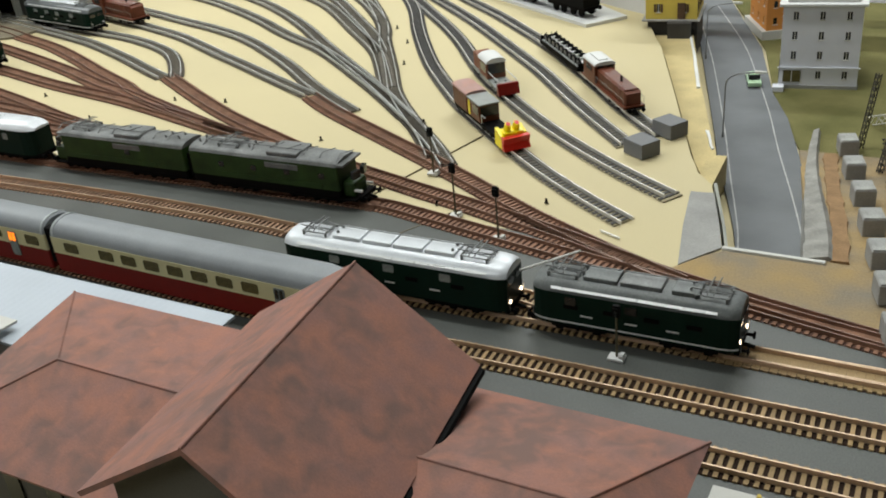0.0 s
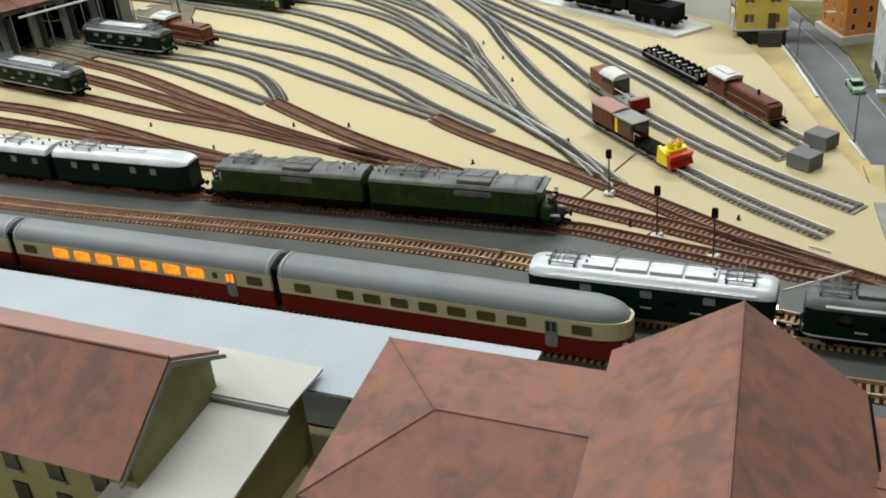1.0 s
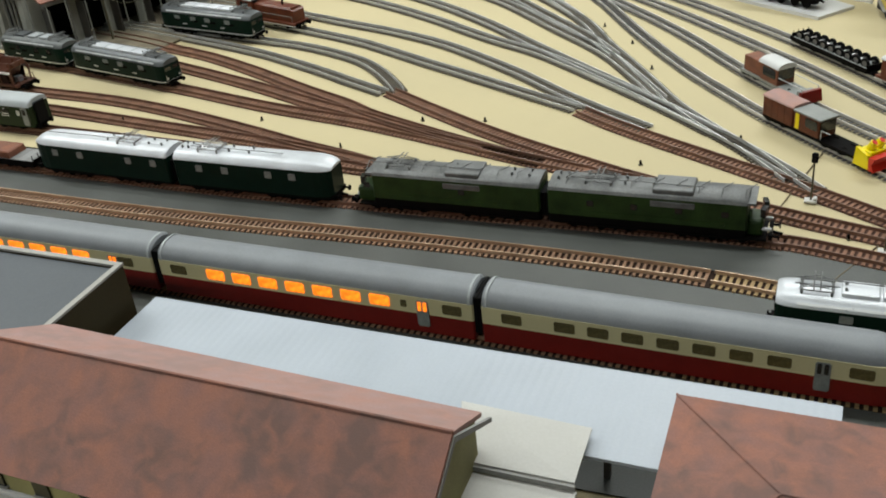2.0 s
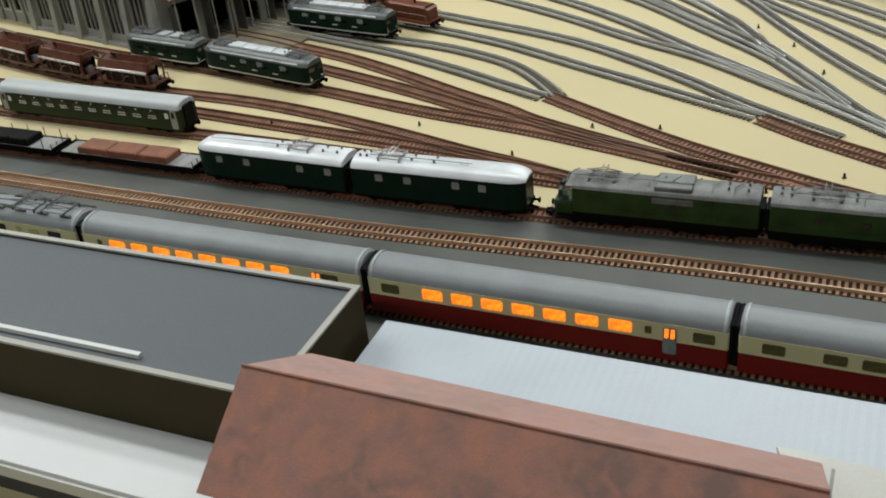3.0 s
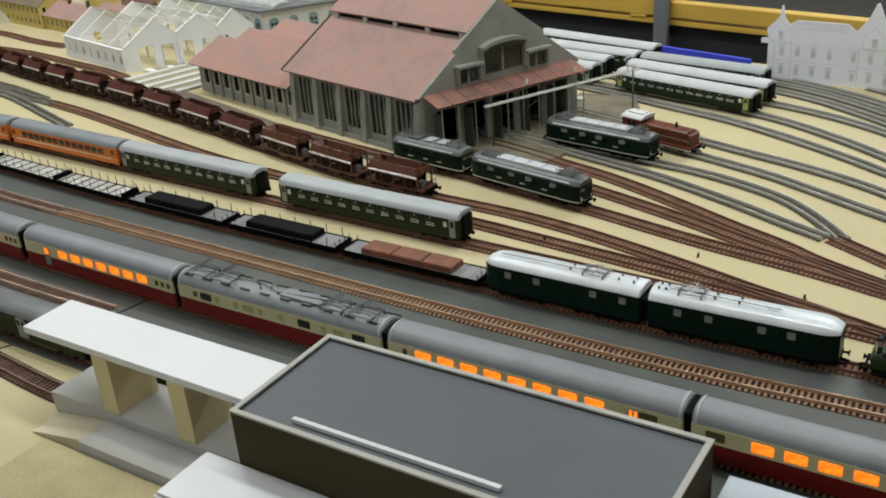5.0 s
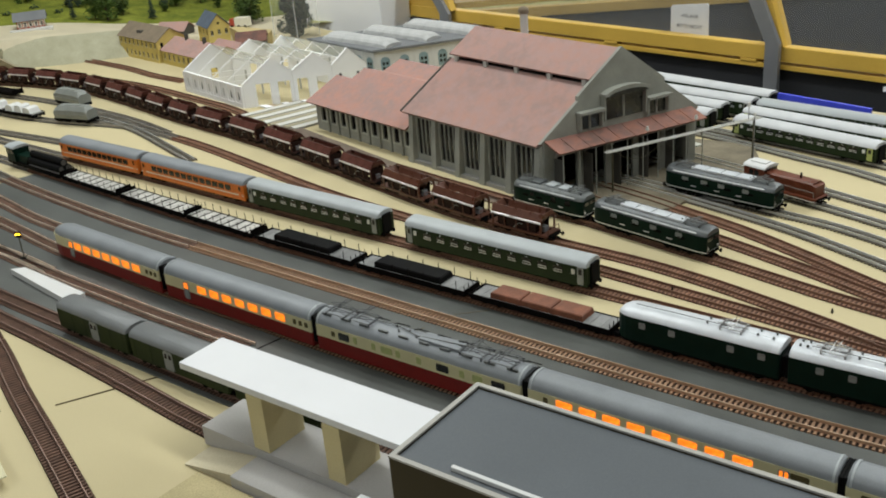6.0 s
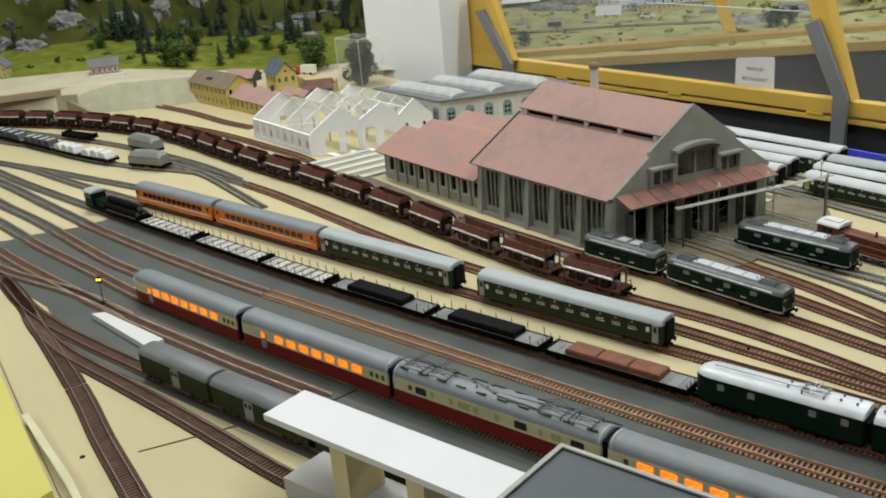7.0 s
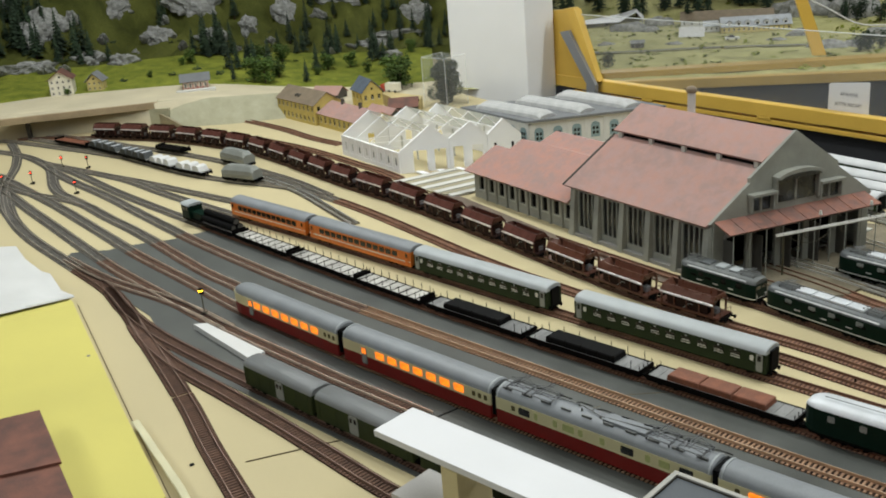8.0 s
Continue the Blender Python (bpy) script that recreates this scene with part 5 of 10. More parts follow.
def hopper_wagon(L, ry, zr, top, body, label):
    """ry, zr: half width and height of the rim of the open top."""
    t = thing("hopper_wagon", label, "wagon", "hopper train")
    h = L / 2 - 0.022
    e = L / 2 - 0.0115
    frame_mat = "hopper_rust" if body == "hopper_rust" else "hopper_dark"
    for s in (-1, 1):
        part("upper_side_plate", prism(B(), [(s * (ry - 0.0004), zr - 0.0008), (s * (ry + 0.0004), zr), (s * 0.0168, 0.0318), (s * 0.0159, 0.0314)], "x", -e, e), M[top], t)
        part("side_edge", prism(B(), [(s * 0.0165, 0.0327), (s * 0.01715, 0.0324), (s * 0.0176, 0.0300), (s * 0.0169, 0.0298)], "x", -e - 0.0003, e + 0.0003), M["hopper_edge"], t, "pale lower edge")
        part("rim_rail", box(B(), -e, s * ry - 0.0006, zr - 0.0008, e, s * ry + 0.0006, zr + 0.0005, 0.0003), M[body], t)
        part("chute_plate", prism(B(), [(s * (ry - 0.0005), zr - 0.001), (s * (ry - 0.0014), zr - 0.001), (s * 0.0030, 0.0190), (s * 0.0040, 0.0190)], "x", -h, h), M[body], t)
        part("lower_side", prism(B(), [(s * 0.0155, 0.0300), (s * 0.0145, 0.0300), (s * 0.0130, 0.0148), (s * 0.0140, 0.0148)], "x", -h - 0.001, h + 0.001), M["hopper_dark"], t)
        for k in range(5):
            x = -e + 0.002 + (2 * e - 0.004) * k / 4
            part("side_post", prism(B(), [(s * 0.0166, 0.0299), (s * 0.0154, 0.0299), (s * 0.0146, 0.0146), (s * 0.0157, 0.0146)], "x", x - 0.0008, x + 0.0008), M[body], t)
        part("discharge_lever", rods(B(), [(-0.006, s * 0.0150, 0.0150), (0.004, s * 0.0154, 0.0240), (0.010, s * 0.0150, 0.0240)], 0.0006, 5), M["grey_wag"], t)
        part("sole_bar", box(B(), -L / 2 + 0.004, s * 0.0150 - 0.001, 0.0115, L / 2 - 0.004, s * 0.0150 + 0.001, 0.0146), M[frame_mat], t)
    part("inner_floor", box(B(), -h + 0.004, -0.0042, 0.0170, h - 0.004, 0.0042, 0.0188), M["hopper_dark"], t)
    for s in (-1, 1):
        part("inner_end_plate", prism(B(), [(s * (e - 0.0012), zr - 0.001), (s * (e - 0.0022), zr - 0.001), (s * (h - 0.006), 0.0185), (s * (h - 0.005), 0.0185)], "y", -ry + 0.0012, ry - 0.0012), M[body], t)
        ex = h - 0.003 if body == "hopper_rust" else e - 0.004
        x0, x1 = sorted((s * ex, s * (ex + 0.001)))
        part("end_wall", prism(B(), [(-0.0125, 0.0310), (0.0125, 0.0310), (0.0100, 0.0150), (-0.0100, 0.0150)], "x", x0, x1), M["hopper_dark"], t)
        x0, x1 = sorted((s * (e - 0.0012), s * e))
        part("end_header", prism(B(), [(-ry, zr), (ry, zr), (0.0145, 0.0360), (-0.0145, 0.0360)], "x", x0, x1), M[body], t)
        for q in (-1, 1):
            part("end_post", prism(B(), [(q * 0.0145, 0.0360), (q * 0.0166, 0.0316), (q * 0.0154, 0.0146), (q * 0.0136, 0.0146), (q * 0.0138, 0.0310), (q * 0.0118, 0.0360)], "x", x0, x1), M[body], t)
        part("end_gear", box(B(), min(s * (h + 0.0005), s * (e - 0.0020)), -0.0045, 0.0143, max(s * (h + 0.0005), s * (e - 0.0020)), 0.0045, 0.0225, 0.0008), M["block_grey"], t)
        part("end_platform", box(B(), *((h - 0.002, -0.0148, 0.0125, L / 2 - 0.002, 0.0148, 0.0142) if s > 0 else (-L / 2 + 0.002, -0.0148, 0.0125, -h + 0.002, 0.0148, 0.0142))), M[frame_mat], t)
        rl = rods(B(), [(s * (L / 2 - 0.003), -0.012, 0.014), (s * (L / 2 - 0.003), -0.012, 0.024), (s * (L / 2 - 0.003), 0.012, 0.024), (s * (L / 2 - 0.003), 0.012, 0.014)], 0.0005)
        part("end_rail", rl, M[body], t)
        bogie(t, s * (L / 2 - 0.026), 0.021)
    buffers(t, L - 0.002)
    return t


def place_hoppers():
    """Couple the wagons along their track; the rear ones are of a shorter build."""
    proto = [hopper_wagon(0.106, 0.0112, 0.0425, "hopper_rust", "hopper_rust", "rusty brown open hopper wagon with wide mouth and pale edge"),
             hopper_wagon(0.106, 0.0078, 0.0440, "hopper_top", "hopper", "dark brown hopper wagon with narrow mouth and pale edge")]
    used = set()
    hl = LINES["hopper"]
    i0 = min(range(len(hl)), key=lambda k: abs(hl[k].x + 1.338))
    reach, at = 0.0, i0
    for k in range(19):
        pitch = 0.1205 if hl[at].x > -2.27 else 0.099
        i = max(3, i0 - int((reach + pitch / 2) / 0.004))
        p, d, n = along(hl, i)
        mm = Matrix.Translation(p) @ Matrix.Rotation(math.atan2(d.y, d.x), 4, "Z") @ Matrix.Diagonal((pitch / 0.1165, 1.0, 1.0, 1.0))
        one = 0 if k < 3 else 1
        if one not in used:
            used.add(one)
            proto[one].matrix_basis = mm
        else:
            copy_thing(proto[one], mm)
        reach += pitch
        at = max(3, i0 - int(reach / 0.004))


place_hoppers()


def flat_wagon(track, x0, x1, label, load=None, stakes=0, deck="plank", group="freight train", ends_up=True):
    m, L = between(track, x0, x1)
    L -= 0.010
    t = thing("flat_wagon", label, "wagon", group, m=m)
    part("frame", box(B(), -L / 2, -0.0150, 0.0105, L / 2, 0.0150, 0.0150), M["chassis"], t)
    for s in (-1, 1):
        part("side_sill", box(B(), -L / 2, s * 0.0154 - 0.0007, 0.0100, L / 2, s * 0.0154 + 0.0007, 0.0170), M["chassis"], t)
    nb = 14
    for k in range(nb):
        a, b = -L / 2 + L * k / nb, -L / 2 + L * (k + 1) / nb
        part("deck_board", box(B(), a + 0.0003, -0.0146, 0.0151, b - 0.0003, 0.0146, 0.0162), M[deck], t)
    for s in (-1, 1):
        bogie(t, s * (L / 2 - 0.028), 0.021)
        if ends_up:
            high = 0.0215 if not load else 0.0182
            part("end_board", box(B(), s * L / 2 - 0.0008, -0.0145, 0.0150, s * L / 2 + 0.0008, 0.0145, high), M["chassis"], t)
            for y in (-0.0135, -0.0045, 0.0045, 0.0135):
                part("end_stake", rod(B(), (s * (L / 2 - 0.0014), y, 0.0150), (s * (L / 2 - 0.0014), y, high + 0.0048), 0.0005, n=5), M["chassis"], t)
    buffers(t, L)
    for k in range(stakes):
        for s in (-1, 1):
            x = -L / 2 + L * (k + 0.5) / stakes
            part("stake", rod(B(), (x, s * 0.0150, 0.0105), (x, s * 0.0150, 0.0285), 0.0005, n=5), M["chassis"], t)
        if not load:
            part("stake_bolster", box(B(), x - 0.0005, -0.0148, 0.0163, x + 0.0005, 0.0148, 0.0172), M["chassis"], t)
    for k in range(4):
        x = -L / 3 + L * 2 / 9 * k
        part("truss", prism(B(), [(x - 0.004, 0.0105), (x + 0.004, 0.0105), (x, 0.0080)], "y", -0.013, 0.013), M["chassis"], t)
    if load:
        name, mt, a, b, hh, lbl = load
        ld = thing(name, lbl, "wagon load", m=m)
        n = 3 if mt == "rustload" else 1
        for k in range(n):
            xa, xb = a * L + (b - a) * L * k / n, a * L + (b - a) * L * (k + 1) / n
            bm = loft(B(), [[(xa + 0.0003 + i, -0.0128 + i * 0.6, z), (xb - 0.0003 - i, -0.0128 + i * 0.6, z), (xb - 0.0003 - i, 0.0128 - i * 0.6, z), (xa + 0.0003 + i, 0.0128 - i * 0.6, z)] for i, z in ((0.0, 0.0163), (0.0006, 0.0160 + hh * 0.86), (0.0022, 0.0160 + hh))])
            part("load_piece", bm, M[mt], ld)
    return t


flat_wagon("freight", -1.344, -1.148, "flat wagon carrying a low rust coloured load", ("rust_load", "rustload", -0.360, 0.312, 0.0078, "rust brown packed load on a flat wagon"), 0, "deck_grey")
flat_wagon("freight", -1.528, -1.344, "flat wagon carrying a black covered load", ("covered_load", "black", -0.339, 0.282, 0.0085, "low black tarpaulin covered load"), 7, "deck_grey")
flat_wagon("freight", -1.720, -1.528, "flat wagon carrying a black load beside stakes", ("covered_load", "black", -0.324, 0.269, 0.0085, "low black tarpaulin covered load"), 7, "deck_grey")
for a, b in ((-1.884, -1.722), (-2.063, -1.880), (-2.240, -2.065)):
    flat_wagon("freight", a, b, "empty flat wagon with pale deck and thin stakes", None, 8, "deck_pale")
flat_wagon("freight", -2.365, -2.243, "flat wagon carrying black pipes", None, 0)
mp, lp = between("freight", -2.365, -2.243)
pipes = thing("pipe_load", "stack of thick black pipes on a wagon", "pipes", m=mp)
for y, z in ((-0.0070, 0.0225), (0.0070, 0.0225), (0.0, 0.0335)):
    bm = rod(B(), (-0.055, y, z), (0.052, y, z), 0.0064, n=18)
    part("pipe", bm, M["black"], pipes, "", True)
    part("pipe_bore", rod(B(), (0.0518, y, z), (0.0523, y, z), 0.0050, n=18), M["wall_dark"], pipes)


NARROW = Matrix.Diagonal((1.0, 0.76, 0.80, 1.0))


def hood_diesel(track, x0, x1, label, cab=0.28, cab_at=-0.33, body="oxide", group="red brown diesels", flip=1, narrow=False):
    m, L = between(track, x0, x1)
    L -= 0.010
    if narrow:
        m = m @ NARROW
    if flip < 0:
        m = m @ Matrix.Rotation(math.pi, 4, "Z")
    t = thing("diesel_locomotive", label, "locomotive", group, m=m)
    part("frame", box(B(), -L / 2, -0.0155, 0.0115, L / 2, 0.0155, 0.0160, 0.0008), M[body], t)
    part("sole_bar", box(B(), -L / 2 - 0.0003, -0.0158, 0.0112, L / 2 + 0.0003, 0.0158, 0.0122), M["stripe"], t)
    c0, c1 = (cab_at - cab / 2) * L, (cab_at + cab / 2) * L
    part("hood", loft(B(), [ring4(c1, 0.0118, 0.016, 0.0345), ring4(L / 2 - 0.006, 0.0118, 0.016, 0.0338), ring4(L / 2 - 0.003, 0.0105, 0.016, 0.0318)]), M[body], t)
    part("hood_top", prism(B(), [(-0.0112, 0.0343), (0.0112, 0.0343), (0.0088, 0.0362), (-0.0088, 0.0362)], "x", c1, L / 2 - 0.008), M[body], t)
    if c0 > -L / 2 + 0.008:
        part("rear_hood", box(B(), -L / 2 + 0.003, -0.0118, 0.016, c0, 0.0118, 0.031, 0.0008), M[body], t)
    part("cab", box(B(), c0, -0.0158, 0.016, c1, 0.0158, 0.0405, 0.0008), M[body], t)
    part("cab_roof", roof(B(), [(c0 - 0.0015, 1, 1), (c1 + 0.0015, 1, 1)], 0.0165, 0.0402, 0.0052), M["white"], t, "white cab roof", True)
    part("roof_box", box(B(), c0 + 0.004, -0.007, 0.0448, c1 - 0.004, 0.007, 0.0470, 0.0007), M["white"], t)
    for side in (-1, 1):
        pane(t, (c0 + c1) / 2 - 0.004, side, 0.0158, 0.0335, 0.0068, 0.0070, "glass")
        pane(t, (c0 + c1) / 2 + 0.005, side, 0.0158, 0.0335, 0.0068, 0.0070, "glass")
        for k in range(4):
            x = c1 + (L / 2 - c1) * (0.15 + 0.2 * k)
            part("side_door", box(B(), x - 0.004, side * 0.0119 - 0.0003, 0.0175, x + 0.004, side * 0.0119 + 0.0003, 0.0325), M[body], t)
        part("handrail", rods(B(), [(c1 + 0.002, side * 0.0152, 0.016), (c1 + 0.002, side * 0.0152, 0.0255), (L / 2 - 0.003, side * 0.0152, 0.0255), (L / 2 - 0.003, side * 0.0152, 0.016)], 0.0003), M["grey_wag"], t)
    for y in (-0.0075, 0.0075):
        part("cab_front_window", box(B(), c1 - 0.0002, y - 0.0048, 0.0355, c1 + 0.0006, y + 0.0048, 0.0396), M["glass"], t)
    part("exhaust", rod(B(), (L * 0.22, 0, 0.036), (L * 0.22, 0, 0.0435), 0.0016), M["black"], t)
    for s in (-1, 1):
        bogie(t, s * L * 0.27, L * 0.2, 2, 0.0145)
    buffers(t, L)
    return t


hood_diesel("grey_2", -1.198, -1.070, "red brown diesel shunter with white cab roof by the shed")
hood_diesel("siding_4", -0.306, -0.218, "red brown diesel locomotive with white cab roof", cab_at=-0.30, narrow=True)


def box_van(track, x0, x1, label, body="van_green", top="van_roof", doors=(0.0,), group="vans", hgt=0.0375, arch=0.0085):
    m, L = between(track, x0, x1)
    L -= 0.006
    t = thing("box_van", label, "wagon", group, m=m)
    st = ends(L, SQUARE, SQUARE)
    part("body", sides(B(), st, 0.0160, 0.0120, hgt), M[body], t)
    part("roof", roof(B(), st, 0.0164, hgt - 0.0003, arch), M[top], t, "", True)
    part("underframe", box(B(), -L / 2 + 0.01, -0.012, 0.009, L / 2 - 0.01, 0.012, 0.0122), M["chassis"], t)
    for s in (-1, 1):
        bogie(t, s * L * 0.32, 0.024)
    buffers(t, L, reach=0.003)
    for side in (-1, 1):
        for x in doors:
            pane(t, x * L, side, 0.0160, 0.0248, 0.0150, 0.0232, "grey_wag", "sliding_door")
            for dx in (-0.0035, 0.0035):
                pane(t, x * L + dx, side, 0.0165, 0.0305, 0.0034, 0.0055, "glass", "door_window")
        for k in range(6):
            part("rib", box(B(), (-0.45 + 0.18 * k) * L - 0.0004, side * 0.0160 - 0.0003, 0.0125, (-0.45 + 0.18 * k) * L + 0.0004, side * 0.0160 + 0.0003, hgt - 0.001), M[body], t)
    return t


box_van("vans", -1.744, -1.601, "dark green baggage van with grey roof", doors=(0.045,))
box_van("vans", -1.600, -1.430, "dark green baggage van with pale sliding doors", doors=(-0.08,))
box_van("vans", -1.428, -1.28, "dark green baggage van under the platform roof", doors=(0.0,))
slab("low_platform", [(-1.966, 0.549), (-1.953, 0.563), (-1.800, 0.553), (-1.800, 0.527)], 0.0012, 0.0095, M["white"], "structure", "low white platform slab between the tracks", "platform")


def rounded_van(track, x0, x1, label):
    """A short grey wagon whose roof and ends fold down in facets."""
    m, L = between(track, x0, x1)
    L -= 0.024
    t = thing("covered_wagon", label, "wagon", "grey wagons", m=m)
    rings = []
    for x, k in ((-L / 2, 0.0), (-L / 2 + 0.010, 1.0), (L / 2 - 0.010, 1.0), (L / 2, 0.0)):
        zt, zs = 0.0345 + 0.0065 * k, 0.0300 + 0.0022 * k
        rings.append([(x, -0.0150, 0.0150), (x, 0.0150, 0.0150), (x, 0.0163, 0.0240), (x, 0.0155, zs), (x, 0.0085, zt), (x, -0.0085, zt), (x, -0.0155, zs), (x, -0.0163, 0.0240)])
    part("body", loft(B(), rings), M["van_grey"], t)
    part("roof_hatch", box(B(), -L * 0.22, -0.0062, 0.0406, L * 0.22, 0.0062, 0.0424, 0.0006), M["van_grey"], t)
    for sd in (-1, 1):
        part("side_rail", box(B(), -L / 2 + 0.004, sd * 0.0166 - 0.0005, 0.0232, L / 2 - 0.004, sd * 0.0166 + 0.0005, 0.0245), M["van_grey"], t)
    part("sole_plate", box(B(), -L / 2 - 0.002, -0.0145, 0.0118, L / 2 + 0.002, 0.0145, 0.0149), M["chassis"], t)
    for sd in (-1, 1):
        bogie(t, sd * L * 0.30, 0.022)
    buffers(t, L, reach=0.005)
    return t


rounded_van("yard_a", -2.618, -2.504, "grey covered wagon with faceted roof")
rounded_van("yard_b", -2.758, -2.634, "grey covered wagon on the next track")


def bundles(track, x0, x1, kind, n):
    """A low flat wagon and the row of bundles that lies across it."""
    m, L = between(track, x0, x1)
    flat_wagon(track, x0, x1, "low black flat wagon carrying bundles", None, 0, group="bundle wagons", ends_up=False)
    r3 = random.Random(int(x0 * -1000))
    if kind == "white":
        ld = thing("sack_load", "rows of bright white sacks on a flat wagon", "wagon load", m=m)
    else:
        ld = thing("bale_load", "grey tarpaulin bales with pale crests on a wagon", "wagon load", m=m)
    L -= 0.022
    for k in range(n):
        x = -L / 2 + L * (k + 0.5) / n
        w = L / n * (0.43 if kind == "white" else 0.47)
        q = r3.uniform(-0.0008, 0.0008)
        bm = loft(B(), [[(x - w, -0.0138, z), (x + w, -0.0138, z), (x + w, 0.0138, z), (x - w, 0.0138, z)] if i == 0 else [(x - w * i, -0.0128 + q, z), (x + w * i * 0.8, -0.0128 + q, z), (x + w * i * 0.8, 0.0128 + q, z), (x - w * i, 0.0128 + q, z)] for i, z in ((0, 0.0163), (1.0, 0.0225), (0.82, 0.0278 + q), (0.4, 0.0300 + q))])
        if kind == "white":
            part("sack", bm, M["white"], ld, "", True)
        else:
            b = part("bale", bm, M["tarp_grey"], ld, "", True)
            part("crest", box(B(), x - w * 0.30, -0.0122 + q, 0.0300 + q, x + w * 0.24, 0.0122 + q, 0.0310 + q, 0.0004), M["silver_roof"], b, "pale crest")


bundles("yard_a", -2.788, -2.672, "white", 3)
bundles("yard_a", -2.906, -2.790, "white", 3)
bundles("yard_a", -3.054, -2.908, "dark", 4)
bundles("yard_a", -3.220, -3.056, "dark", 4)
flat_wagon("yard_a", -3.380, -3.222, "empty flat wagon with brown plank deck", None, 0, "rustload", "bundle wagons")
flat_wagon("yard_b", -3.020, -2.908, "short black flat wagon", None, 0, "chassis", "bundle wagons")
# the shunter behind the pipe wagon
mw, lw = between("freight", -2.435, -2.352)
t = thing("small_shunter", "small green shunter with pale cab roof", "locomotive", m=mw)
part("frame", box(B(), -0.036, -0.0145, 0.0105, 0.036, 0.0145, 0.0150), M["chassis"], t)
part("cab", box(B(), -0.034, -0.0150, 0.0150, -0.006, 0.0150, 0.0400), M["loco_green"], t)
part("hood", box(B(), -0.006, -0.0105, 0.0150, 0.034, 0.0105, 0.0290, 0.001), M["loco_green"], t)
part("cab_roof", roof(B(), [(-0.0365, 1, 1), (-0.0035, 1, 1)], 0.0165, 0.0398, 0.0050), M["coach_roof"], t, "", True)
for sd in (-1, 1):
    pane(t, -0.025, sd, 0.0150, 0.0330, 0.008, 0.008, "glass")
    pane(t, -0.013, sd, 0.0150, 0.0330, 0.008, 0.008, "glass")
bogie(t, 0.0, 0.040)

# snow clearing vehicles
mm, L = between("siding_1", -0.411, -0.302)
mm = mm @ NARROW
t = thing("snow_plough_car", "brown works car with bright yellow and red snow plough", "plough car", m=mm)
part("frame", box(B(), -L / 2, -0.0145, 0.0105, L / 2 - 0.02, 0.0145, 0.0140), M["chassis"], t)
part("van_body", box(B(), -L / 2, -0.0152, 0.0140, -L / 2 + 0.042, 0.0152, 0.0395, 0.0008), M["oxide"], t)
part("van_roof", roof(B(), [(-L / 2 - 0.001, 1, 1), (-L / 2 + 0.043, 1, 1)], 0.0160, 0.0390, 0.0040), M["roof_pink"], t, "", True)
for k in range(5):
    part("rib", box(B(), -L / 2 + 0.003 + 0.009 * k, -0.0156, 0.0145, -L / 2 + 0.004 + 0.009 * k, 0.0156, 0.0388), M["oxide"], t)
part("cab", box(B(), -L / 2 + 0.044, -0.0148, 0.0140, -L / 2 + 0.078, 0.0148, 0.0370, 0.0008), M["oxide"], t)
part("cab_roof", box(B(), -L / 2 + 0.043, -0.0158, 0.0370, -L / 2 + 0.080, 0.0158, 0.0392, 0.0006), M["grey_wag"], t)
for sd in (-1, 1):
    pane(t, -L / 2 + 0.068, sd, 0.0148, 0.0290, 0.0160, 0.0120, "glass")
    pane(t, -L / 2 + 0.049, sd, 0.0148, 0.0255, 0.0050, 0.0200, "plow_yellow", "yellow_panel")
part("front_window", box(B(), -L / 2 + 0.0778, -0.0125, 0.0220, -L / 2 + 0.0788, 0.0125, 0.0350), M["glass"], t)
for sd in (-1, 1):
    part("side_blade", prism(B(), [(L / 2 - 0.022, 0.0075), (L / 2 - 0.002, 0.0075), (L / 2 - 0.006, 0.0240), (L / 2 - 0.020, 0.0300)], "y", sd * 0.0160 - 0.0025, sd * 0.0160 + 0.0025), M["plow_yellow"], t)
part("plough_housing", box(B(), L / 2 - 0.020, -0.0140, 0.0140, L / 2 - 0.004, 0.0140, 0.0275, 0.0015), M["plow_yellow"], t)
for y in (-0.006, 0.006):
    part("blower_chute", rod(B(), (L / 2 - 0.012, y, 0.0270), (L / 2 - 0.008, y, 0.0370), 0.0045, 0.0040, 10), M["plow_yellow"], t)
    part("chute_mouth", rod(B(), (L / 2 - 0.0079, y, 0.0372), (L / 2 - 0.0077, y, 0.0376), 0.0030, n=10), M["plow_red"], t)
part("plough_blade", prism(B(), [(L / 2 - 0.004, 0.0070), (L / 2 + 0.003, 0.0070), (L / 2 + 0.000, 0.0150), (L / 2 + 0.003, 0.0235), (L / 2 - 0.004, 0.0235)], "y", -0.0185, 0.0185), M["plow_red"], t, "bright red plough blade")
part("railing", rods(B(), [(-L / 2 + 0.080, -0.013, 0.014), (-L / 2 + 0.080, -0.013, 0.026), (-L / 2 + 0.092, -0.013, 0.026)], 0.0005), M["stripe"], t)
bogie(t, -L / 2 + 0.018, 0.021)
bogie(t, 0.022, 0.021)
mm, L = between("siding_2", -0.448, -0.374)
mm = mm @ NARROW
t = thing("snow_blower_car", "orange brown blower car with white domed cab roof", "plough car", m=mm)
part("frame", box(B(), -L / 2, -0.0145, 0.0105, L / 2, 0.0145, 0.0145), M["grey_wag"], t)
part("rear_body", box(B(), -L / 2 + 0.004, -0.0125, 0.0145, -L / 2 + 0.034, 0.0125, 0.0365, 0.0012), M["rustload"], t)
part("cab", box(B(), -L / 2 + 0.036, -0.0150, 0.0145, -L / 2 + 0.066, 0.0150, 0.0385, 0.0008), M["rustload"], t)
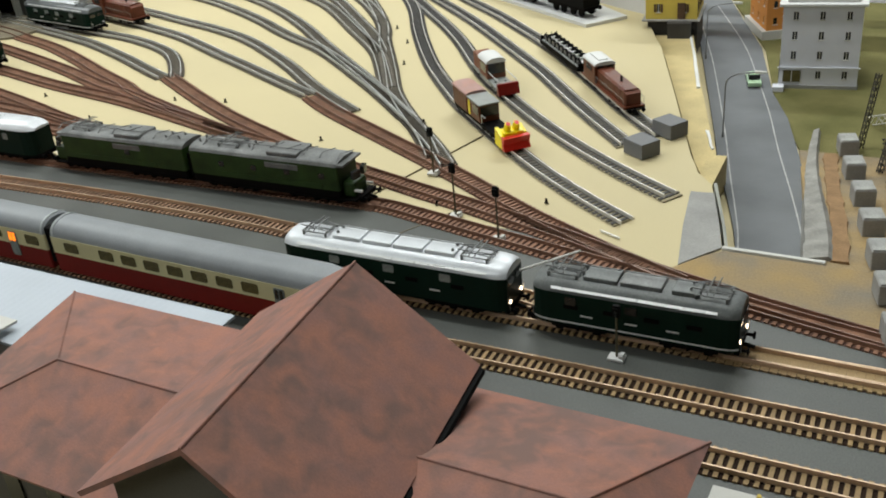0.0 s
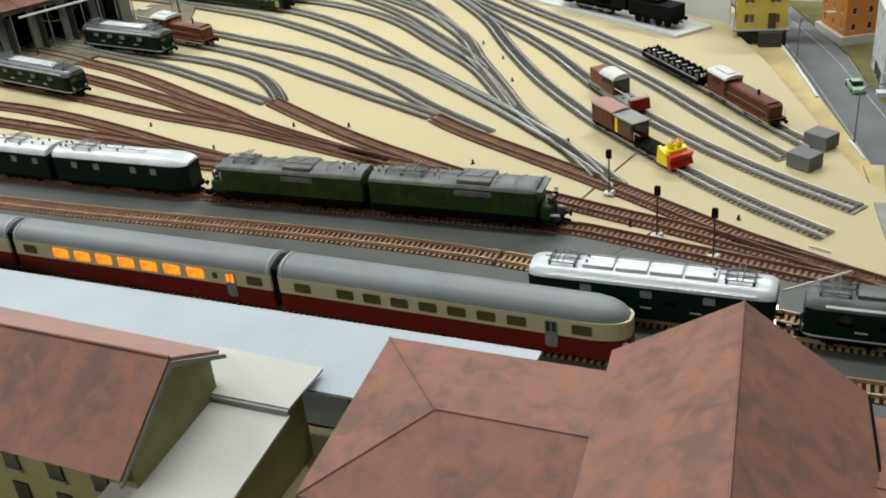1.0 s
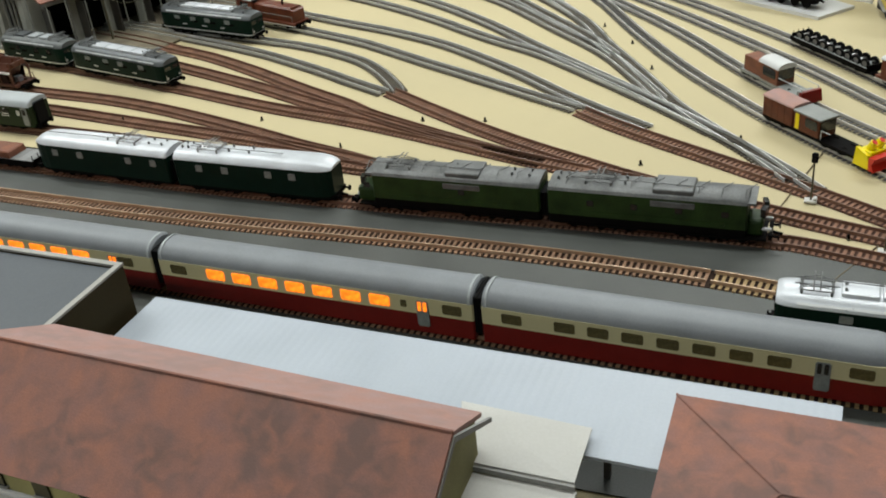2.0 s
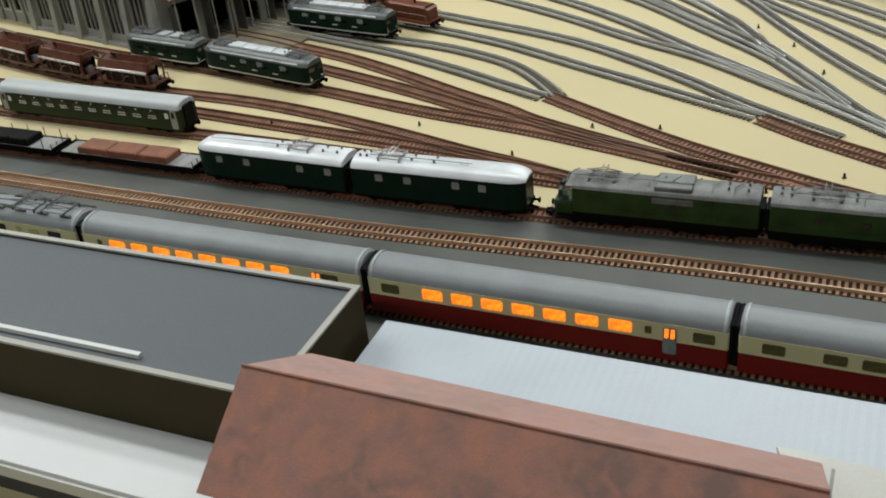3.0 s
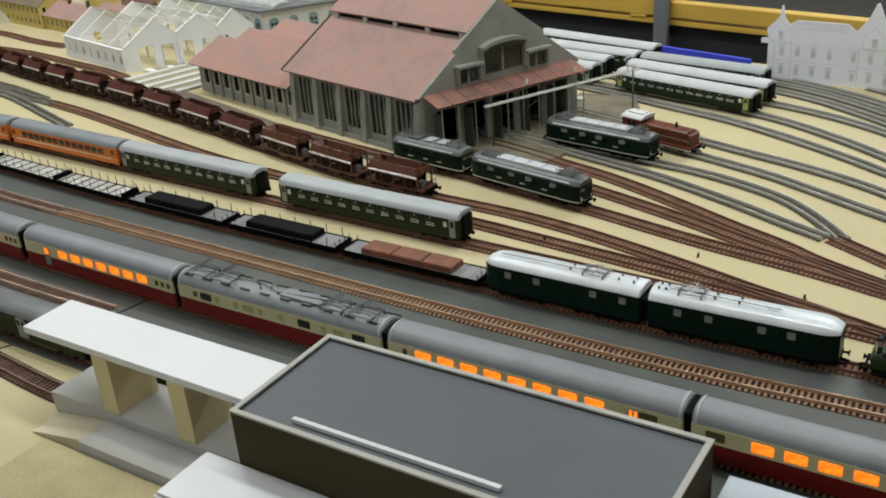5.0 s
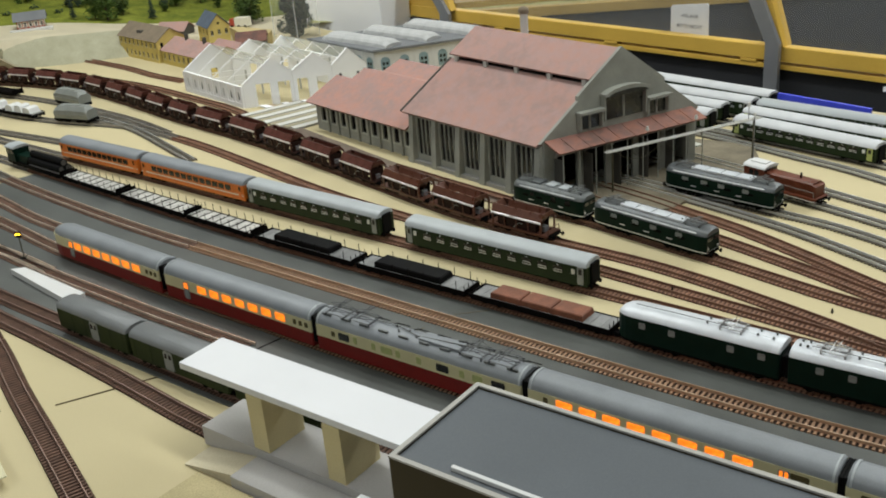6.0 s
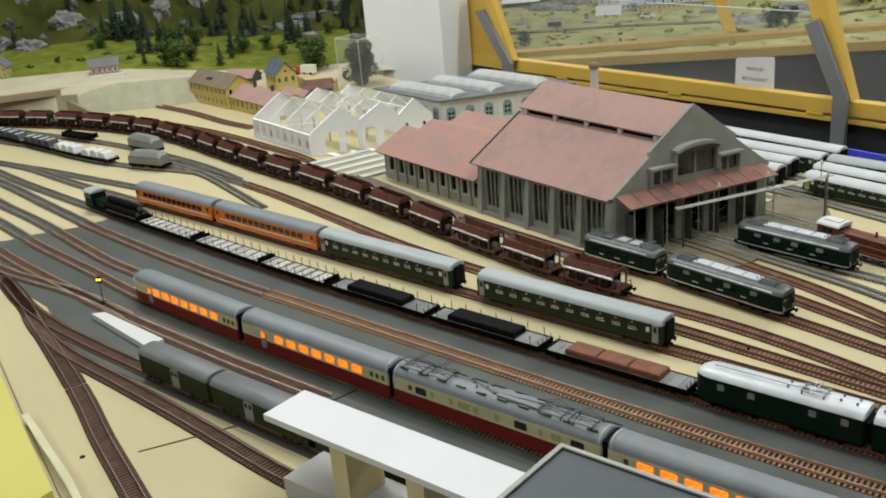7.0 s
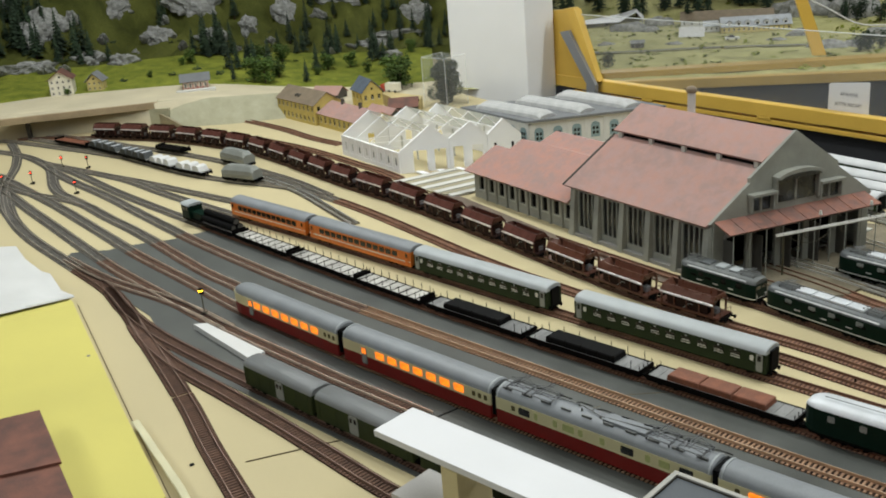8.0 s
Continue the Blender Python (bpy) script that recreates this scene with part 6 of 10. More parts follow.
part("cab_roof", roof(B(), [(-L / 2 + 0.034, 1, 1), (-L / 2 + 0.068, 1, 1)], 0.0163, 0.0380, 0.0075), M["white"], t, "white domed roof", True)
for sd in (-1, 1):
    pane(t, -L / 2 + 0.052, sd, 0.0150, 0.0290, 0.0220, 0.0130, "glass")
    part("rail_post", rods(B(), [(L / 2 - 0.002, sd * 0.014, 0.014), (L / 2 - 0.002, sd * 0.014, 0.027), (-L / 2 + 0.068, sd * 0.014, 0.027)], 0.0006), M["stripe"], t)
part("front_window", box(B(), -L / 2 + 0.0658, -0.0130, 0.0220, -L / 2 + 0.0668, 0.0130, 0.0370), M["glass"], t)
part("blade", prism(B(), [(L / 2 - 0.002, 0.0075), (L / 2 + 0.004, 0.0075), (L / 2 + 0.001, 0.0230), (L / 2 - 0.003, 0.0230)], "y", -0.0165, 0.0165), M["tee_red"], t, "dark red blower front")
part("machinery", box(B(), L / 2 - 0.012, -0.0125, 0.0145, L / 2 - 0.003, 0.0125, 0.0210, 0.002), M["grey_wag"], t)
bogie(t, -L / 2 + 0.016, 0.02)
bogie(t, L / 2 - 0.018, 0.02)

# wagon loaded with wheelsets
mm, L = between("siding_4", -0.403, -0.310)
mm = mm @ NARROW
fw = flat_wagon("siding_4", -0.403, -0.310, "grey low sided wagon for wheelsets", None, 0, "grey_wag", "works wagons")
fw.matrix_basis = mm
for k in range(9):
    x = -L / 2 + 0.014 + (L - 0.028) * k / 8
    ws = thing("spare_wheelset", "black and silver spare wheelset on a wagon", "wheelset", "spare wheelsets", m=mm @ Matrix.Translation((x, 0, 0.0205)))
    for s in (-1, 1):
        part("wheel", rod(B(), (0, s * 0.0075, 0), (0, s * 0.0100, 0), 0.0066, n=14), M["black"], ws)
        part("hub", rod(B(), (0, s * 0.0100, 0), (0, s * 0.0104, 0), 0.0038, n=12), M["steel"], ws)
    part("axle", rod(B(), (0, -0.0075, 0), (0, 0.0075, 0), 0.0013, n=8), M["steel"], ws)

# the steam engine on its white display plate
slab("display_plate", [(-0.66, 1.53), (-0.384, 1.355), (-0.343, 1.404), (-0.49, 1.53), (-0.60, 1.59)], 0.0, 0.0045, M["white"], "", "white display plate under the steam engine", "plate")
ma, mb = Vector((-0.589, 1.503, 0.0045)), Vector((-0.379, 1.382, 0.0045))
me = Matrix.Translation((ma + mb) / 2) @ Matrix.Rotation(math.atan2((mb - ma).y, (mb - ma).x), 4, "Z")
t = thing("steam_locomotive", "black steam locomotive with tender on display", "locomotive", m=me)
part("running_plate", box(B(), -0.118, -0.014, 0.0155, 0.03, 0.014, 0.0172), M["black"], t)
part("boiler", rod(B(), (-0.11, 0, 0.0280), (-0.002, 0, 0.0280), 0.0105, n=20), M["black"], t, "", True)
part("cab", box(B(), -0.002, -0.0150, 0.0170, 0.026, 0.0150, 0.0430, 0.0008), M["black"], t)
part("cab_roof", roof(B(), [(-0.005, 1, 1), (0.029, 1, 1)], 0.0162, 0.0425, 0.0045), M["black"], t, "", True)
part("chimney", rod(B(), (-0.098, 0, 0.037), (-0.098, 0, 0.0465), 0.0032, 0.0040, 12), M["black"], t)
for x in (-0.07, -0.045):
    part("dome", rod(B(), (x, 0, 0.037), (x, 0, 0.0435), 0.0048, 0.0035, 12), M["black"], t)
part("cylinder_block", box(B(), -0.103, -0.0160, 0.009, -0.085, 0.0160, 0.0165, 0.001), M["chassis"], t)
for k in range(4):
    for sd in (-1, 1):
        part("driving_wheel", rod(B(), (-0.072 + 0.021 * k, sd * 0.0072, 0.0118), (-0.072 + 0.021 * k, sd * 0.0098, 0.0118), 0.0092, n=18), M["chassis"], t)
for sd in (-1, 1):
    part("side_rod", box(B(), -0.075, sd * 0.0112 - 0.0006, 0.0075, -0.006, sd * 0.0112 + 0.0006, 0.0092), M["steel"], t)
part("tender_body", box(B(), 0.032, -0.0150, 0.0150, 0.112, 0.0150, 0.0330, 0.001), M["black"], t)
part("coal", box(B(), 0.036, -0.0115, 0.033, 0.085, 0.0115, 0.0385, 0.004), M["chassis"], t)
part("tender_frame", box(B(), 0.032, -0.0140, 0.0110, 0.114, 0.0140, 0.0150), M["chassis"], t)
for x in (0.045, 0.062, 0.083, 0.10):
    for sd in (-1, 1):
        part("tender_wheel", rod(B(), (x, sd * 0.0072, 0.0070), (x, sd * 0.0098, 0.0070), 0.0060, n=14), M["chassis"], t)
buffers(t, 0.224, 0.0130, (1,))


# ---- buildings in front ----
def roof_plane(name, pts, thick, material, t, label=""):
    """A roof board from its upper corners, with its thickness below."""
    bm = B()
    P = [Vector(p) for p in pts]
    n = (P[1] - P[0]).cross(P[2] - P[0]).normalized()
    if n.z < 0:
        n = -n
    hi = [bm.verts.new(p) for p in P]
    lo = [bm.verts.new(p - n * thick) for p in P]
    bm.faces.new(hi)
    bm.faces.new(lo[::-1])
    k = len(P)
    for i in range(k):
        bm.faces.new((hi[i], lo[i], lo[(i + 1) % k], hi[(i + 1) % k]))
    return part(name, bm, material, t, label)


UPZ = Vector((0, 0, 1))
# station building: a tall cross wing between two hipped wings
t = thing("station_building", "station model with weathered red roofs and dark grey walls", "building")
RF, RN = Vector((-0.187, 0.486, 0.140)), Vector((-0.173, 0.330, 0.140))
LF, LN_ = Vector((-0.262, 0.488, 0.092)), Vector((-0.248, 0.330, 0.092))
EF, EN = Vector((-0.119, 0.488, 0.089)), Vector((-0.101, 0.330, 0.089))
bm = B()
loft(bm, [[Vector((-0.237, 0.342, 0)), Vector((-0.113, 0.342, 0)), Vector((-0.113, 0.342, 0.088)), Vector((-0.174, 0.342, 0.134)), Vector((-0.237, 0.342, 0.092))],
          [Vector((-0.250, 0.478, 0)), Vector((-0.128, 0.478, 0)), Vector((-0.128, 0.478, 0.088)), Vector((-0.186, 0.478, 0.133)), Vector((-0.250, 0.478, 0.092))]])
part("cross_wing", bm, M["wall_dark"], t)
roof_plane("roof_slope", [RN, RF, EF, EN], 0.003, M["roof_red"], t)
roof_plane("roof_slope", [RN, RF, LF, LN_], 0.003, M["roof_red"], t)
part("gutter", rods(B(), [EN - UPZ * 0.004, EF - UPZ * 0.004], 0.0026, 8), M["black"], t, "dark gutter")
part("ridge_cap", rods(B(), [RN, RF], 0.0008), M["roof_red"], t)
# the two wings: side, eave x, hip x, joint x, eave y near and far, eave z near and far, ridge z
WYR = 0.410
for s, ex, rx, jx, WY0, WY1, WZN, WZF, WZR in ((-1, -0.408, -0.346, -0.245, 0.347, 0.480, 0.064, 0.082, 0.0895),
                                               (1, 0.001, -0.034, -0.112, 0.330, 0.490, 0.072, 0.072, 0.091)):
    wall = [(ex + 0.012 * -s, WY0 + 0.012), (jx, WY0 + 0.012), (jx, WY1 - 0.012), (ex + 0.012 * -s, WY1 - 0.012)]
    part("wing_wall", prism(B(), wall, "z", 0.0, WZN), M["wall_dark"], t)
    roof_plane("wing_slope", [(rx, WYR, WZR), (jx + 0.03 * -s, WYR, WZR), (jx + 0.03 * -s, WY0, WZN), (ex, WY0, WZN)], 0.003, M["roof_red"], t)
    roof_plane("wing_slope", [(rx, WYR, WZR), (jx + 0.03 * -s, WYR, WZR), (jx + 0.03 * -s, WY1, WZF), (ex, WY1, WZF)], 0.003, M["roof_red"], t)
    roof_plane("hip", [(rx, WYR, WZR), (ex, WY1, WZF), (ex, WY0, WZN)], 0.003, M["roof_red"], t)
    part("ridge_cap", rod(B(), (rx, WYR, WZR), (jx + 0.02 * -s, WYR, WZR), 0.0008), M["roof_red"], t)
    for yy, zz in ((WY0, WZN), (WY1, WZF)):
        part("hip_cap", rod(B(), (rx, WYR, WZR), (ex, yy, zz), 0.0008), M["roof_red"], t)
    for k in range(4):
        x = ex + (jx - ex) * (0.2 + 0.2 * k)
        part("window", box(B(), x - 0.006, WY0 + 0.0105, 0.030, x + 0.006, WY0 + 0.0125, 0.052), M["glass"], t)
for x in (-0.195, -0.158):
    part("gable_window", box(B(), x - 0.007, 0.3405, 0.062, x + 0.007, 0.3419, 0.086), M["glass"], t)

# long goods building
t = thing("goods_building", "long olive walled building with weathered red roof", "building", m=Matrix.Translation((-0.822, 0.384, 0)) @ Matrix.Rotation(radians(-1.0), 4, "Z") @ Matrix.Translation((0.822, -0.384, 0)))
GX0, GX1 = -0.822, -0.501
part("shell", prism(B(), [(0.338, 0), (0.424, 0), (0.424, 0.092), (0.384, 0.114), (0.338, 0.080)], "x", GX0 + 0.014, GX1 - 0.006), M["wall_olive"], t)
# one roof in two colours: red near slope, paler pink far slope
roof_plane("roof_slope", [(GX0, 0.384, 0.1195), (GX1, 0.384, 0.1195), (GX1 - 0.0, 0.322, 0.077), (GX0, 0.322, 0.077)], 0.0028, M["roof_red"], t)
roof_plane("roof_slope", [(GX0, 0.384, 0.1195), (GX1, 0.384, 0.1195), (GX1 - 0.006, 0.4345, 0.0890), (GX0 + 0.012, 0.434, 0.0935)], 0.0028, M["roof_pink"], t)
part("ridge_cap", rod(B(), (GX0, 0.384, 0.1197), (GX1, 0.384, 0.1197), 0.0010), M["roof_red"], t)
part("barge_board", prism(B(), [(0.322, 0.074), (0.384, 0.1165), (0.432, 0.0890), (0.432, 0.0860), (0.384, 0.1125), (0.322, 0.071)], "x", GX1 - 0.001, GX1 + 0.0008), M["concrete"], t)
for k in range(8):
    x = GX0 + 0.035 + 0.036 * k
    for s in (0, 1):
        part("window", box(B(), x - 0.006, 0.3365, 0.018 + 0.028 * s, x + 0.006, 0.3385, 0.034 + 0.028 * s), M["glass"], t)
        part("window_sill", box(B(), x - 0.0075, 0.3355, 0.0168 + 0.028 * s, x + 0.0075, 0.3385, 0.0180 + 0.028 * s), M["concrete"], t)

# low link building with two pale roof boards
t = thing("link_building", "low link building with pale grey board roofs", "building")
part("shell", box(B(), -0.512, 0.27, 0.0, -0.460, 0.444, 0.054), M["wall_olive"], t)
roof_plane("upper_roof", [(-0.530, 0.456, 0.070), (-0.453, 0.464, 0.0600), (-0.450, 0.414, 0.065), (-0.512, 0.412, 0.067)], 0.002, M["offwhite"], t)
roof_plane("lower_roof", [(-0.528, 0.409, 0.062), (-0.448, 0.411, 0.062), (-0.446, 0.25, 0.048), (-0.528, 0.25, 0.048)], 0.002, M["offwhite"], t)
part("ridge_line", box(B(), -0.512, 0.4100, 0.0622, -0.449, 0.4118, 0.0655), M["concrete"], t)

# corrugated platform roof
t = thing("platform_roof", "long white corrugated sheet roof over the platform", "platform roof")
bm = B()
n = 150
xs = [-0.806 + 0.486 * i / n for i in range(n + 1)]
for y0, y1, z0, z1 in ((0.447, 0.527, 0.054, 0.054),):
    up = [[bm.verts.new((x, y, z + (0.00009 if i % 2 else -0.00009))) for i, x in enumerate(xs)] for y, z in ((y0, z0), (y1, z1))]
    dn = [[bm.verts.new((x, y, z - 0.0022)) for x in xs] for y, z in ((y0, z0), (y1, z1))]
    for i in range(n):
        bm.faces.new((up[0][i], up[0][i + 1], up[1][i + 1], up[1][i]))
        bm.faces.new((dn[0][i], dn[1][i], dn[1][i + 1], dn[0][i + 1]))
        for k in (0, 1):
            bm.faces.new((up[k][i], up[k][i + 1], dn[k][i + 1], dn[k][i]))
    for i in (0, n):
        bm.faces.new((up[0][i], up[1][i], dn[1][i], dn[0][i]))
part("sheet", bm, M["sheet"], t)
for k in range(6):
    x = -0.77 + 0.08 * k
    part("post", box(B(), x - 0.002, 0.485, 0.0, x + 0.002, 0.489, 0.0518), M["wall_dark"], t)

# flat roofed signal box with a deep dark fascia
t = thing("flat_roofed_building", "flat roofed building with dark brown fascia and grey roof", "building")
KX0, KX1, KY0, KY1, KZ = -1.145, -0.814, 0.390, 0.512, 0.0915
part("shell", box(B(), KX0 + 0.004, KY0 + 0.004, 0, KX1 - 0.004, KY1 - 0.004, 0.05), M["wall_dark"], t)
for nm, b in (("fascia", (KX0, KY0, 0.034, KX1, KY0 + 0.003, KZ - 0.001)), ("fascia", (KX0, KY1 - 0.003, 0.034, KX1, KY1, KZ - 0.001)), ("fascia", (KX0, KY0 + 0.003, 0.034, KX0 + 0.003, KY1 - 0.003, KZ - 0.001)), ("fascia", (KX1 - 0.003, KY0 + 0.003, 0.034, KX1, KY1 - 0.003, KZ - 0.001))):
    part(nm, box(B(), *b), M["kiosk_wall"], t)
w = 0.0040
for b in ((KX0 - 0.0005, KY0 - 0.0005, KX1 + 0.0005, KY0 + w), (KX0 - 0.0005, KY1 - w, KX1 + 0.0005, KY1 + 0.0005), (KX0 - 0.0005, KY0 + w, KX0 + w, KY1 - w), (KX1 - w, KY0 + w, KX1 + 0.0005, KY1 - w)):
    part("roof_rim", box(B(), b[0], b[1], KZ - 0.001, b[2], b[3], KZ + 0.0008), M["kiosk_rim"], t)
part("roof_board", box(B(), KX0 + 0.0045, KY0 + 0.0045, KZ - 0.007, KX1 - 0.0045, KY1 - 0.0045, KZ - 0.0022), M["kiosk_roof"], t, "matt grey roof board")
st = tagged(part("white_strip", box(B(), -1.094, 0.4015, KZ - 0.0021, -0.919, 0.4055, KZ + 0.0016, 0.0006), M["white"]), "narrow white plastic strip lying on the grey roof", "strip")

# the low white roof in front of it
t = thing("low_platform_roof", "low white card roof on a long base", "platform roof")
part("roof_board", box(B(), -1.180, 0.335, 0.036, -0.70, 0.3895, 0.0425, 0.0005), M["white_bright"], t)
part("edge_strip", box(B(), -1.182, 0.3325, 0.030, -0.70, 0.3350, 0.0395), M["offwhite"], t)
part("base_wall", box(B(), -1.165, 0.345, 0.0, -0.72, 0.387, 0.036), M["wall_dark"], t)

# open platform canopy on two plate pillars
t = thing("platform_canopy", "white flat canopy on two cream plate pillars", "platform canopy")
part("canopy_board", box(B(), -1.421, 0.411, 0.0795, -1.1455, 0.466, 0.0865, 0.0006), M["white_bright"], t)
for x in (-1.330, -1.237):
    part("pillar", prism(B(), [(x, 0.4100), (x + 0.020, 0.4100), (x + 0.020, 0.456), (x, 0.456)], "z", 0.0222, 0.0795), M["cream_pillar"], t)
# cracked front boards, darker than the base to paint in the shading there
tagged(part("shabby_board", prism(B(), [(-1.38, 0.10), (-1.19, 0.10), (-1.178, 0.22), (-1.186, 0.372), (-1.37, 0.372)], "z", 0.0012, 0.0042), M["board_shaded"]), "olive tan board before the platform, shade painted into its colour", "board", "", "structure")
tagged(part("shabby_board", prism(B(), [(-1.184, 0.10), (-0.72, 0.10), (-0.72, 0.330), (-1.170, 0.330), (-1.180, 0.372), (-1.183, 0.372), (-1.173, 0.22)], "z", 0.0012, 0.0040), M["board_shaded"]), "olive tan board beside a dark crack, shade painted into its colour", "board", "", "structure")
t = thing("platform_slab", "pale grey platform slab with a ramp at its end", "platform")
part("slab", box(B(), -1.403, 0.409, 0.001, -1.147, 0.464, 0.022, 0.0005), M["platform_grey"], t)
part("front_step", box(B(), -1.327, 0.374, 0.001, -1.147, 0.4088, 0.014, 0.0005), M["platform_grey"], t)
part("ramp", prism(B(), [(-1.395, 0.0012), (-1.3272, 0.0138), (-1.3272, 0.0012)], "y", 0.376, 0.4086), M["plateau"], t, "pale plaster ramp")

# ---- engine shed ----
MS = Matrix.Translation((-1.433, 1.100, 0)) @ Matrix.Rotation(radians(-13.5), 4, "Z")
t = thing("engine_shed", "large grey engine shed with pink roof and open gate front", "building", m=MS)
SL, SW, SE, SR = 0.318, 0.318, 0.090, 0.204


def wall_openings(bm, axis, at, thick, a0, a1, z0, z1, holes):
    """A wall along x (axis 'x', at y) or y (axis 'y', at x) with rectangular holes (a, b, zlo, zhi), from left to right."""
    def put(p, q, lo, hi):
        if q - p > 1e-5 and hi - lo > 1e-5:
            if axis == "x":
                box(bm, p, at, lo, q, at + thick, hi)
            else:
                box(bm, at, p, lo, at + thick, q, hi)
    at_a = a0
    for a, b, lo, hi in holes:
        put(at_a, a, z0, z1)
        put(a, b, z0, lo)
        put(a, b, hi, z1)
        at_a = b
    put(at_a, a1, z0, z1)
    return bm


nb = 5
bay = (SL - 0.02) / nb
holes = []
for k in range(nb):
    a = -SL + 0.012 + bay * k
    holes.append((a + 0.0085, a + bay - 0.0085, 0.016, 0.079))
part("side_wall", wall_openings(B(), "x", 0.0, 0.004, -SL, 0.0, 0.0, SE, holes), M["wall_grey"], t)
for a, b, lo, hi in holes:
    part("side_window", box(B(), a, 0.0030, lo, b, 0.0036, hi), M["glass"], t)
    for j in (0.25, 0.5, 0.75):
        x = a + (b - a) * j
        part("mullion", box(B(), x - 0.0009, 0.0008, lo, x + 0.0009, 0.0030, hi), M["wall_grey"], t)
for k in range(nb + 1):
    x = -SL + 0.012 + bay * k
    part("buttress", prism(B(), [(0.0, 0.0), (0.0, 0.086), (-0.005, 0.082), (-0.012, 0.0)], "x", x - 0.0055, x + 0.0055), M["wall_grey"], t)
part("plinth", box(B(), -SL, -0.009, 0.0, 0.0, 0.0, 0.006), M["concrete"], t)
part("back_wall", box(B(), -SL, 0.004, 0.0, -SL + 0.004, SW, SE), M["wall_grey"], t)
part("far_wall", box(B(), -SL + 0.004, SW - 0.004, 0.0, 0.0, SW, SE), M["wall_grey"], t)
# gable front with five gates
gate = (SW - 0.03) / 5
gh = [(0.015 + gate * k + 0.006, 0.015 + gate * (k + 1) - 0.006, 0.0, 0.070) for k in range(5)]
edge = 0.004
for a, b, lo, hi in gh + [(SW - 0.004, SW - 0.004, 0, 0)]:
    part("gate_pier", box(B(), -0.005, edge, 0.0, 0.0, a, SE), M["wall_grey"], t)
    if b > a:
        part("gate_head", box(B(), -0.005, a, hi, 0.0, b, SE), M["wall_grey"], t)
    edge = b
# added black panel stands in for the unlit interior behind the gates
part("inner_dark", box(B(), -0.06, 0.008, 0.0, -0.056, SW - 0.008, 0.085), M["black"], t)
for a, b, lo, hi in gh:
    for y in (a, b - 0.003):
        part("gate_post", box(B(), 0.0, y, 0.0, 0.0025, y + 0.003, 0.068), M["wall_grey"], t)
    part("gate_leaf", box(B(), 0.0005, a - 0.001, 0.001, 0.018, a + 0.0008, 0.064), M["wall_dark"], t)
    part("gate_lintel", box(B(), 0.0, a, 0.066, 0.003, b, 0.070), M["concrete"], t)
gpts = [(-0.006, SE), (SW + 0.006, SE), (SW - 0.070, 0.142), (SW - 0.070, 0.149), (SW / 2, SR + 0.005), (0.070, 0.149), (0.070, 0.142)]
part("gable", prism(B(), gpts, "x", -0.005, 0.0), M["wall_grey"], t)
for y0, y1, z0, z1, nm in ((0.118, 0.200, 0.104, 0.142, "arch_window"), (0.070, 0.110, 0.098, 0.122, "gable_window"), (0.208, 0.248, 0.098, 0.122, "gable_window")):
    part(nm, box(B(), 0.0, y0, z0, 0.0012, y1, z1), M["glass"], t)
    part("hood_mould", box(B(), 0.0, y0 - 0.005, z1, 0.012, y1 + 0.005, z1 + 0.004), M["wall_grey"], t)
    for yy in (y0 - 0.003, y1):
        part("window_pier", box(B(), 0.0, yy, z0, 0.008, yy + 0.003, z1), M["wall_grey"], t)
    for j in (1,):
        yy = y0 + (y1 - y0) * j / 2
        part("mullion", box(B(), 0.0012, yy - 0.0015, z0, 0.0035, yy + 0.0015, z1), M["wall_grey"], t)
arch = [(0.159 + 0.046 * math.cos(math.pi * i / 10), 0.142 + 0.012 * math.sin(math.pi * i / 10)) for i in range(11)]
part("arch_hood", prism(B(), arch, "x", 0.0, 0.013), M["wall_grey"], t)
part("arch_pane", prism(B(), [(0.159 + (y - 0.159) * 0.88, 0.141 + (z - 0.142) * 0.6) for y, z in arch], "x", 0.0132, 0.0138), M["glass"], t)
# tiled canopy above the gates
for k in range(10):
    y0 = 0.002 + (SW - 0.012) * k / 10
    roof_plane("canopy_panel", [(0.0, y0 + 0.0006, 0.0935), (0.0, y0 + (SW - 0.012) / 10 - 0.0006, 0.0935), (0.030, y0 + (SW - 0.012) / 10 - 0.0006, 0.080), (0.030, y0 + 0.0006, 0.080)], 0.002, M["roof_red"], t)
# roofs: two slopes a side, with the vent gap between
for s in (0, 1):
    def yy(v):
        return v if s == 0 else SW - v
    roof_plane("lower_roof", [(-SL - 0.006, yy(-0.010), SE - 0.003), (-0.0052, yy(-0.010), SE - 0.003), (-0.0052, yy(0.105), 0.160), (-SL - 0.006, yy(0.105), 0.160)], 0.003, M["roof_pink"], t)
    roof_plane("upper_roof", [(-SL - 0.002, yy(0.098), 0.169), (-0.0052, yy(0.098), 0.169), (-0.0052, SW / 2, SR + 0.003), (-SL - 0.002, SW / 2, SR + 0.003)], 0.003, M["roof_pink"], t)
    for k in range(5):
        x = -SL + 0.012 + (SL - 0.03) * k / 4
        part("vent_post", box(B(), x - 0.004, min(yy(0.100), yy(0.104)), 0.155, x + 0.004, max(yy(0.100), yy(0.104)), 0.169), M["offwhite"], t)
part("roof_edge", rods(B(), [(-SL - 0.007, -0.010, SE - 0.003), (-SL - 0.007, 0.105, 0.160)], 0.0022, 6), M["wall_dark"], t)
# added black block fills the vent gap in place of its shade
part("vent_core", box(B(), -SL, 0.108, 0.13, -0.006, SW - 0.108, 0.172), M["black"], t)
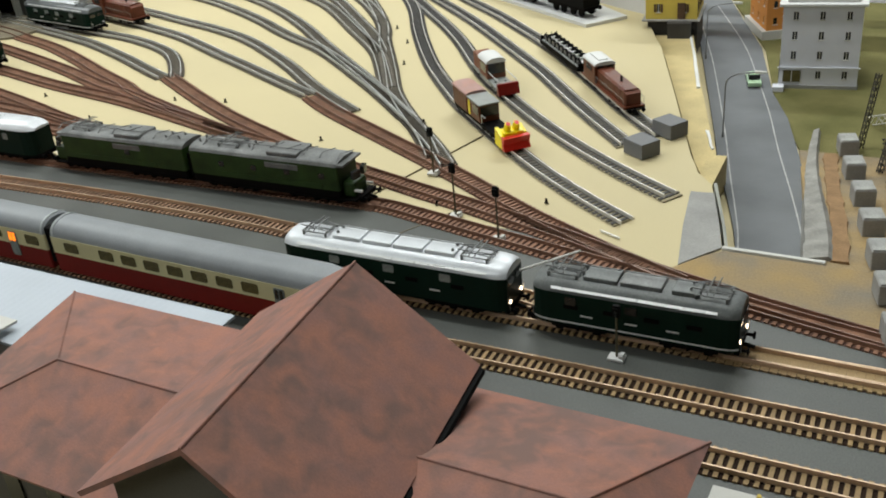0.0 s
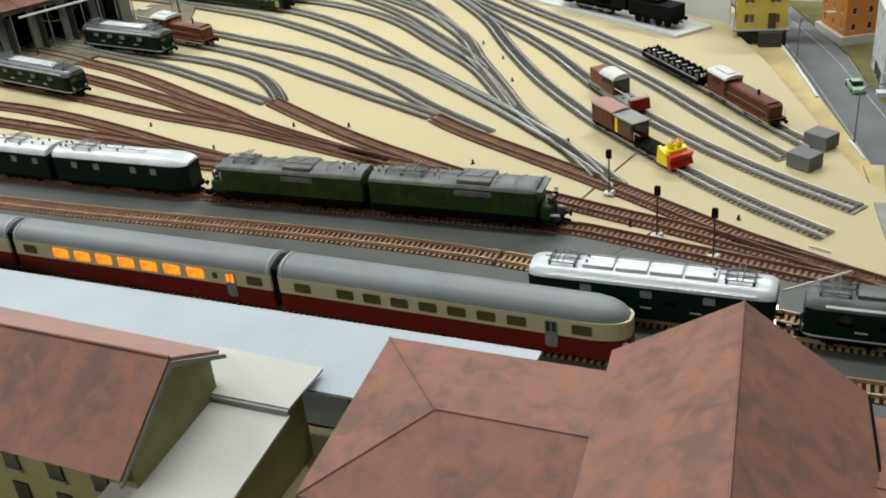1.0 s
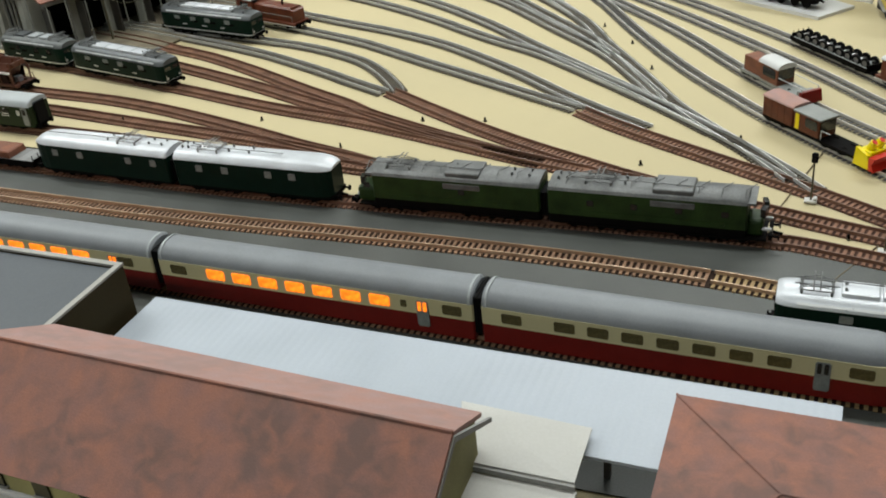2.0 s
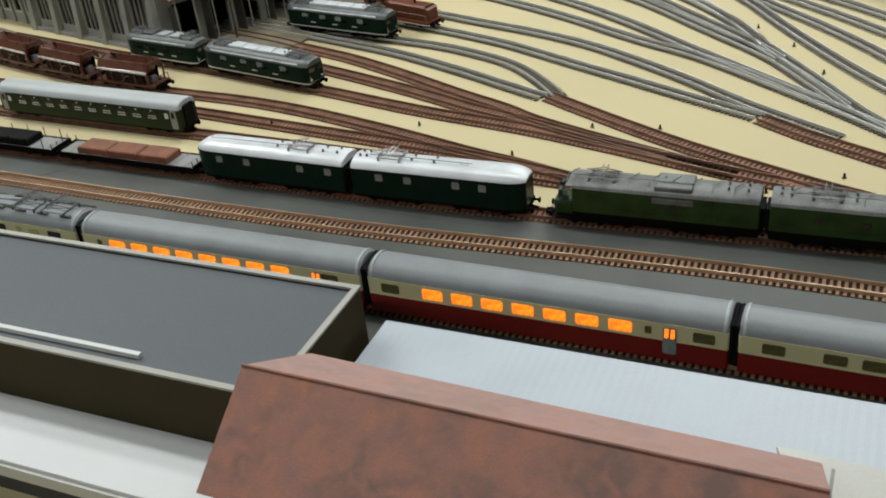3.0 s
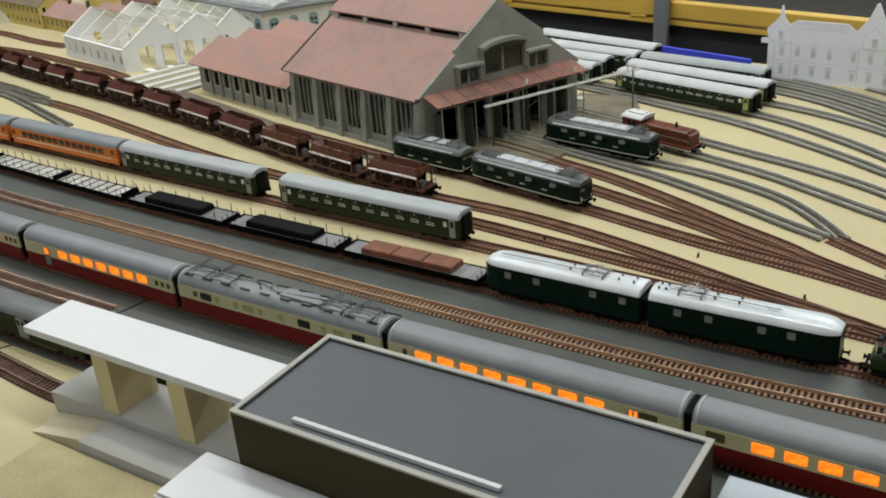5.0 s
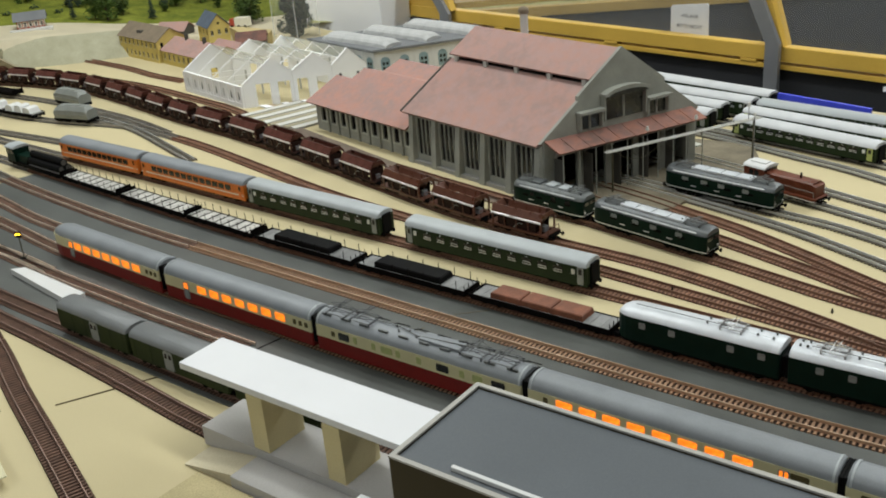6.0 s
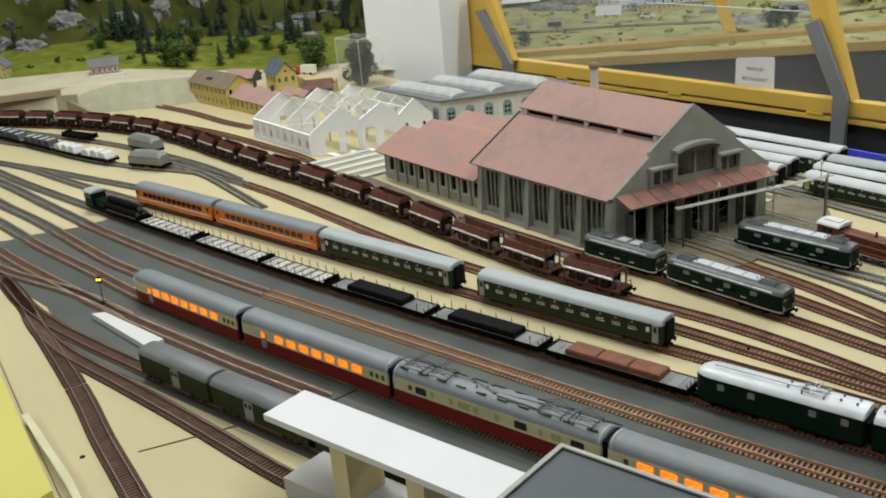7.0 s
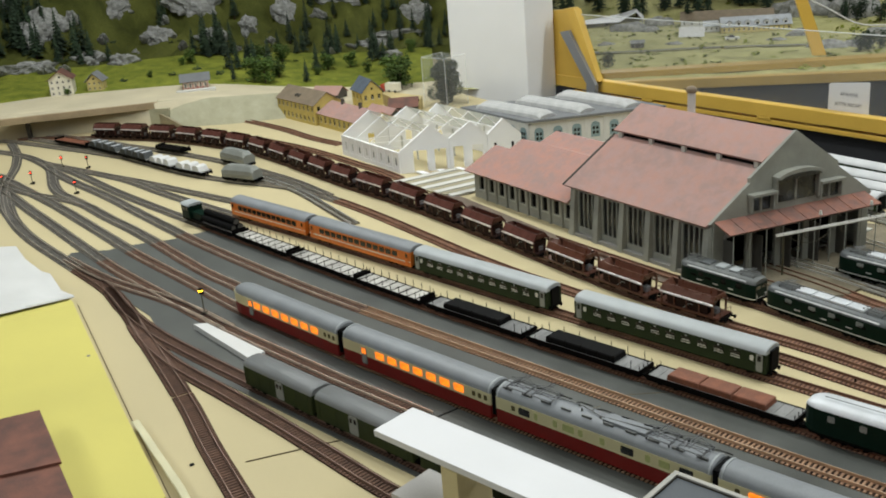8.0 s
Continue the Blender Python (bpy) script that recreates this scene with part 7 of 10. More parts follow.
part("chimney", rod(B(), (-0.235, SW / 2 + 0.03, 0.19), (-0.235, SW / 2 + 0.03, 0.232), 0.0065, n=12), M["offwhite"], t)
bm = B()
for z0, z1, ra, rb in ((0.2315, 0.2335, 0.0075, 0.0088), (0.2335, 0.2385, 0.0088, 0.0084), (0.2385, 0.2415, 0.0084, 0.0058), (0.2415, 0.2430, 0.0058, 0.0020)):
    rod(bm, (-0.235, SW / 2 + 0.03, z0), (-0.235, SW / 2 + 0.03, z1), ra, rb, 14)
part("chimney_cap", bm, M["roof_brown"], t, "round brown chimney cap", True)
for y in [0.012 + 0.0322 * k for k in range(10)]:
    part("canopy_post", rod(B(), (0.027, y, 0.0), (0.027, y, 0.0805), 0.0009, n=6), M["wall_grey"], t)
# the gate front stands askew to the side wall
seen = set()
for ob in t.children:
    if ob.data.name in seen:
        continue
    seen.add(ob.data.name)
    for v in ob.data.vertices:
        v.co.x, v.co.y = v.co.x + 0.235 * 0.86 * v.co.y, 0.86 * v.co.y
# lower annexe with three ridges
AL0, AL1 = -SL - 0.300, -SL
t = thing("shed_annexe", "low grey workshop annexe with saw ridged pink roof", "building", m=MS)
ah = []
for k in range(9):
    a = AL0 + 0.012 + 0.0325 * k
    ah.append((a + 0.006, a + 0.021, 0.020, 0.046))
part("side_wall", wall_openings(B(), "x", 0.006, 0.004, AL0, AL1, 0.0, 0.058, ah), M["wall_grey"], t)
for a, b, lo, hi in ah:
    part("window", box(B(), a, 0.0085, lo, b, 0.0092, hi), M["black"], t)
    part("window_surround", box(B(), a - 0.0030, 0.0048, hi, b + 0.0030, 0.0060, hi + 0.0030), M["pale_stone"], t)
    for xa in (a - 0.0030, b):
        part("window_surround", box(B(), xa, 0.0048, lo, xa + 0.0030, 0.0060, hi), M["pale_stone"], t)
    part("window_frame", box(B(), a - 0.0030, 0.0044, lo - 0.0028, b + 0.0030, 0.0060, lo), M["pale_stone"], t)
    part("pier", box(B(), b + 0.0065, 0.0025, 0.0, b + 0.0105, 0.0060, 0.056), M["wall_grey"], t)
part("end_wall", box(B(), AL0, 0.010, 0.0, AL0 + 0.004, 0.262, 0.058), M["wall_grey"], t)
for y0, ym, y1, zr in ((-0.010, 0.066, 0.098, 0.092), (0.098, 0.132, 0.180, 0.091), (0.180, 0.222, 0.266, 0.090)):
    z0, z1 = (0.056 if y0 < 0 else 0.074), (0.074 if y1 < 0.2 else 0.056)
    roof_plane("roof_slope", [(AL0 - 0.010, y0, z0), (AL1 - 0.001, y0, z0), (AL1 - 0.001, ym, zr), (AL0 - 0.006, ym, zr)], 0.0025, M["roof_annexe"], t)
    roof_plane("roof_slope", [(AL0 - 0.006, ym, zr), (AL1 - 0.001, ym, zr), (AL1 - 0.001, y1, z1), (AL0 - 0.010, y1, z1)], 0.0025, M["roof_annexe"], t)
    part("gable_end", prism(B(), [(y0 + 0.006, 0.058), (y0 + 0.006, z0 - 0.001), (ym, zr - 0.004), (y1 - 0.003, z1 - 0.003), (y1 - 0.003, 0.058)], "x", AL0, AL0 + 0.003), M["wall_grey"], t)
slab("shed_path", [(-2.107, 1.211), (-1.957, 1.177), (-1.786, 1.131), (-1.637, 1.087), (-1.474, 1.054), (-1.45, 1.062), (-1.487, 1.078), (-1.654, 1.114), (-1.809, 1.160), (-1.967, 1.206), (-2.097, 1.243)], 0.0, 0.0024, M["path_brown"], "structure", "brown path along the engine shed wall", "path")
slab("shed_apron", [(-1.445, 1.10), (-1.36, 1.085), (-1.255, 1.145), (-1.205, 1.37), (-1.25, 1.455), (-1.345, 1.45)], 0.0, 0.0034, M["apron"], "structure", "grey brown timber apron in front of the gates", "apron")
for k in range(9):
    q = Vector((-1.424, 1.138, 0.0046)).lerp(Vector((-1.336, 1.418, 0.0046)), k / 8)
    tagged(part("gate_threshold", obox(B(), q, (0.022, 0.014, 0.0022), Matrix.Rotation(radians(-17), 3, "Z")), M["pale_stone"]), "pale stone threshold before a shed gate", "threshold", "gate thresholds")

# ---- right hand end: bumpers, road, houses ----
UP = Vector((0, 0, 1))


def turn(deg):
    return Matrix.Rotation(radians(deg), 4, "Z")


def bumper(x, y, deg):
    t = thing("buffer_stop_block", "dark grey card block at the track end", "buffer stop", "buffer stop blocks", m=Matrix.Translation((x, y, 0)) @ turn(deg))
    part("block", box(B(), -0.0135, -0.0115, 0.0008, 0.0135, 0.0112, 0.0160, 0.0005), M["block_grey"], t)


bumper(-0.1845, 0.9690, -32)
bumper(-0.1725, 1.0225, -32)


def ribbon(name, pts, w, z, material, label, category, high=0.0006, step=0.01):
    """A thin painted or laid line along plan points."""
    line = spline(pts, step)
    rings = []
    for i in range(len(line)):
        p, d, n = along(line, i)
        p = Vector((p.x, p.y, 0))
        rings.append([p - n * w / 2 + UP * z, p + n * w / 2 + UP * z, p + n * w / 2 + UP * (z + high), p - n * w / 2 + UP * (z + high)])
    return tagged(part(name, loft(B(), rings), M[material]), label, category, "", "structure")


ribbon("edge_line", [(-0.069, 0.870), (-0.080, 0.916), (-0.111, 1.019), (-0.139, 1.117), (-0.180, 1.251), (-0.223, 1.385), (-0.30, 1.60)], 0.0014, -0.0351, "line_white", "white painted road edge line", "road marking")
ribbon("edge_line", [(-0.014, 0.870), (-0.024, 0.911), (-0.039, 0.963), (-0.057, 1.021), (-0.082, 1.100), (-0.109, 1.193), (-0.148, 1.31), (-0.189, 1.428), (-0.270, 1.610)], 0.0014, -0.0351, "line_white", "white painted road edge line", "road marking")
tagged(part("road_end_board", box(B(), -0.068, 0.8035, -0.0345, 0.009, 0.8075, 0.0030, 0.0005), M["offwhite"]), "low white board across the road end", "barrier")
tagged(part("retaining_wall", prism(B(), [(-0.0665, 0.8080), (-0.0765, 0.842), (-0.1035, 0.921), (-0.1010, 0.922), (-0.0740, 0.842), (-0.0640, 0.8080)], "z", -0.0349, 0.0012), M["wall_grey"]), "dark grey retaining wall beside the sunken road", "wall", "", "structure")

# plaster edge beside the road, and a rough ledge on its other side
rng = random.Random(4)


def rough_strip(name, pts, w, z0, z1, material, label, category, jag=0.004, step=0.012):
    line = spline(pts, step)
    rings = []
    for i in range(len(line)):
        p, d, n = along(line, i)
        p = Vector((p.x, p.y, 0))
        a, b = w / 2 + rng.uniform(-jag, jag) * 0.5, w / 2 + rng.uniform(-jag, jag) * 0.5
        h = z1 + rng.uniform(-jag, jag) * 0.35
        rings.append([p - n * a + UP * z0, p + n * b + UP * z0, p + n * b * 0.8 + UP * h, p - n * a * 0.8 + UP * (h + rng.uniform(-jag, jag) * 0.3)])
    return tagged(part(name, loft(B(), rings), M[material]), label, category, "", "structure")


line = spline([(0.003, 0.812), (-0.002, 0.85), (-0.011, 0.90), (-0.022, 0.955), (-0.036, 1.03), (-0.045, 1.09), (-0.053, 1.165)], 0.012)
rings = []
for i in range(len(line)):
    p, d, n = along(line, i)
    w = 0.013 * (1 - 0.75 * i / len(line))
    h = fall(p.y) + 0.0035
    rings.append([p + n * w * k + UP * z for k, z in ((1.15, -0.0393), (0.95 + rng.uniform(-0.08, 0.08), h + rng.uniform(-0.002, 0.001)), (-0.5, h + 0.002 + rng.uniform(-0.001, 0.001)), (-1.0, h - 0.003), (-1.1, -0.0393))])
tagged(part("plaster_bank", loft(B(), rings), M["plaster"]), "rough grey plaster bank beside the sunken road", "bank", "", "structure")
line = spline([(0.018, 0.812), (0.012, 0.86), (0.004, 0.91), (-0.008, 0.97), (-0.020, 1.04), (-0.030, 1.10)], 0.012)
rings = []
for i in range(len(line)):
    p, d, n = along(line, i)
    w = 0.008 + rng.uniform(-0.0012, 0.0012)
    rings.append([p + n * w * k + UP * (fall(p.y) + z) for k, z in ((1, -0.002), (0.8, 0.0032), (-0.8, 0.0032), (-1, -0.002))])
tagged(part("earth_strip", loft(B(), rings), M["rust_earth"]), "rust brown earth strip below the plaster bank", "ground", "", "structure")
# a lower cut board between the tan base and the road, with a torn foam edge
CUT = [(-0.118, 0.945), (-0.138, 0.986), (-0.162, 1.047), (-0.191, 1.122), (-0.255, 1.285), (-0.294, 1.372)]
OUT = [(-0.109, 0.953), (-0.125, 1.015), (-0.143, 1.066), (-0.181, 1.178), (-0.214, 1.282), (-0.248, 1.388)]
tagged(part("cut_board_ledge", prism(B(), CUT + OUT[::-1], "z", -0.039, -0.010), M["tan_rough"]), "lower rough cut strip of tan board", "board edge", "", "structure")
rough_strip("foam_kerb", [(-0.254, 1.394), (-0.218, 1.284), (-0.185, 1.178)], 0.0040, -0.0345, -0.0075, "white", "torn white foam edge along the road", "kerb", 0.0012, 0.02)
rough_strip("foam_kerb", [(-0.146, 1.064), (-0.129, 1.018)], 0.0034, -0.0345, -0.0085, "white", "small torn bit of white foam edge", "kerb", 0.0012, 0.012)
tagged(part("end_block", prism(B(), [(-0.130, 0.998), (-0.119, 0.938), (-0.1075, 0.932), (-0.1105, 1.000)], "z", -0.038, -0.0065), M["tan_rough"]), "small tan board block at the ledge end", "block")

# concrete mast feet and the stack of lattice masts lying beside
proto = None
for x, y in ((-0.021, 1.104), (-0.007, 1.040), (0.010, 0.963), (0.025, 0.890), (0.039, 0.821), (0.050, 0.768), (0.061, 0.715)):
    mm = Matrix.Translation((x + 0.006, y, fall(y) + 0.0016)) @ turn(-72)
    if proto is None:
        proto = thing("mast_foot", "grey concrete mast foot with pale top", "concrete block", "mast feet", m=mm)
        part("block", box(B(), -0.0105, -0.009, 0.0008, 0.0105, 0.009, 0.0165, 0.0008), M["concrete"], proto)
        part("top", box(B(), -0.0098, -0.0083, 0.0166, 0.0098, 0.0083, 0.0176, 0.0003), M["pale_top"], proto, "pale top")
    else:
        copy_thing(proto, mm)


def lattice(bm, p0, p1, w, n):
    """Four chords with zigzag bracing."""
    p0, p1 = Vector(p0), Vector(p1)
    d = (p1 - p0).normalized()
    s = d.cross(UP)
    s = s.normalized() if s.length > 1e-4 else Vector((1, 0, 0))
    u = s.cross(d)
    cs = [s * a * w / 2 + u * b * w / 2 for a, b in ((-1, -1), (1, -1), (1, 1), (-1, 1))]
    for c in cs:
        rod(bm, p0 + c, p1 + c, 0.0007, 0.0007, 4)
    for i in range(n):
        a, b = p0.lerp(p1, i / n), p0.lerp(p1, (i + 1) / n)
        for k in range(4):
            rod(bm, a + cs[k], b + cs[(k + 1) % 4], 0.0005, 0.0005, 3)
    return bm


for k in range(9):
    y = 0.83 + 0.030 * k
    z = fall(y) + 0.012 + 0.007 * (k % 3)
    x = 0.070 - 0.19 * (y - 0.8)
    t = tagged(part("lattice_mast", lattice(B(), (x, y, z), (x + 0.17, y + 0.02 - 0.01 * (k % 2), z + 0.002 * (k % 2)), 0.011, 16), M["mast_dark"]), "dark lattice mast lying in a stack", "mast", "stacked lattice masts")
for a, b, mt, w in (((-0.005, 1.12, -0.036), (0.004, 1.13, 0.040), "mast_dark", 0.004), ((0.020, 1.06, -0.034), (0.032, 1.07, 0.034), "mast_dark", 0.004), ((-0.002, 1.20, -0.037), (0.078, 1.06, 0.036), "offwhite", 0.009)):
    tagged(part("leaning_mast", lattice(B(), a, b, w, 12), M[mt]), "slender lattice mast leaning beside the stack", "mast", "leaning masts")


def street_lamp(x, y, arm, h=0.062):
    t = thing("street_lamp", "thin grey curved street lamp beside the road", "street lamp", "street lamps", m=Matrix.Translation((x, y, -0.0350)))
    part("foot", rod(B(), (0, 0, 0), (0, 0, 0.006), 0.0014, 0.0011, 8), M["lamp_grey"], t)
    pts = [(0, 0, 0.004), (0.0005, 0, h * 0.8)] + [(arm * (1 - math.cos(a)) * 0.55, 0.0, h * 0.8 + h * 0.2 * math.sin(a)) for a in (0.4, 0.8, 1.2, 1.5)] + [(arm * 0.8, 0, h * 1.03)]
    part("pole", rods(B(), pts, 0.0008), M["lamp_grey"], t)
    part("lamp_head", box(B(), arm * 0.78, -0.0016, h * 1.015, arm * 1.08, 0.0016, h * 1.05, 0.0005), M["offwhite"], t)


street_lamp(-0.141, 1.112, 0.038, 0.072)
street_lamp(-0.224, 1.363, 0.040, 0.072)

# parked car
t = thing("parked_car", "small light green saloon car parked on the road", "car", m=Matrix.Translation((-0.147, 1.286, -0.0350)) @ turn(107) @ Matrix.Scale(0.86, 4))
part("body", prism(B(), [(-0.0235, 0.0025), (0.0235, 0.0025), (0.0238, 0.0072), (0.013, 0.0083), (-0.014, 0.0083), (-0.0235, 0.0074)], "y", -0.0088, 0.0088), M["car_green"], t)
part("roof", prism(B(), [(-0.0125, 0.0083), (0.0105, 0.0083), (0.0055, 0.0142), (-0.0085, 0.0142)], "y", -0.0076, 0.0076), M["glass"], t, "dark glazed cabin")
part("roof_top", box(B(), -0.0080, -0.0072, 0.0142, 0.0050, 0.0072, 0.0150, 0.0003), M["car_green"], t)
for x in (-0.0145, 0.0145):
    for s in (-1, 1):
        part("wheel", rod(B(), (x, s * 0.0072, 0.0030), (x, s * 0.0092, 0.0030), 0.0030, n=12), M["black"], t)


def house_block(name, label, m, w, d, h, wall, floors, cols, sidecols, group="", eave=0.004, z0=0.0, roofkind="flat", roofm="white", rise=0.02, shutters=None, ground=None, rtilt=0.0, frame_mat="offwhite", wide=0.0050, tall=0.40, pane_mat="glass"):
    """A model house: its front along x at y=0, depth to +y, windows as recessed openings with frame and glass."""
    t = thing(name, label, "house", group, m=m)
    fh = (h - z0) / floors
    for ax, at, sg, span, n in (("x", 0.0, 1, w, cols), ("x", d - 0.002, -1, w, cols), ("y", 0.0, 1, d, sidecols), ("y", w - 0.002, -1, d, sidecols)):
        rows = []
        for f in range(floors):
            lo, hi = z0 + f * fh, z0 + (f + 1) * fh
            holes = []
            for k in range(n):
                c = span * (k + 0.5) / n
                ww = min(wide, span / n * 0.5)
                holes.append((c - ww / 2, c + ww / 2, lo + fh * 0.34, lo + fh * (0.34 + tall)))
            a0, a1 = (0.0, span) if ax == "x" else (0.002, span - 0.002)
            rows.append((a0, a1, lo, hi, holes))
        bm = B()
        for a0, a1, lo, hi, holes in rows:
            wall_openings(bm, ax, at, 0.002, a0, a1, lo, hi, holes)
        part("wall", bm, M[wall], t)
        for a0, a1, lo, hi, holes in rows:
            for a, b, zl, zh in holes:
                q = at + 0.0012 if sg > 0 else at + 0.0004
                f = at - 0.0004 if sg > 0 else at + 0.002
                if ax == "x":
                    wd = part("window", box(B(), a, q, zl, b, q + 0.0004, zh), M[pane_mat], t)
                    part("window_sill", box(B(), a - 0.0008, min(f, f + 0.0004) - 0.0002, zl - 0.0009, b + 0.0008, max(f, f + 0.0004) + 0.0002, zl), M[frame_mat], wd)
                    part("mullion", box(B(), (a + b) / 2 - 0.0004, q - 0.0005 if sg > 0 else q + 0.0004, zl, (a + b) / 2 + 0.0004, q if sg > 0 else q + 0.0009, zh), M[frame_mat], wd)
                    if shutters:
                        for xx in (a - 0.0034, b + 0.0004):
                            part("shutter", box(B(), xx, f - 0.0003, zl, xx + 0.003, f + 0.0006, zh), M[shutters], wd)
                else:
                    wd = part("window", box(B(), q, a, zl, q + 0.0004, b, zh), M[pane_mat], t)
                    part("window_sill", box(B(), min(f, f + 0.0004) - 0.0002, a - 0.0008, zl - 0.0009, max(f, f + 0.0004) + 0.0002, b + 0.0008, zl), M[frame_mat], wd)
                    if shutters:
                        for xx in (a - 0.0034, b + 0.0004):
                            part("shutter", box(B(), f - 0.0003, xx, zl, f + 0.0006, xx + 0.003, zh), M[shutters], wd)
    part("floor_plate", box(B(), 0.0022, 0.0022, h - 0.0015, w - 0.0022, d - 0.0022, h - 0.0002), M["black"], t)
    if roofkind == "flat":
        part("roof", box(B(), -eave, -eave, h + 0.0002, w + eave, d + eave, h + 0.0035, 0.0006), M[roofm], t)
        part("roof_step", box(B(), eave, eave, h + 0.0036, w - eave, d - eave, h + 0.0065, 0.0006), M[roofm], t)
    elif roofkind == "gable_x":
        roof_plane("roof_slope", [(-eave, d / 2, h + rise), (w + eave, d / 2, h + rise), (w + eave, -eave, h - 0.001), (-eave, -eave, h - 0.001)], 0.0016, M[roofm], t)
        roof_plane("roof_slope", [(-eave, d / 2, h + rise), (w + eave, d / 2, h + rise), (w + eave, d + eave, h - 0.001), (-eave, d + eave, h - 0.001)], 0.0016, M[roofm], t)
        for x in (0.0, w - 0.002):
            part("gable", prism(B(), [(0.0, h), (d, h), (d / 2, h + rise - 0.0025)], "x", x, x + 0.002), M[wall], t)
    else:
        roof_plane("roof_slope", [(w / 2, -eave, h + rise), (w / 2, d + eave, h + rise), (-eave, d + eave, h - 0.001), (-eave, -eave, h - 0.001)], 0.0016, M[roofm], t)
        roof_plane("roof_slope", [(w / 2, -eave, h + rise), (w / 2, d + eave, h + rise), (w + eave, d + eave, h - 0.001), (w + eave, -eave, h - 0.001)], 0.0016, M[roofm], t)
        for y in (0.0, d - 0.002):
            part("gable", prism(B(), [(0.0, h), (w, h), (w / 2, h + rise - 0.0025)], "y", y, y + 0.002), M[wall], t)
            part("gable_window", box(B(), w / 2 - 0.003, y - 0.0005, h + rise * 0.15, w / 2 + 0.003, y + 0.0025, h + rise * 0.15 + 0.006), M["glass"], t)
    return t


mh = Matrix.Translation((-0.117, 1.281, -0.0376)) @ turn(8.5) @ Matrix.Scale(1.06, 4)
t = house_block("apartment_house", "grey white four storey house with white flat roof", mh, 0.081, 0.090, 0.092, "house_white", 4, 3, 3, "houses by the road", z0=0.004)
part("plinth", box(B(), -0.001, -0.001, 0.0, 0.082, 0.091, 0.004), M["concrete"], t)
part("shop_window", box(B(), 0.004, -0.0012, 0.008, 0.022, -0.0002, 0.021), M["pane_olive"], t, "large dark shop window")
part("shop_frame", box(B(), 0.0125, -0.0020, 0.008, 0.0135, -0.0012, 0.021), M["offwhite"], t)
part("cornice", box(B(), -0.002, -0.002, 0.0235, 0.083, -0.0004, 0.0250), M["house_white"], t)
part("entrance_step", box(B(), -0.006, -0.014, 0.0, 0.006, -0.002, 0.006, 0.0005), M["house_white"], t)
for a in (0.004, 0.020, 0.036):
    part("shop_door", box(B(), -0.0012, 0.012 + a, 0.006, -0.0002, 0.022 + a, 0.021), M["glass"], t)
mh = Matrix.Translation((-0.205, 1.530, -0.0376)) @ turn(-62)
t = house_block("orange_house", "orange house on a grey base", mh, 0.075, 0.07, 0.080, "house_orange", 3, 3, 3, "houses by the road", z0=0.012, roofkind="gable_x", roofm="roof_red", rise=0.03)
part("base", box(B(), -0.006, -0.006, 0.0, 0.078, 0.073, 0.012), M["offwhite"], t)
mh = Matrix.Translation((-0.306, 1.368, -0.0376)) @ turn(8.5) @ Matrix.Diagonal((1.0, 1.0, 1.12, 1.0))
t = house_block("yellow_house", "yellow house with brown shutters on a dark plinth", mh, 0.066, 0.075, 0.116, "house_yellow", 3, 2, 3, "houses by the road", z0=0.044, roofkind="gable_x", roofm="roof_red", rise=0.03, shutters="shutter_brown", frame_mat="white")
part("plinth", box(B(), 0.002, 0.004, 0.0, 0.066, 0.077, 0.0425), M["plinth_dark"], t)
part("terrace", box(B(), -0.004, -0.006, 0.0425, 0.070, 0.077, 0.0440), M["concrete"], t, "grey terrace slab")
part("house_door", box(B(), 0.041, -0.0015, 0.0445, 0.051, 0.0, 0.063), M["shutter_brown"], t)
part("door_step", box(B(), 0.030, -0.014, 0.0, 0.060, 0.0038, 0.0424), M["plinth_dark"], t)
tagged(part("upright_card", obox(B(), (-0.395, 1.470, 0.05), (0.17, 0.002, 0.10), turn(-30).to_3x3()), M["white"]), "white card standing upright behind the steam engine", "card")

# pale platform in front at the right, with a small painted figure shape
tagged(part("front_platform", box(B(), -0.005, 0.42, 0.0015, 0.34, 0.527, 0.013, 0.0006), M["offwhite"]), "pale platform slab beside the station", "platform", "", "structure")
fb = rod(B(), (0.022, 0.510, 0.013), (0.022, 0.510, 0.024), 0.0022, 0.0016, 10)
rod(fb, (0.022, 0.510, 0.0235), (0.022, 0.510, 0.0285), 0.0021, 0.0012, 10)
tagged(part("figurine", fb, M["house_yellow"]), "tiny yellow painted figurine on the platform", "figurine")
tagged(part("pale_rod", rods(B(), [(-0.178, 0.668, 0.0370), (-0.132, 0.668, 0.0605)], 0.0009), M["offwhite"]), "thin pale rod leaning on the locomotive roof", "rod")


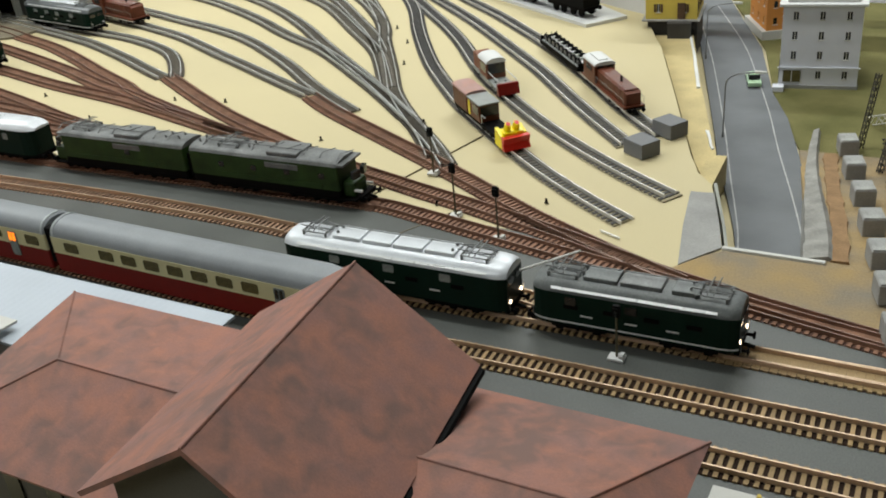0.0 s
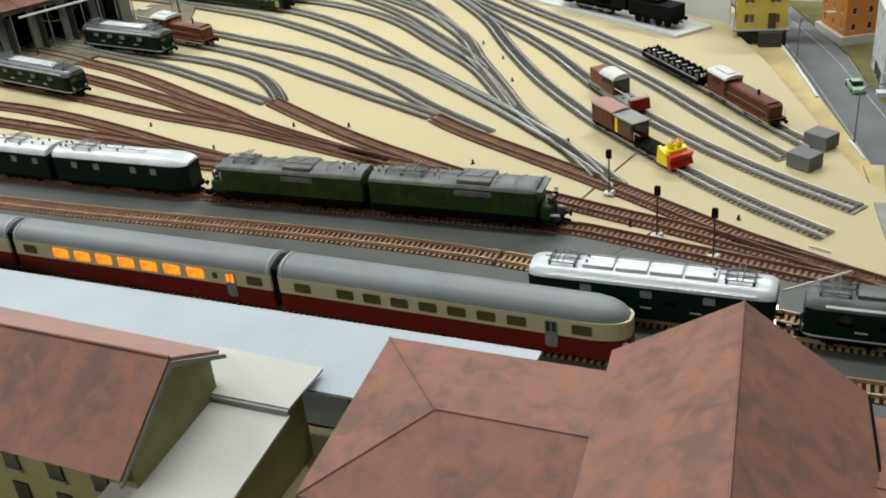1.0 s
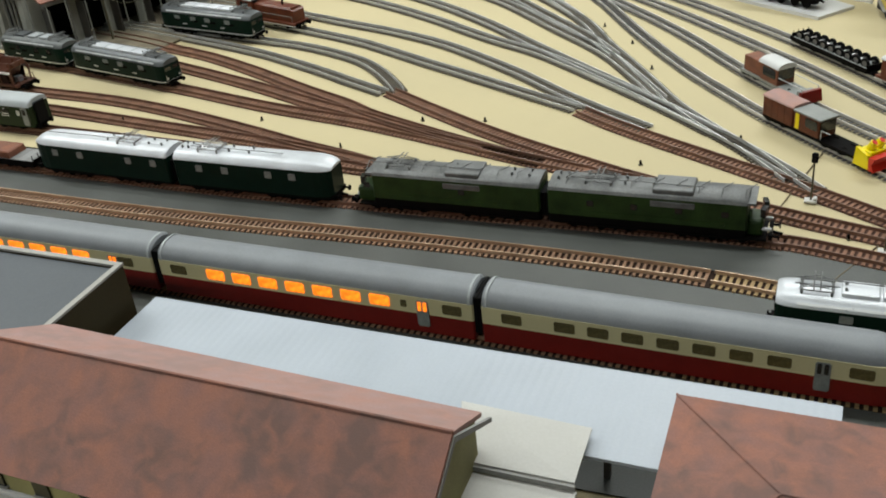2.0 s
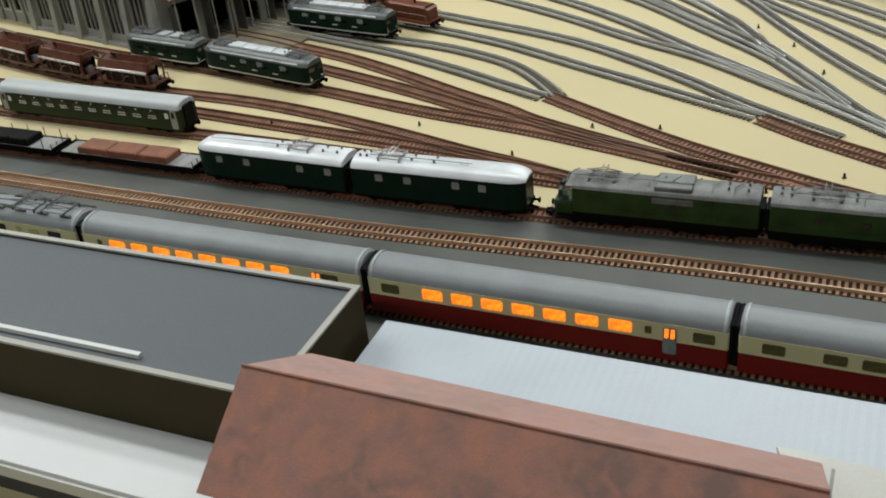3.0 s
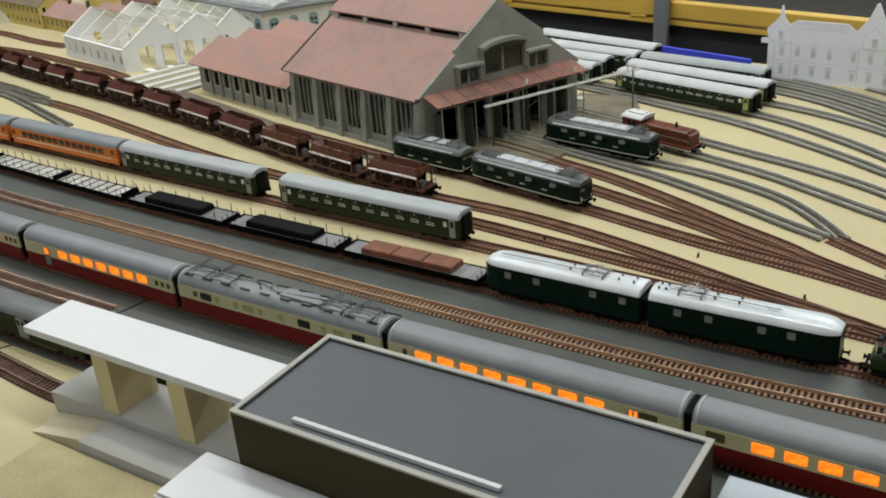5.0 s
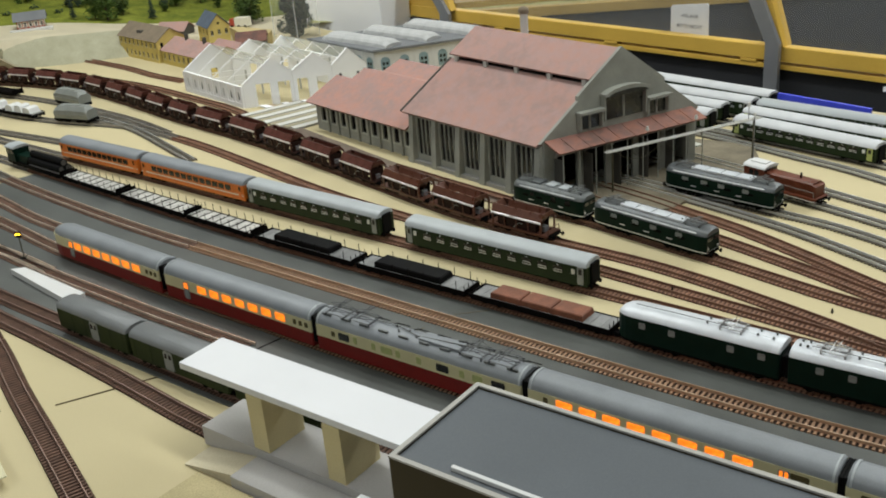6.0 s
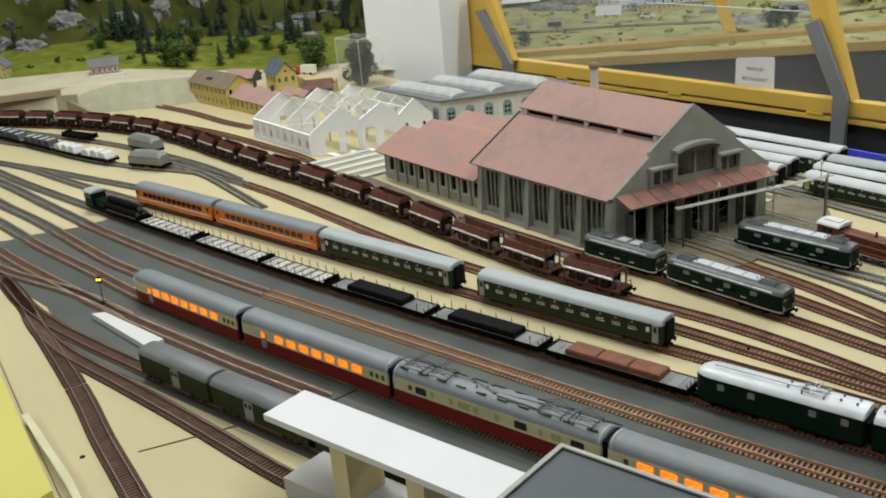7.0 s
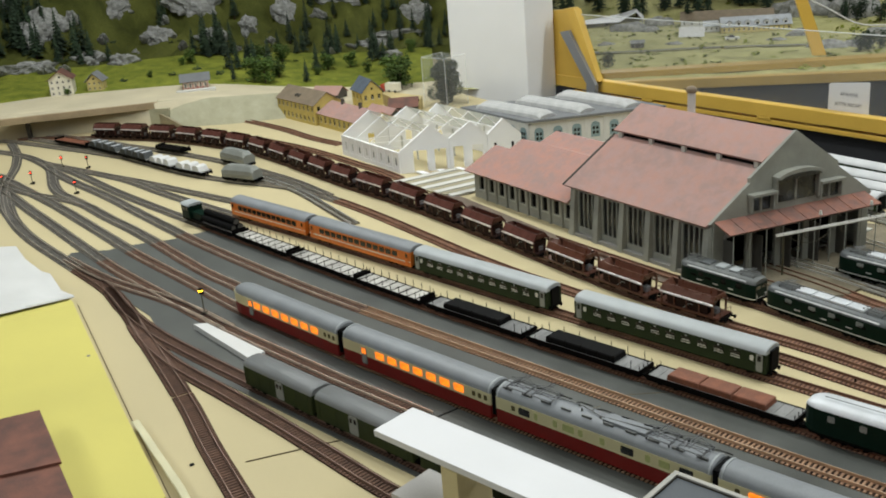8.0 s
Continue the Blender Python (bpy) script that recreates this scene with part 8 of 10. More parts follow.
# ---- signals, point levers ----
def colour_signal(x, y, h=0.046, lamp=None, facing=0, base="offwhite", label="black colour light signal on a thin mast", z=0.0012, double=False):
    t = thing("colour_light_signal", label, "railway signal", "signals", m=Matrix.Translation((x, y, z)) @ turn(facing))
    part("base_plate", box(B(), -0.0055, -0.0040, 0.0, 0.0055, 0.0040, 0.0022, 0.0004), M[base], t)
    part("relay_box", box(B(), 0.0020, -0.0028, 0.0022, 0.0050, 0.0028, 0.0046, 0.0003), M[base], t)
    part("mast", rod(B(), (0, 0, 0.002), (0, 0, h - 0.006), 0.0009, 0.0008, 8), M["mast_olive"], t)
    w = 0.0040 if double else 0.0027
    part("head", prism(B(), [(-w, h - 0.009), (w, h - 0.009), (w, h - 0.001), (w * 0.6, h), (-w * 0.6, h), (-w, h - 0.001)], "y", -0.0012, 0.0012), M["black"], t)
    part("hood", box(B(), -w * 0.7, -0.0026, h - 0.0022, w * 0.7, -0.0012, h - 0.0016), M["black"], t)
    for k, xx in enumerate((-0.0021, 0.0021) if double else (0.0,)):
        part("lens", rod(B(), (xx, -0.0013, h - 0.0042), (xx, -0.0024, h - 0.0042), 0.0014 if lamp else 0.0010, n=12), M[lamp or "glass"], t, "lit lamp" if lamp else "")
    if not lamp:
        part("lens", rod(B(), (0, -0.0013, h - 0.0070), (0, -0.0022, h - 0.0070), 0.0010, n=12), M["glass"], t)
    return t


colour_signal(-0.358, 0.868, 0.048)
colour_signal(-0.296, 0.793, 0.051)
colour_signal(-0.242, 0.765, 0.049)
colour_signal(-0.096, 0.636, 0.042, base="white", label="signal with olive mast on a white foot")
colour_signal(-2.000, 0.590, 0.043, "lamp_yellow", 40, "black", "black signal showing two yellow lamps", double=True)
for x, y in ((-3.069, 0.756), (-3.035, 0.810), (-3.108, 0.923), (-3.042, 0.956), (-2.850, 0.825)):
    colour_signal(x, y, 0.031, "lamp_red", 50, "black", "small black signal showing a red lamp")

proto = None
for x, y in ((-0.707, 0.986), (-0.519, 0.913), (-0.842, 0.896), (-0.778, 0.976), (-1.147, 0.915), (-0.433, 0.986), (-0.649, 1.304), (-0.599, 1.245), (-0.584, 0.869), (-0.379, 1.025), (-0.558, 1.163), (-0.449, 0.852), (-0.231, 0.842), (-0.324, 0.810), (-0.97, 0.945)):
    mm = Matrix.Translation((x, y, 0.0)) @ turn(25 + 300 * x)
    if proto is None:
        proto = thing("point_lever", "tiny dark point lever beside the track", "point lever", "point levers", m=mm)
        part("foot", box(B(), -0.0020, -0.0013, 0.0002, 0.0020, 0.0013, 0.0014), M["mast_olive"], proto)
        part("lantern", box(B(), -0.0009, -0.0009, 0.0014, 0.0009, 0.0009, 0.0052, 0.0002), M["chassis"], proto)
    else:
        copy_thing(proto, mm)
# joints between the boards, seen as thin dark seams; the two along the yellow board paint its shaded gap
for k, (a, b) in enumerate((((-0.398, 0.790), (-0.352, 0.978)), ((-1.603, 0.375), (-1.546, 0.477)), ((-2.214, 0.4945), (-1.800, 0.3485)), ((-1.800, 0.3485), (-1.60, 0.2795)), ((-0.335, 0.737), (-0.30, 0.806)), ((-1.38, 0.635), (-1.355, 0.70)), ((-1.345, 0.74), (-1.31, 0.772)))):
    d = Vector((b[0] - a[0], b[1] - a[1], 0))
    tagged(part("board_seam", obox(B(), ((a[0] + b[0]) / 2, (a[1] + b[1]) / 2, 0.0006), (d.length, 0.0008, 0.0016), turn(math.degrees(math.atan2(d.y, d.x))).to_3x3()), M["seam"]), "thin dark seam between two boards", "seam", "", "structure")
tagged(part("screw_hole", rod(B(), (-1.649, 0.335, 0.0), (-1.649, 0.335, 0.0008), 0.0030, n=14), M["black"]), "black screw hole plug in the tan board", "plug")
tagged(part("screw_hole", rod(B(), (-2.00, 0.40, 0.0095), (-2.00, 0.40, 0.0106), 0.0026, n=14), M["plank"]), "dull spot on the yellow board", "plug")
tagged(part("loose_rail_piece", obox(B(), (-0.158, 0.801, 0.0016), (0.020, 0.0012, 0.0016), turn(-22).to_3x3()), M["grey_rail"]), "short loose piece of rail on the board", "rail piece")

# ---- behind the engine shed ----
# catenary gantry over the shed apron
GA, GB = Vector((-1.358, 1.170, 0)), Vector((-1.219, 1.365, 0))
t = thing("catenary_gantry", "thin gantry with pale double beam over the shed tracks", "gantry")
for p, h in ((GA, 0.068), (GB, 0.078)):
    post = part("post", rod(B(), p, p + UP * h, 0.0016, 0.0013, 8), M["mast_olive"], t)
    part("foot", box(B(), p.x - 0.004, p.y - 0.004, 0.0, p.x + 0.004, p.y + 0.004, 0.003), M["concrete"], post)
dv = (GB - GA).normalized()
sd = Vector((-dv.y, dv.x, 0))
for k in (-1, 1):
    part("beam", rods(B(), [GA - dv * 0.012 + sd * k * 0.003 + UP * 0.0665, GB + dv * 0.012 + sd * k * 0.003 + UP * 0.0775], 0.0012, 6), M["offwhite"], t)
for k in range(9):
    q = GA.lerp(GB, (k + 0.5) / 9) + UP * (0.066 + 0.0115 * (k + 0.5) / 9)
    part("brace", rod(B(), q - sd * 0.003, q + sd * 0.003 + dv * 0.012, 0.0006, n=5), M["offwhite"], t)
for k in range(4):
    q = GA.lerp(GB, 0.14 + 0.24 * k) + UP * (0.067 + 0.011 * (0.14 + 0.24 * k))
    hang = part("hanger", rods(B(), [q, q - UP * 0.010, q - UP * 0.012 + Vector((0.006, 0, 0))], 0.0005, 5), M["mast_olive"], t)
for k in (0.24, 0.58, 0.96):
    q = GA.lerp(GB, k) + UP * (0.067 + 0.011 * k)
    lamp = part("yard_lamp_post", rod(B(), q, q + UP * 0.020, 0.0006, n=6), M["lamp_grey"], t)
    part("yard_lamp_head", rod(B(), q + UP * 0.020, q + UP * 0.026, 0.0028, 0.0016, 10), M["offwhite"], lamp)
pts = []
for i in range(13):
    u = i / 12
    q = GA.lerp(GB, 0.02 + 0.30 * u) + UP * (0.0655 - 0.016 * 4 * u * (1 - u)) - sd * 0.002
    pts.append(q)
part("sagging_wire", rods(B(), pts, 0.0004, 4), M["mast_olive"], t)
t2 = thing("lattice_lamp", "thin mast beside the shed apron", "mast", m=Matrix.Translation((-1.205, 1.33, 0)))
part("pole", rod(B(), (0, 0, 0), (0, 0, 0.092), 0.0010, 0.0007, 6), M["lamp_grey"], t2)
part("lamp", rod(B(), (0, 0, 0.092), (0, 0, 0.097), 0.0022, 0.0012, 8), M["offwhite"], t2)

# coaches standing at the far edge
coach("grey_5", -1.298, -1.044, "dark green coach with white roof and yellow green doors", top="coach_white", n=11, group="far coaches", door="door_lime", high=0.85)
coach("grey_6", -1.300, -1.040, "dark green coach with white roof on the next far track", top="coach_white", n=11, group="far coaches", door="door_lime", high=0.85)
coach("grey_7", -1.297, -1.062, "dark coach with grey roof beside the table edge", top="coach_roof", n=10, group="far coaches", high=0.85)
coach("grey_5", -1.600, -1.340, "pale roofed coach standing behind the engine shed", top="coach_white", n=11, group="far coaches", high=0.85)
coach("grey_6", -1.595, -1.334, "pale roofed coach behind the shed on the next track", top="coach_white", n=11, group="far coaches", high=0.85)
FAR = {"far_1": [(-1.75, 1.66), (-1.6, 1.65), (-1.3, 1.60), (-1.2, 1.575)], "far_2": [(-1.8, 1.74), (-1.6, 1.715), (-1.35, 1.665), (-1.279, 1.6485)]}
for key, pts in FAR.items():
    lay(key, pts, "grey_rail", "grey_slp", "grey nickel yard track")
coach("far_1", -1.565, -1.300, "dark green coach with white roof", top="coach_white", n=11, group="far coaches", high=0.85)
coach("far_2", -1.545, -1.283, "dark green coach with white roof", top="coach_white", n=11, group="far coaches", high=0.85)
tagged(part("edge_tape", obox(B(), (-1.196, 1.637, 0.0175), (0.175, 0.006, 0.034), turn(-13.7).to_3x3()), M["cloth_blue"]), "bright blue strip standing on the table edge", "strip", "", "structure")

# paper mock up of a building: a printed front standing on the far edge
PX0, PX1, PY = -1.088, 0.29, 1.632
t = thing("paper_building_front", "white paper building front with faint grey printed windows", "paper model", m=Matrix.Translation((PX0, PY, 0)) @ Matrix.Rotation(radians(-5.9), 4, "Z"))
W = PX1 - PX0
body = part("sheet", prism(B(), [(0, 0.001), (0, 0.060), (-0.012, 0.060), (-0.012, 0.068), (0.0, 0.070), (-0.004, 0.084), (0.010, 0.098), (0.017, 0.106), (0.0195, 0.124), (0.0225, 0.124), (0.025, 0.106), (0.034, 0.094), (0.046, 0.102), (0.128, 0.102), (0.141, 0.092), (0.158, 0.114), (0.168, 0.138), (0.172, 0.138), (0.182, 0.114), (0.200, 0.092), (0.214, 0.102), (0.46, 0.102), (0.48, 0.116), (0.50, 0.136), (0.52, 0.116), (0.54, 0.102), (W, 0.102), (W, 0.001)], "y", 0.0, 0.0012), M["paper"], t)
for z in (0.0335, 0.0625, 0.0885):
    part("printed_line", box(B(), 0.002, -0.0003, z, W, -0.0001, z + 0.0007), M["ink_pale"], body)
k = 0
x = 0.020
while x < W - 0.03:
    for z in (0.010, 0.041):
        w = part("printed_window", box(B(), x, -0.0003, z, x + 0.008, -0.0001, z + 0.016), M["ink_pale"], body)
        for px in (x + 0.0014, x + 0.0044):
            part("printed_pane", box(B(), px, -0.0005, z + 0.002, px + 0.0022, -0.0003, z + 0.0135), M["ink"], w)
        part("printed_lintel", box(B(), x - 0.0012, -0.0003, z + 0.0172, x + 0.0092, -0.0001, z + 0.0186), M["ink"], w)
    x += 0.026
    if k % 4 == 3:
        x += 0.012
    k += 1
for gx in (0.003, 0.152, 0.33, 0.482, 0.72, 0.95):
    part("printed_gable", prism(B(), [(gx, 0.0645), (gx + 0.036, 0.0645), (gx + 0.036, 0.082), (gx + 0.018, 0.100), (gx, 0.082)], "y", -0.0003, -0.0001), M["ink_pale"], body)
    part("printed_gable_field", prism(B(), [(gx + 0.001, 0.0655), (gx + 0.035, 0.0655), (gx + 0.035, 0.0816), (gx + 0.018, 0.0986), (gx + 0.001, 0.0816)], "y", -0.0005, -0.0003), M["paper"], body)
    part("printed_window", box(B(), gx + 0.014, -0.0007, 0.068, gx + 0.022, -0.0005, 0.082), M["ink"], body)
for k in range(36):
    part("printed_line", box(B(), 0.046 + 0.0022 * k, -0.0003, 0.0895, 0.0464 + 0.0022 * k, -0.0001, 0.1010), M["ink_pale"], body)
for x in (0.012, 0.040, 0.148, 0.192, 0.26):
    part("printed_quoin", box(B(), x - 0.0015, -0.0003, 0.002, x + 0.0005, -0.0001, 0.0620), M["ink_pale"], body)
part("stiffener", prism(B(), [(0.0, 0.0), (0.05, 0.0), (0.0, 0.08)], "x", 0.3, 0.302), M["paper"], t)

# white hall shell with open roofs
H0, H1 = Vector((-2.540, 1.350, 0)), Vector((-2.289, 1.294, 0))
ang = math.degrees(math.atan2(H1.y - H0.y, H1.x - H0.x))
MH = Matrix.Translation(H0) @ turn(ang)
HL = (H1 - H0).length
SKEW = radians(47.2 - ang)


def askew(bm):
    """The hall stands on a slanting plot: its end walls run at an angle to the front."""
    for v in bm.verts:
        v.co = Vector((v.co.x + v.co.y * math.cos(SKEW), v.co.y * math.sin(SKEW), v.co.z))
    return bm


t = thing("white_hall_shell", "unfinished white plastic hall with open frosted roofs", "building", m=MH)


def arch_hole_wall(bm, x0, x1, h, n, y, thick, zlo=0.012, zhi=0.034, duty=0.52):
    """A wall along x with n round headed openings."""
    p = (x1 - x0) / n
    for k in range(n):
        a = x0 + p * k
        c, r = a + p / 2, p * duty / 2
        prism(bm, [(a, 0.0), (c - r, 0.0), (c - r, h), (a, h)], "y", y, y + thick)
        prism(bm, [(c + r, 0.0), (a + p, 0.0), (a + p, h), (c + r, h)], "y", y, y + thick)
        prism(bm, [(c - r, 0.0), (c + r, 0.0), (c + r, zlo), (c - r, zlo)], "y", y, y + thick)
        arc = [(c + r * math.cos(math.pi * i / 8), zhi + r * math.sin(math.pi * i / 8)) for i in range(9)]
        for i in range(8):
            prism(bm, [arc[i + 1], arc[i], (arc[i][0], h), (arc[i + 1][0], h)], "y", y, y + thick)
    return bm


part("front_wall", arch_hole_wall(B(), 0.0, HL, 0.0475, 8, 0.0, 0.003, zlo=0.015, zhi=0.030, duty=0.30), M["hall_bright"], t)
part("wall_plinth", box(B(), -0.001, -0.0015, 0.0, HL + 0.001, 0.0, 0.010), M["hall_bright"], t)
part("cornice", box(B(), -0.001, -0.0015, 0.0435, HL + 0.001, 0.0, 0.0475), M["hall_bright"], t)
for k in range(9):
    x = HL * k / 8
    part("pilaster", box(B(), max(0, x - 0.003), -0.0018, 0.010, min(HL, x + 0.003), -0.0001, 0.0435), M["hall_bright"], t)
for k in range(8):
    x = HL * (k + 0.5) / 8
    part("infill", box(B(), x - 0.0046, 0.0012, 0.0151, x + 0.0046, 0.0026, 0.0340), M["hall_white"], t)
    if k in (2, 4, 6, 7):
        part("slit_window", box(B(), x - 0.0016, 0.0006, 0.017, x + 0.0016, 0.0012, 0.029), M["pane_grey"], t)
NAVES = ((0.0031, 0.069, 0.1095, 0.0485, 0.099, 0.067), (0.1105, 0.158, 0.1935, 0.067, 0.100, 0.0685), (0.1945, 0.230, 0.265, 0.0685, 0.1005, 0.066))
GATES = (((0.031, 0.062), (0.077, 0.104)), ((0.118, 0.142), (0.160, 0.184)), ())
for (y0, ym, y1, z0, zr, z1), gates in zip(NAVES, GATES):
    for xx, end in ((HL - 0.003, True), (0.0, False)):
        zo = 0.050 if end else 0.046
        cuts = gates if end else ((ym - 0.008, ym + 0.008),)
        bm = B()
        at = y0
        for a, b in cuts:
            prism(bm, [(at, 0), (a, 0), (a, min(zo, z0)), (at, min(zo, z0))], "x", xx, xx + 0.003)
            at = b
        prism(bm, [(at, 0), (y1, 0), (y1, min(zo, z0)), (at, min(zo, z0))], "x", xx, xx + 0.003)
        if not end:
            a, b = cuts[0]
            prism(bm, [(a, 0), (b, 0), (b, 0.022), (a, 0.022)], "x", xx, xx + 0.003)
        zo = min(zo, z0)
        prism(bm, [(y0, zo), (y1, zo), (y1, z1), (ym, zr), (y0, z0 + 0.0004)], "x", xx, xx + 0.003)
        part("gable_wall", askew(bm), M["hall_bright"], t)
        rim_ = B()
        for p, q in (((y0, z0), (ym, zr)), ((ym, zr), (y1, z1))):
            prism(rim_, [p, q, (q[0], q[1] + 0.0022), (p[0], p[1] + 0.0022)], "x", xx - 0.0006, xx + 0.0040)
        part("gable_coping", askew(rim_), M["hall_bright"], t)
    if not gates:
        for y in (0.208, 0.246):
            part("gable_slit", askew(box(B(), HL - 0.0001, y, 0.030, HL + 0.0006, y + 0.005, 0.050)), M["glass"], t)
    for j in range(1, 4):
        x = HL * j / 4
        for p, q in (((y0, z0), (ym, zr)), ((ym, zr), (y1, z1))):
            part("rafter", askew(prism(B(), [(p[0], p[1] - 0.001), (q[0], q[1] - 0.001), (q[0], q[1] + 0.0006), (p[0], p[1] + 0.0006)], "x", x - 0.0010, x + 0.0010)), M["hall_bright"], t)
        part("tie_beam", askew(box(B(), x - 0.0008, y0 + 0.001, min(z0, z1) - 0.003, x + 0.0008, y1 - 0.001, min(z0, z1) - 0.0012)), M["hall_bright"], t)
        part("inner_post", askew(box(B(), x - 0.0014, y1 - 0.0028, 0, x + 0.0014, y1, min(z0, z1) - 0.0032)), M["hall_wall"], t)
    part("valley_beam", askew(box(B(), 0.0032, y1 - 0.0011, z1 - 0.0026, HL - 0.0032, y1 + 0.0004, z1 - 0.0004)), M["hall_bright"], t)
    pl = askew(prism(B(), [(ym + 0.001, zr + 0.0010), (y1, z1 + 0.0012), (y1, z1 + 0.0018), (ym + 0.001, zr + 0.0016)], "x", 0.004, HL - 0.004))
    part("frosted_roof", pl, M["frosted"], t)
    for a, b in gates:
        part("gate_sill", askew(box(B(), HL + 0.001, a, 0.0008, HL + 0.030, (a + b) / 2, 0.0036, 0.0003)), M["hall_bright"], t)
        part("gate_ramp", askew(box(B(), HL + 0.001, (a + b) / 2 + 0.0002, 0.0008, HL + 0.030, b, 0.0030)), M["bridge_wood"], t, "brown plank ramp")
part("back_wall", askew(box(B(), 0.0, 0.2652, 0.0, HL, 0.268, 0.066)), M["hall_bright"], t)
sd = Vector((0.315, 0.949, 0))
for k in range(9):
    q = Vector((-2.245, 1.229, 0)).lerp(Vector((-2.075, 1.222, 0)), k / 8)
    white = k % 2 == 0
    tagged(part("loading_strip", obox(B(), q + sd * 0.075 + UP * (0.0030 if white else 0.0022), (0.150, 0.0165 if white else 0.0185, 0.0034 if white else 0.0030), turn(71.6).to_3x3()), M["offwhite" if white else "strip_olive"]), "white loading strip beside the workshop" if white else "olive brown strip between white loading strips", "loading strip", "loading strips")

# large hall with felt roof and skylights
Q = [(-2.372, 1.588), (-2.125, 1.534), (-1.93, 1.790), (-2.18, 1.850)]
t = thing("felt_roofed_hall", "pale workshop hall with grey felt roof and white skylights", "building")
inner = [(-2.362, 1.596), (-2.128, 1.545), (-1.942, 1.786), (-2.176, 1.840)]
part("shell", prism(B(), inner, "z", 0.0, 0.0745), M["hall_white"], t)
part("roof_slab", prism(B(), Q, "z", 0.0750, 0.0800), M["slate"], t, "grey felt roof")
for (p, q, n) in ((inner[0], inner[1], 6), (inner[1], inner[2], 7)):
    p, q = Vector((*p, 0)), Vector((*q, 0))
    d = (q - p).normalized()
    nn = Vector((d.y, -d.x, 0))
    L = (q - p).length
    mm = Matrix.Translation(p + nn * 0.0003) @ turn(math.degrees(math.atan2(d.y, d.x)))
    for k in range(n):
        c = L * (k + 0.5) / n
        r = 0.0105
        arc = [(c - r, 0.026), (c + r, 0.026)] + [(c + r * math.cos(math.pi * i / 8), 0.052 + 0.009 * math.sin(math.pi * i / 8)) for i in range(9)]
        w = part("arched_window", prism(B(), arc, "y", -0.0010, 0.0), M["pane_blue"], t, "blue grey arched window")
        w.matrix_basis = mm
        for i in range(2):
            for j in range(2):
                pn = part("pane", box(B(), c - 0.0066 + 0.0080 * i, -0.0016, 0.033 + 0.0105 * j, c - 0.0014 + 0.0080 * i, -0.0011, 0.0395 + 0.0105 * j), M["glass"], w)
    for k in range(n + 1):
        c = L * k / n
        pl = part("pilaster", box(B(), max(0, c - 0.003), -0.0016, 0.0, min(L, c + 0.003), 0.0, 0.0740), M["hall_white"], t)
        pl.matrix_basis = mm
for p, q in (((-2.322, 1.618), (-2.105, 1.585)), ((-2.270, 1.700), (-2.055, 1.665)), ((-2.215, 1.785), (-1.990, 1.748))):
    p, q = Vector((*p, 0.0801)), Vector((*q, 0.0801))
    L = (q - p).length
    rings = []
    for x, k in ((0.0, 0.5), (0.016, 1.0), (L - 0.016, 1.0), (L, 0.5)):
        rings.append([(x, 0.025 * math.cos(math.pi * i / 8), 0.016 * k * math.sin(math.pi * i / 8) ** 0.8) for i in range(9)])
    sk = part("skylight", loft(B(), rings), M["skylight_grey"], t, "pale ridged skylight")
    sk.matrix_basis = Matrix.Translation(p) @ turn(math.degrees(math.atan2(q.y - p.y, q.x - p.x)))

# long ochre station building, its low wing, and the gabled house behind
YA, YB = Vector((-3.050, 1.556, 0)), Vector((-2.845, 1.521, 0))
my = Matrix.Translation(YA) @ turn(math.degrees(math.atan2(YB.y - YA.y, YB.x - YA.x)))
t = house_block("ochre_station", "ochre yellow two storey railway building with grey brown roof", my, 0.206, 0.085, 0.056, "ochre_wall", 2, 9, 3, "yard buildings", roofkind="gable_x", roofm="roof_brown", rise=0.030, frame_mat="cream", wide=0.0085, tall=0.48, pane_mat="black")
part("dormer", box(B(), 0.085, 0.012, 0.066, 0.091, 0.030, 0.073), M["wall_dark"], t)
part("dormer", box(B(), 0.100, 0.012, 0.066, 0.106, 0.030, 0.073), M["wall_dark"], t)
mw = Matrix.Translation(YB + Vector((0.006, 0.006, 0))) @ turn(-11)
t = house_block("ochre_goods_wing", "low ochre yellow goods wing with dull pink roof", mw, 0.245, 0.095, 0.036, "ochre_wall", 1, 10, 3, "yard buildings", roofkind="gable_x", roofm="roof_pink", rise=0.026, frame_mat="cream", wide=0.0085, tall=0.48, pane_mat="black")
for x in (0.06, 0.15):
    part("chimney", box(B(), x, 0.040, 0.055, x + 0.006, 0.048, 0.074), M["wall_dark"], t)
mg = Matrix.Translation((-2.818, 1.672, -0.004)) @ turn(68)
house_block("gabled_house", "yellow house with blue grey slate roof", mg, 0.060, 0.085, 0.066, "ochre_wall", 2, 3, 3, "yard buildings", roofkind="gable_y", roofm="roof_blue", rise=0.034, frame_mat="cream", wide=0.0075, pane_mat="black")
for x, y, a, w, d, h, rf, lab in ((-2.700, 1.660, 42, 0.075, 0.062, 0.034, "roof_dark", "low shed with dark red roof and open gable"), (-2.735, 1.605, -11, 0.110, 0.050, 0.030, "roof_pink", "low shed with dull pink roof"), (-3.060, 1.690, 20, 0.085, 0.060, 0.036, "roof_pink", "low dark shed with faded red roof")):
    house_block("yard_shed", lab, Matrix.Translation((x, y, 0)) @ turn(a), w, d, h, "wall_dark", 1, 4, 2, "yard sheds", roofkind="gable_x", roofm=rf, rise=0.020)
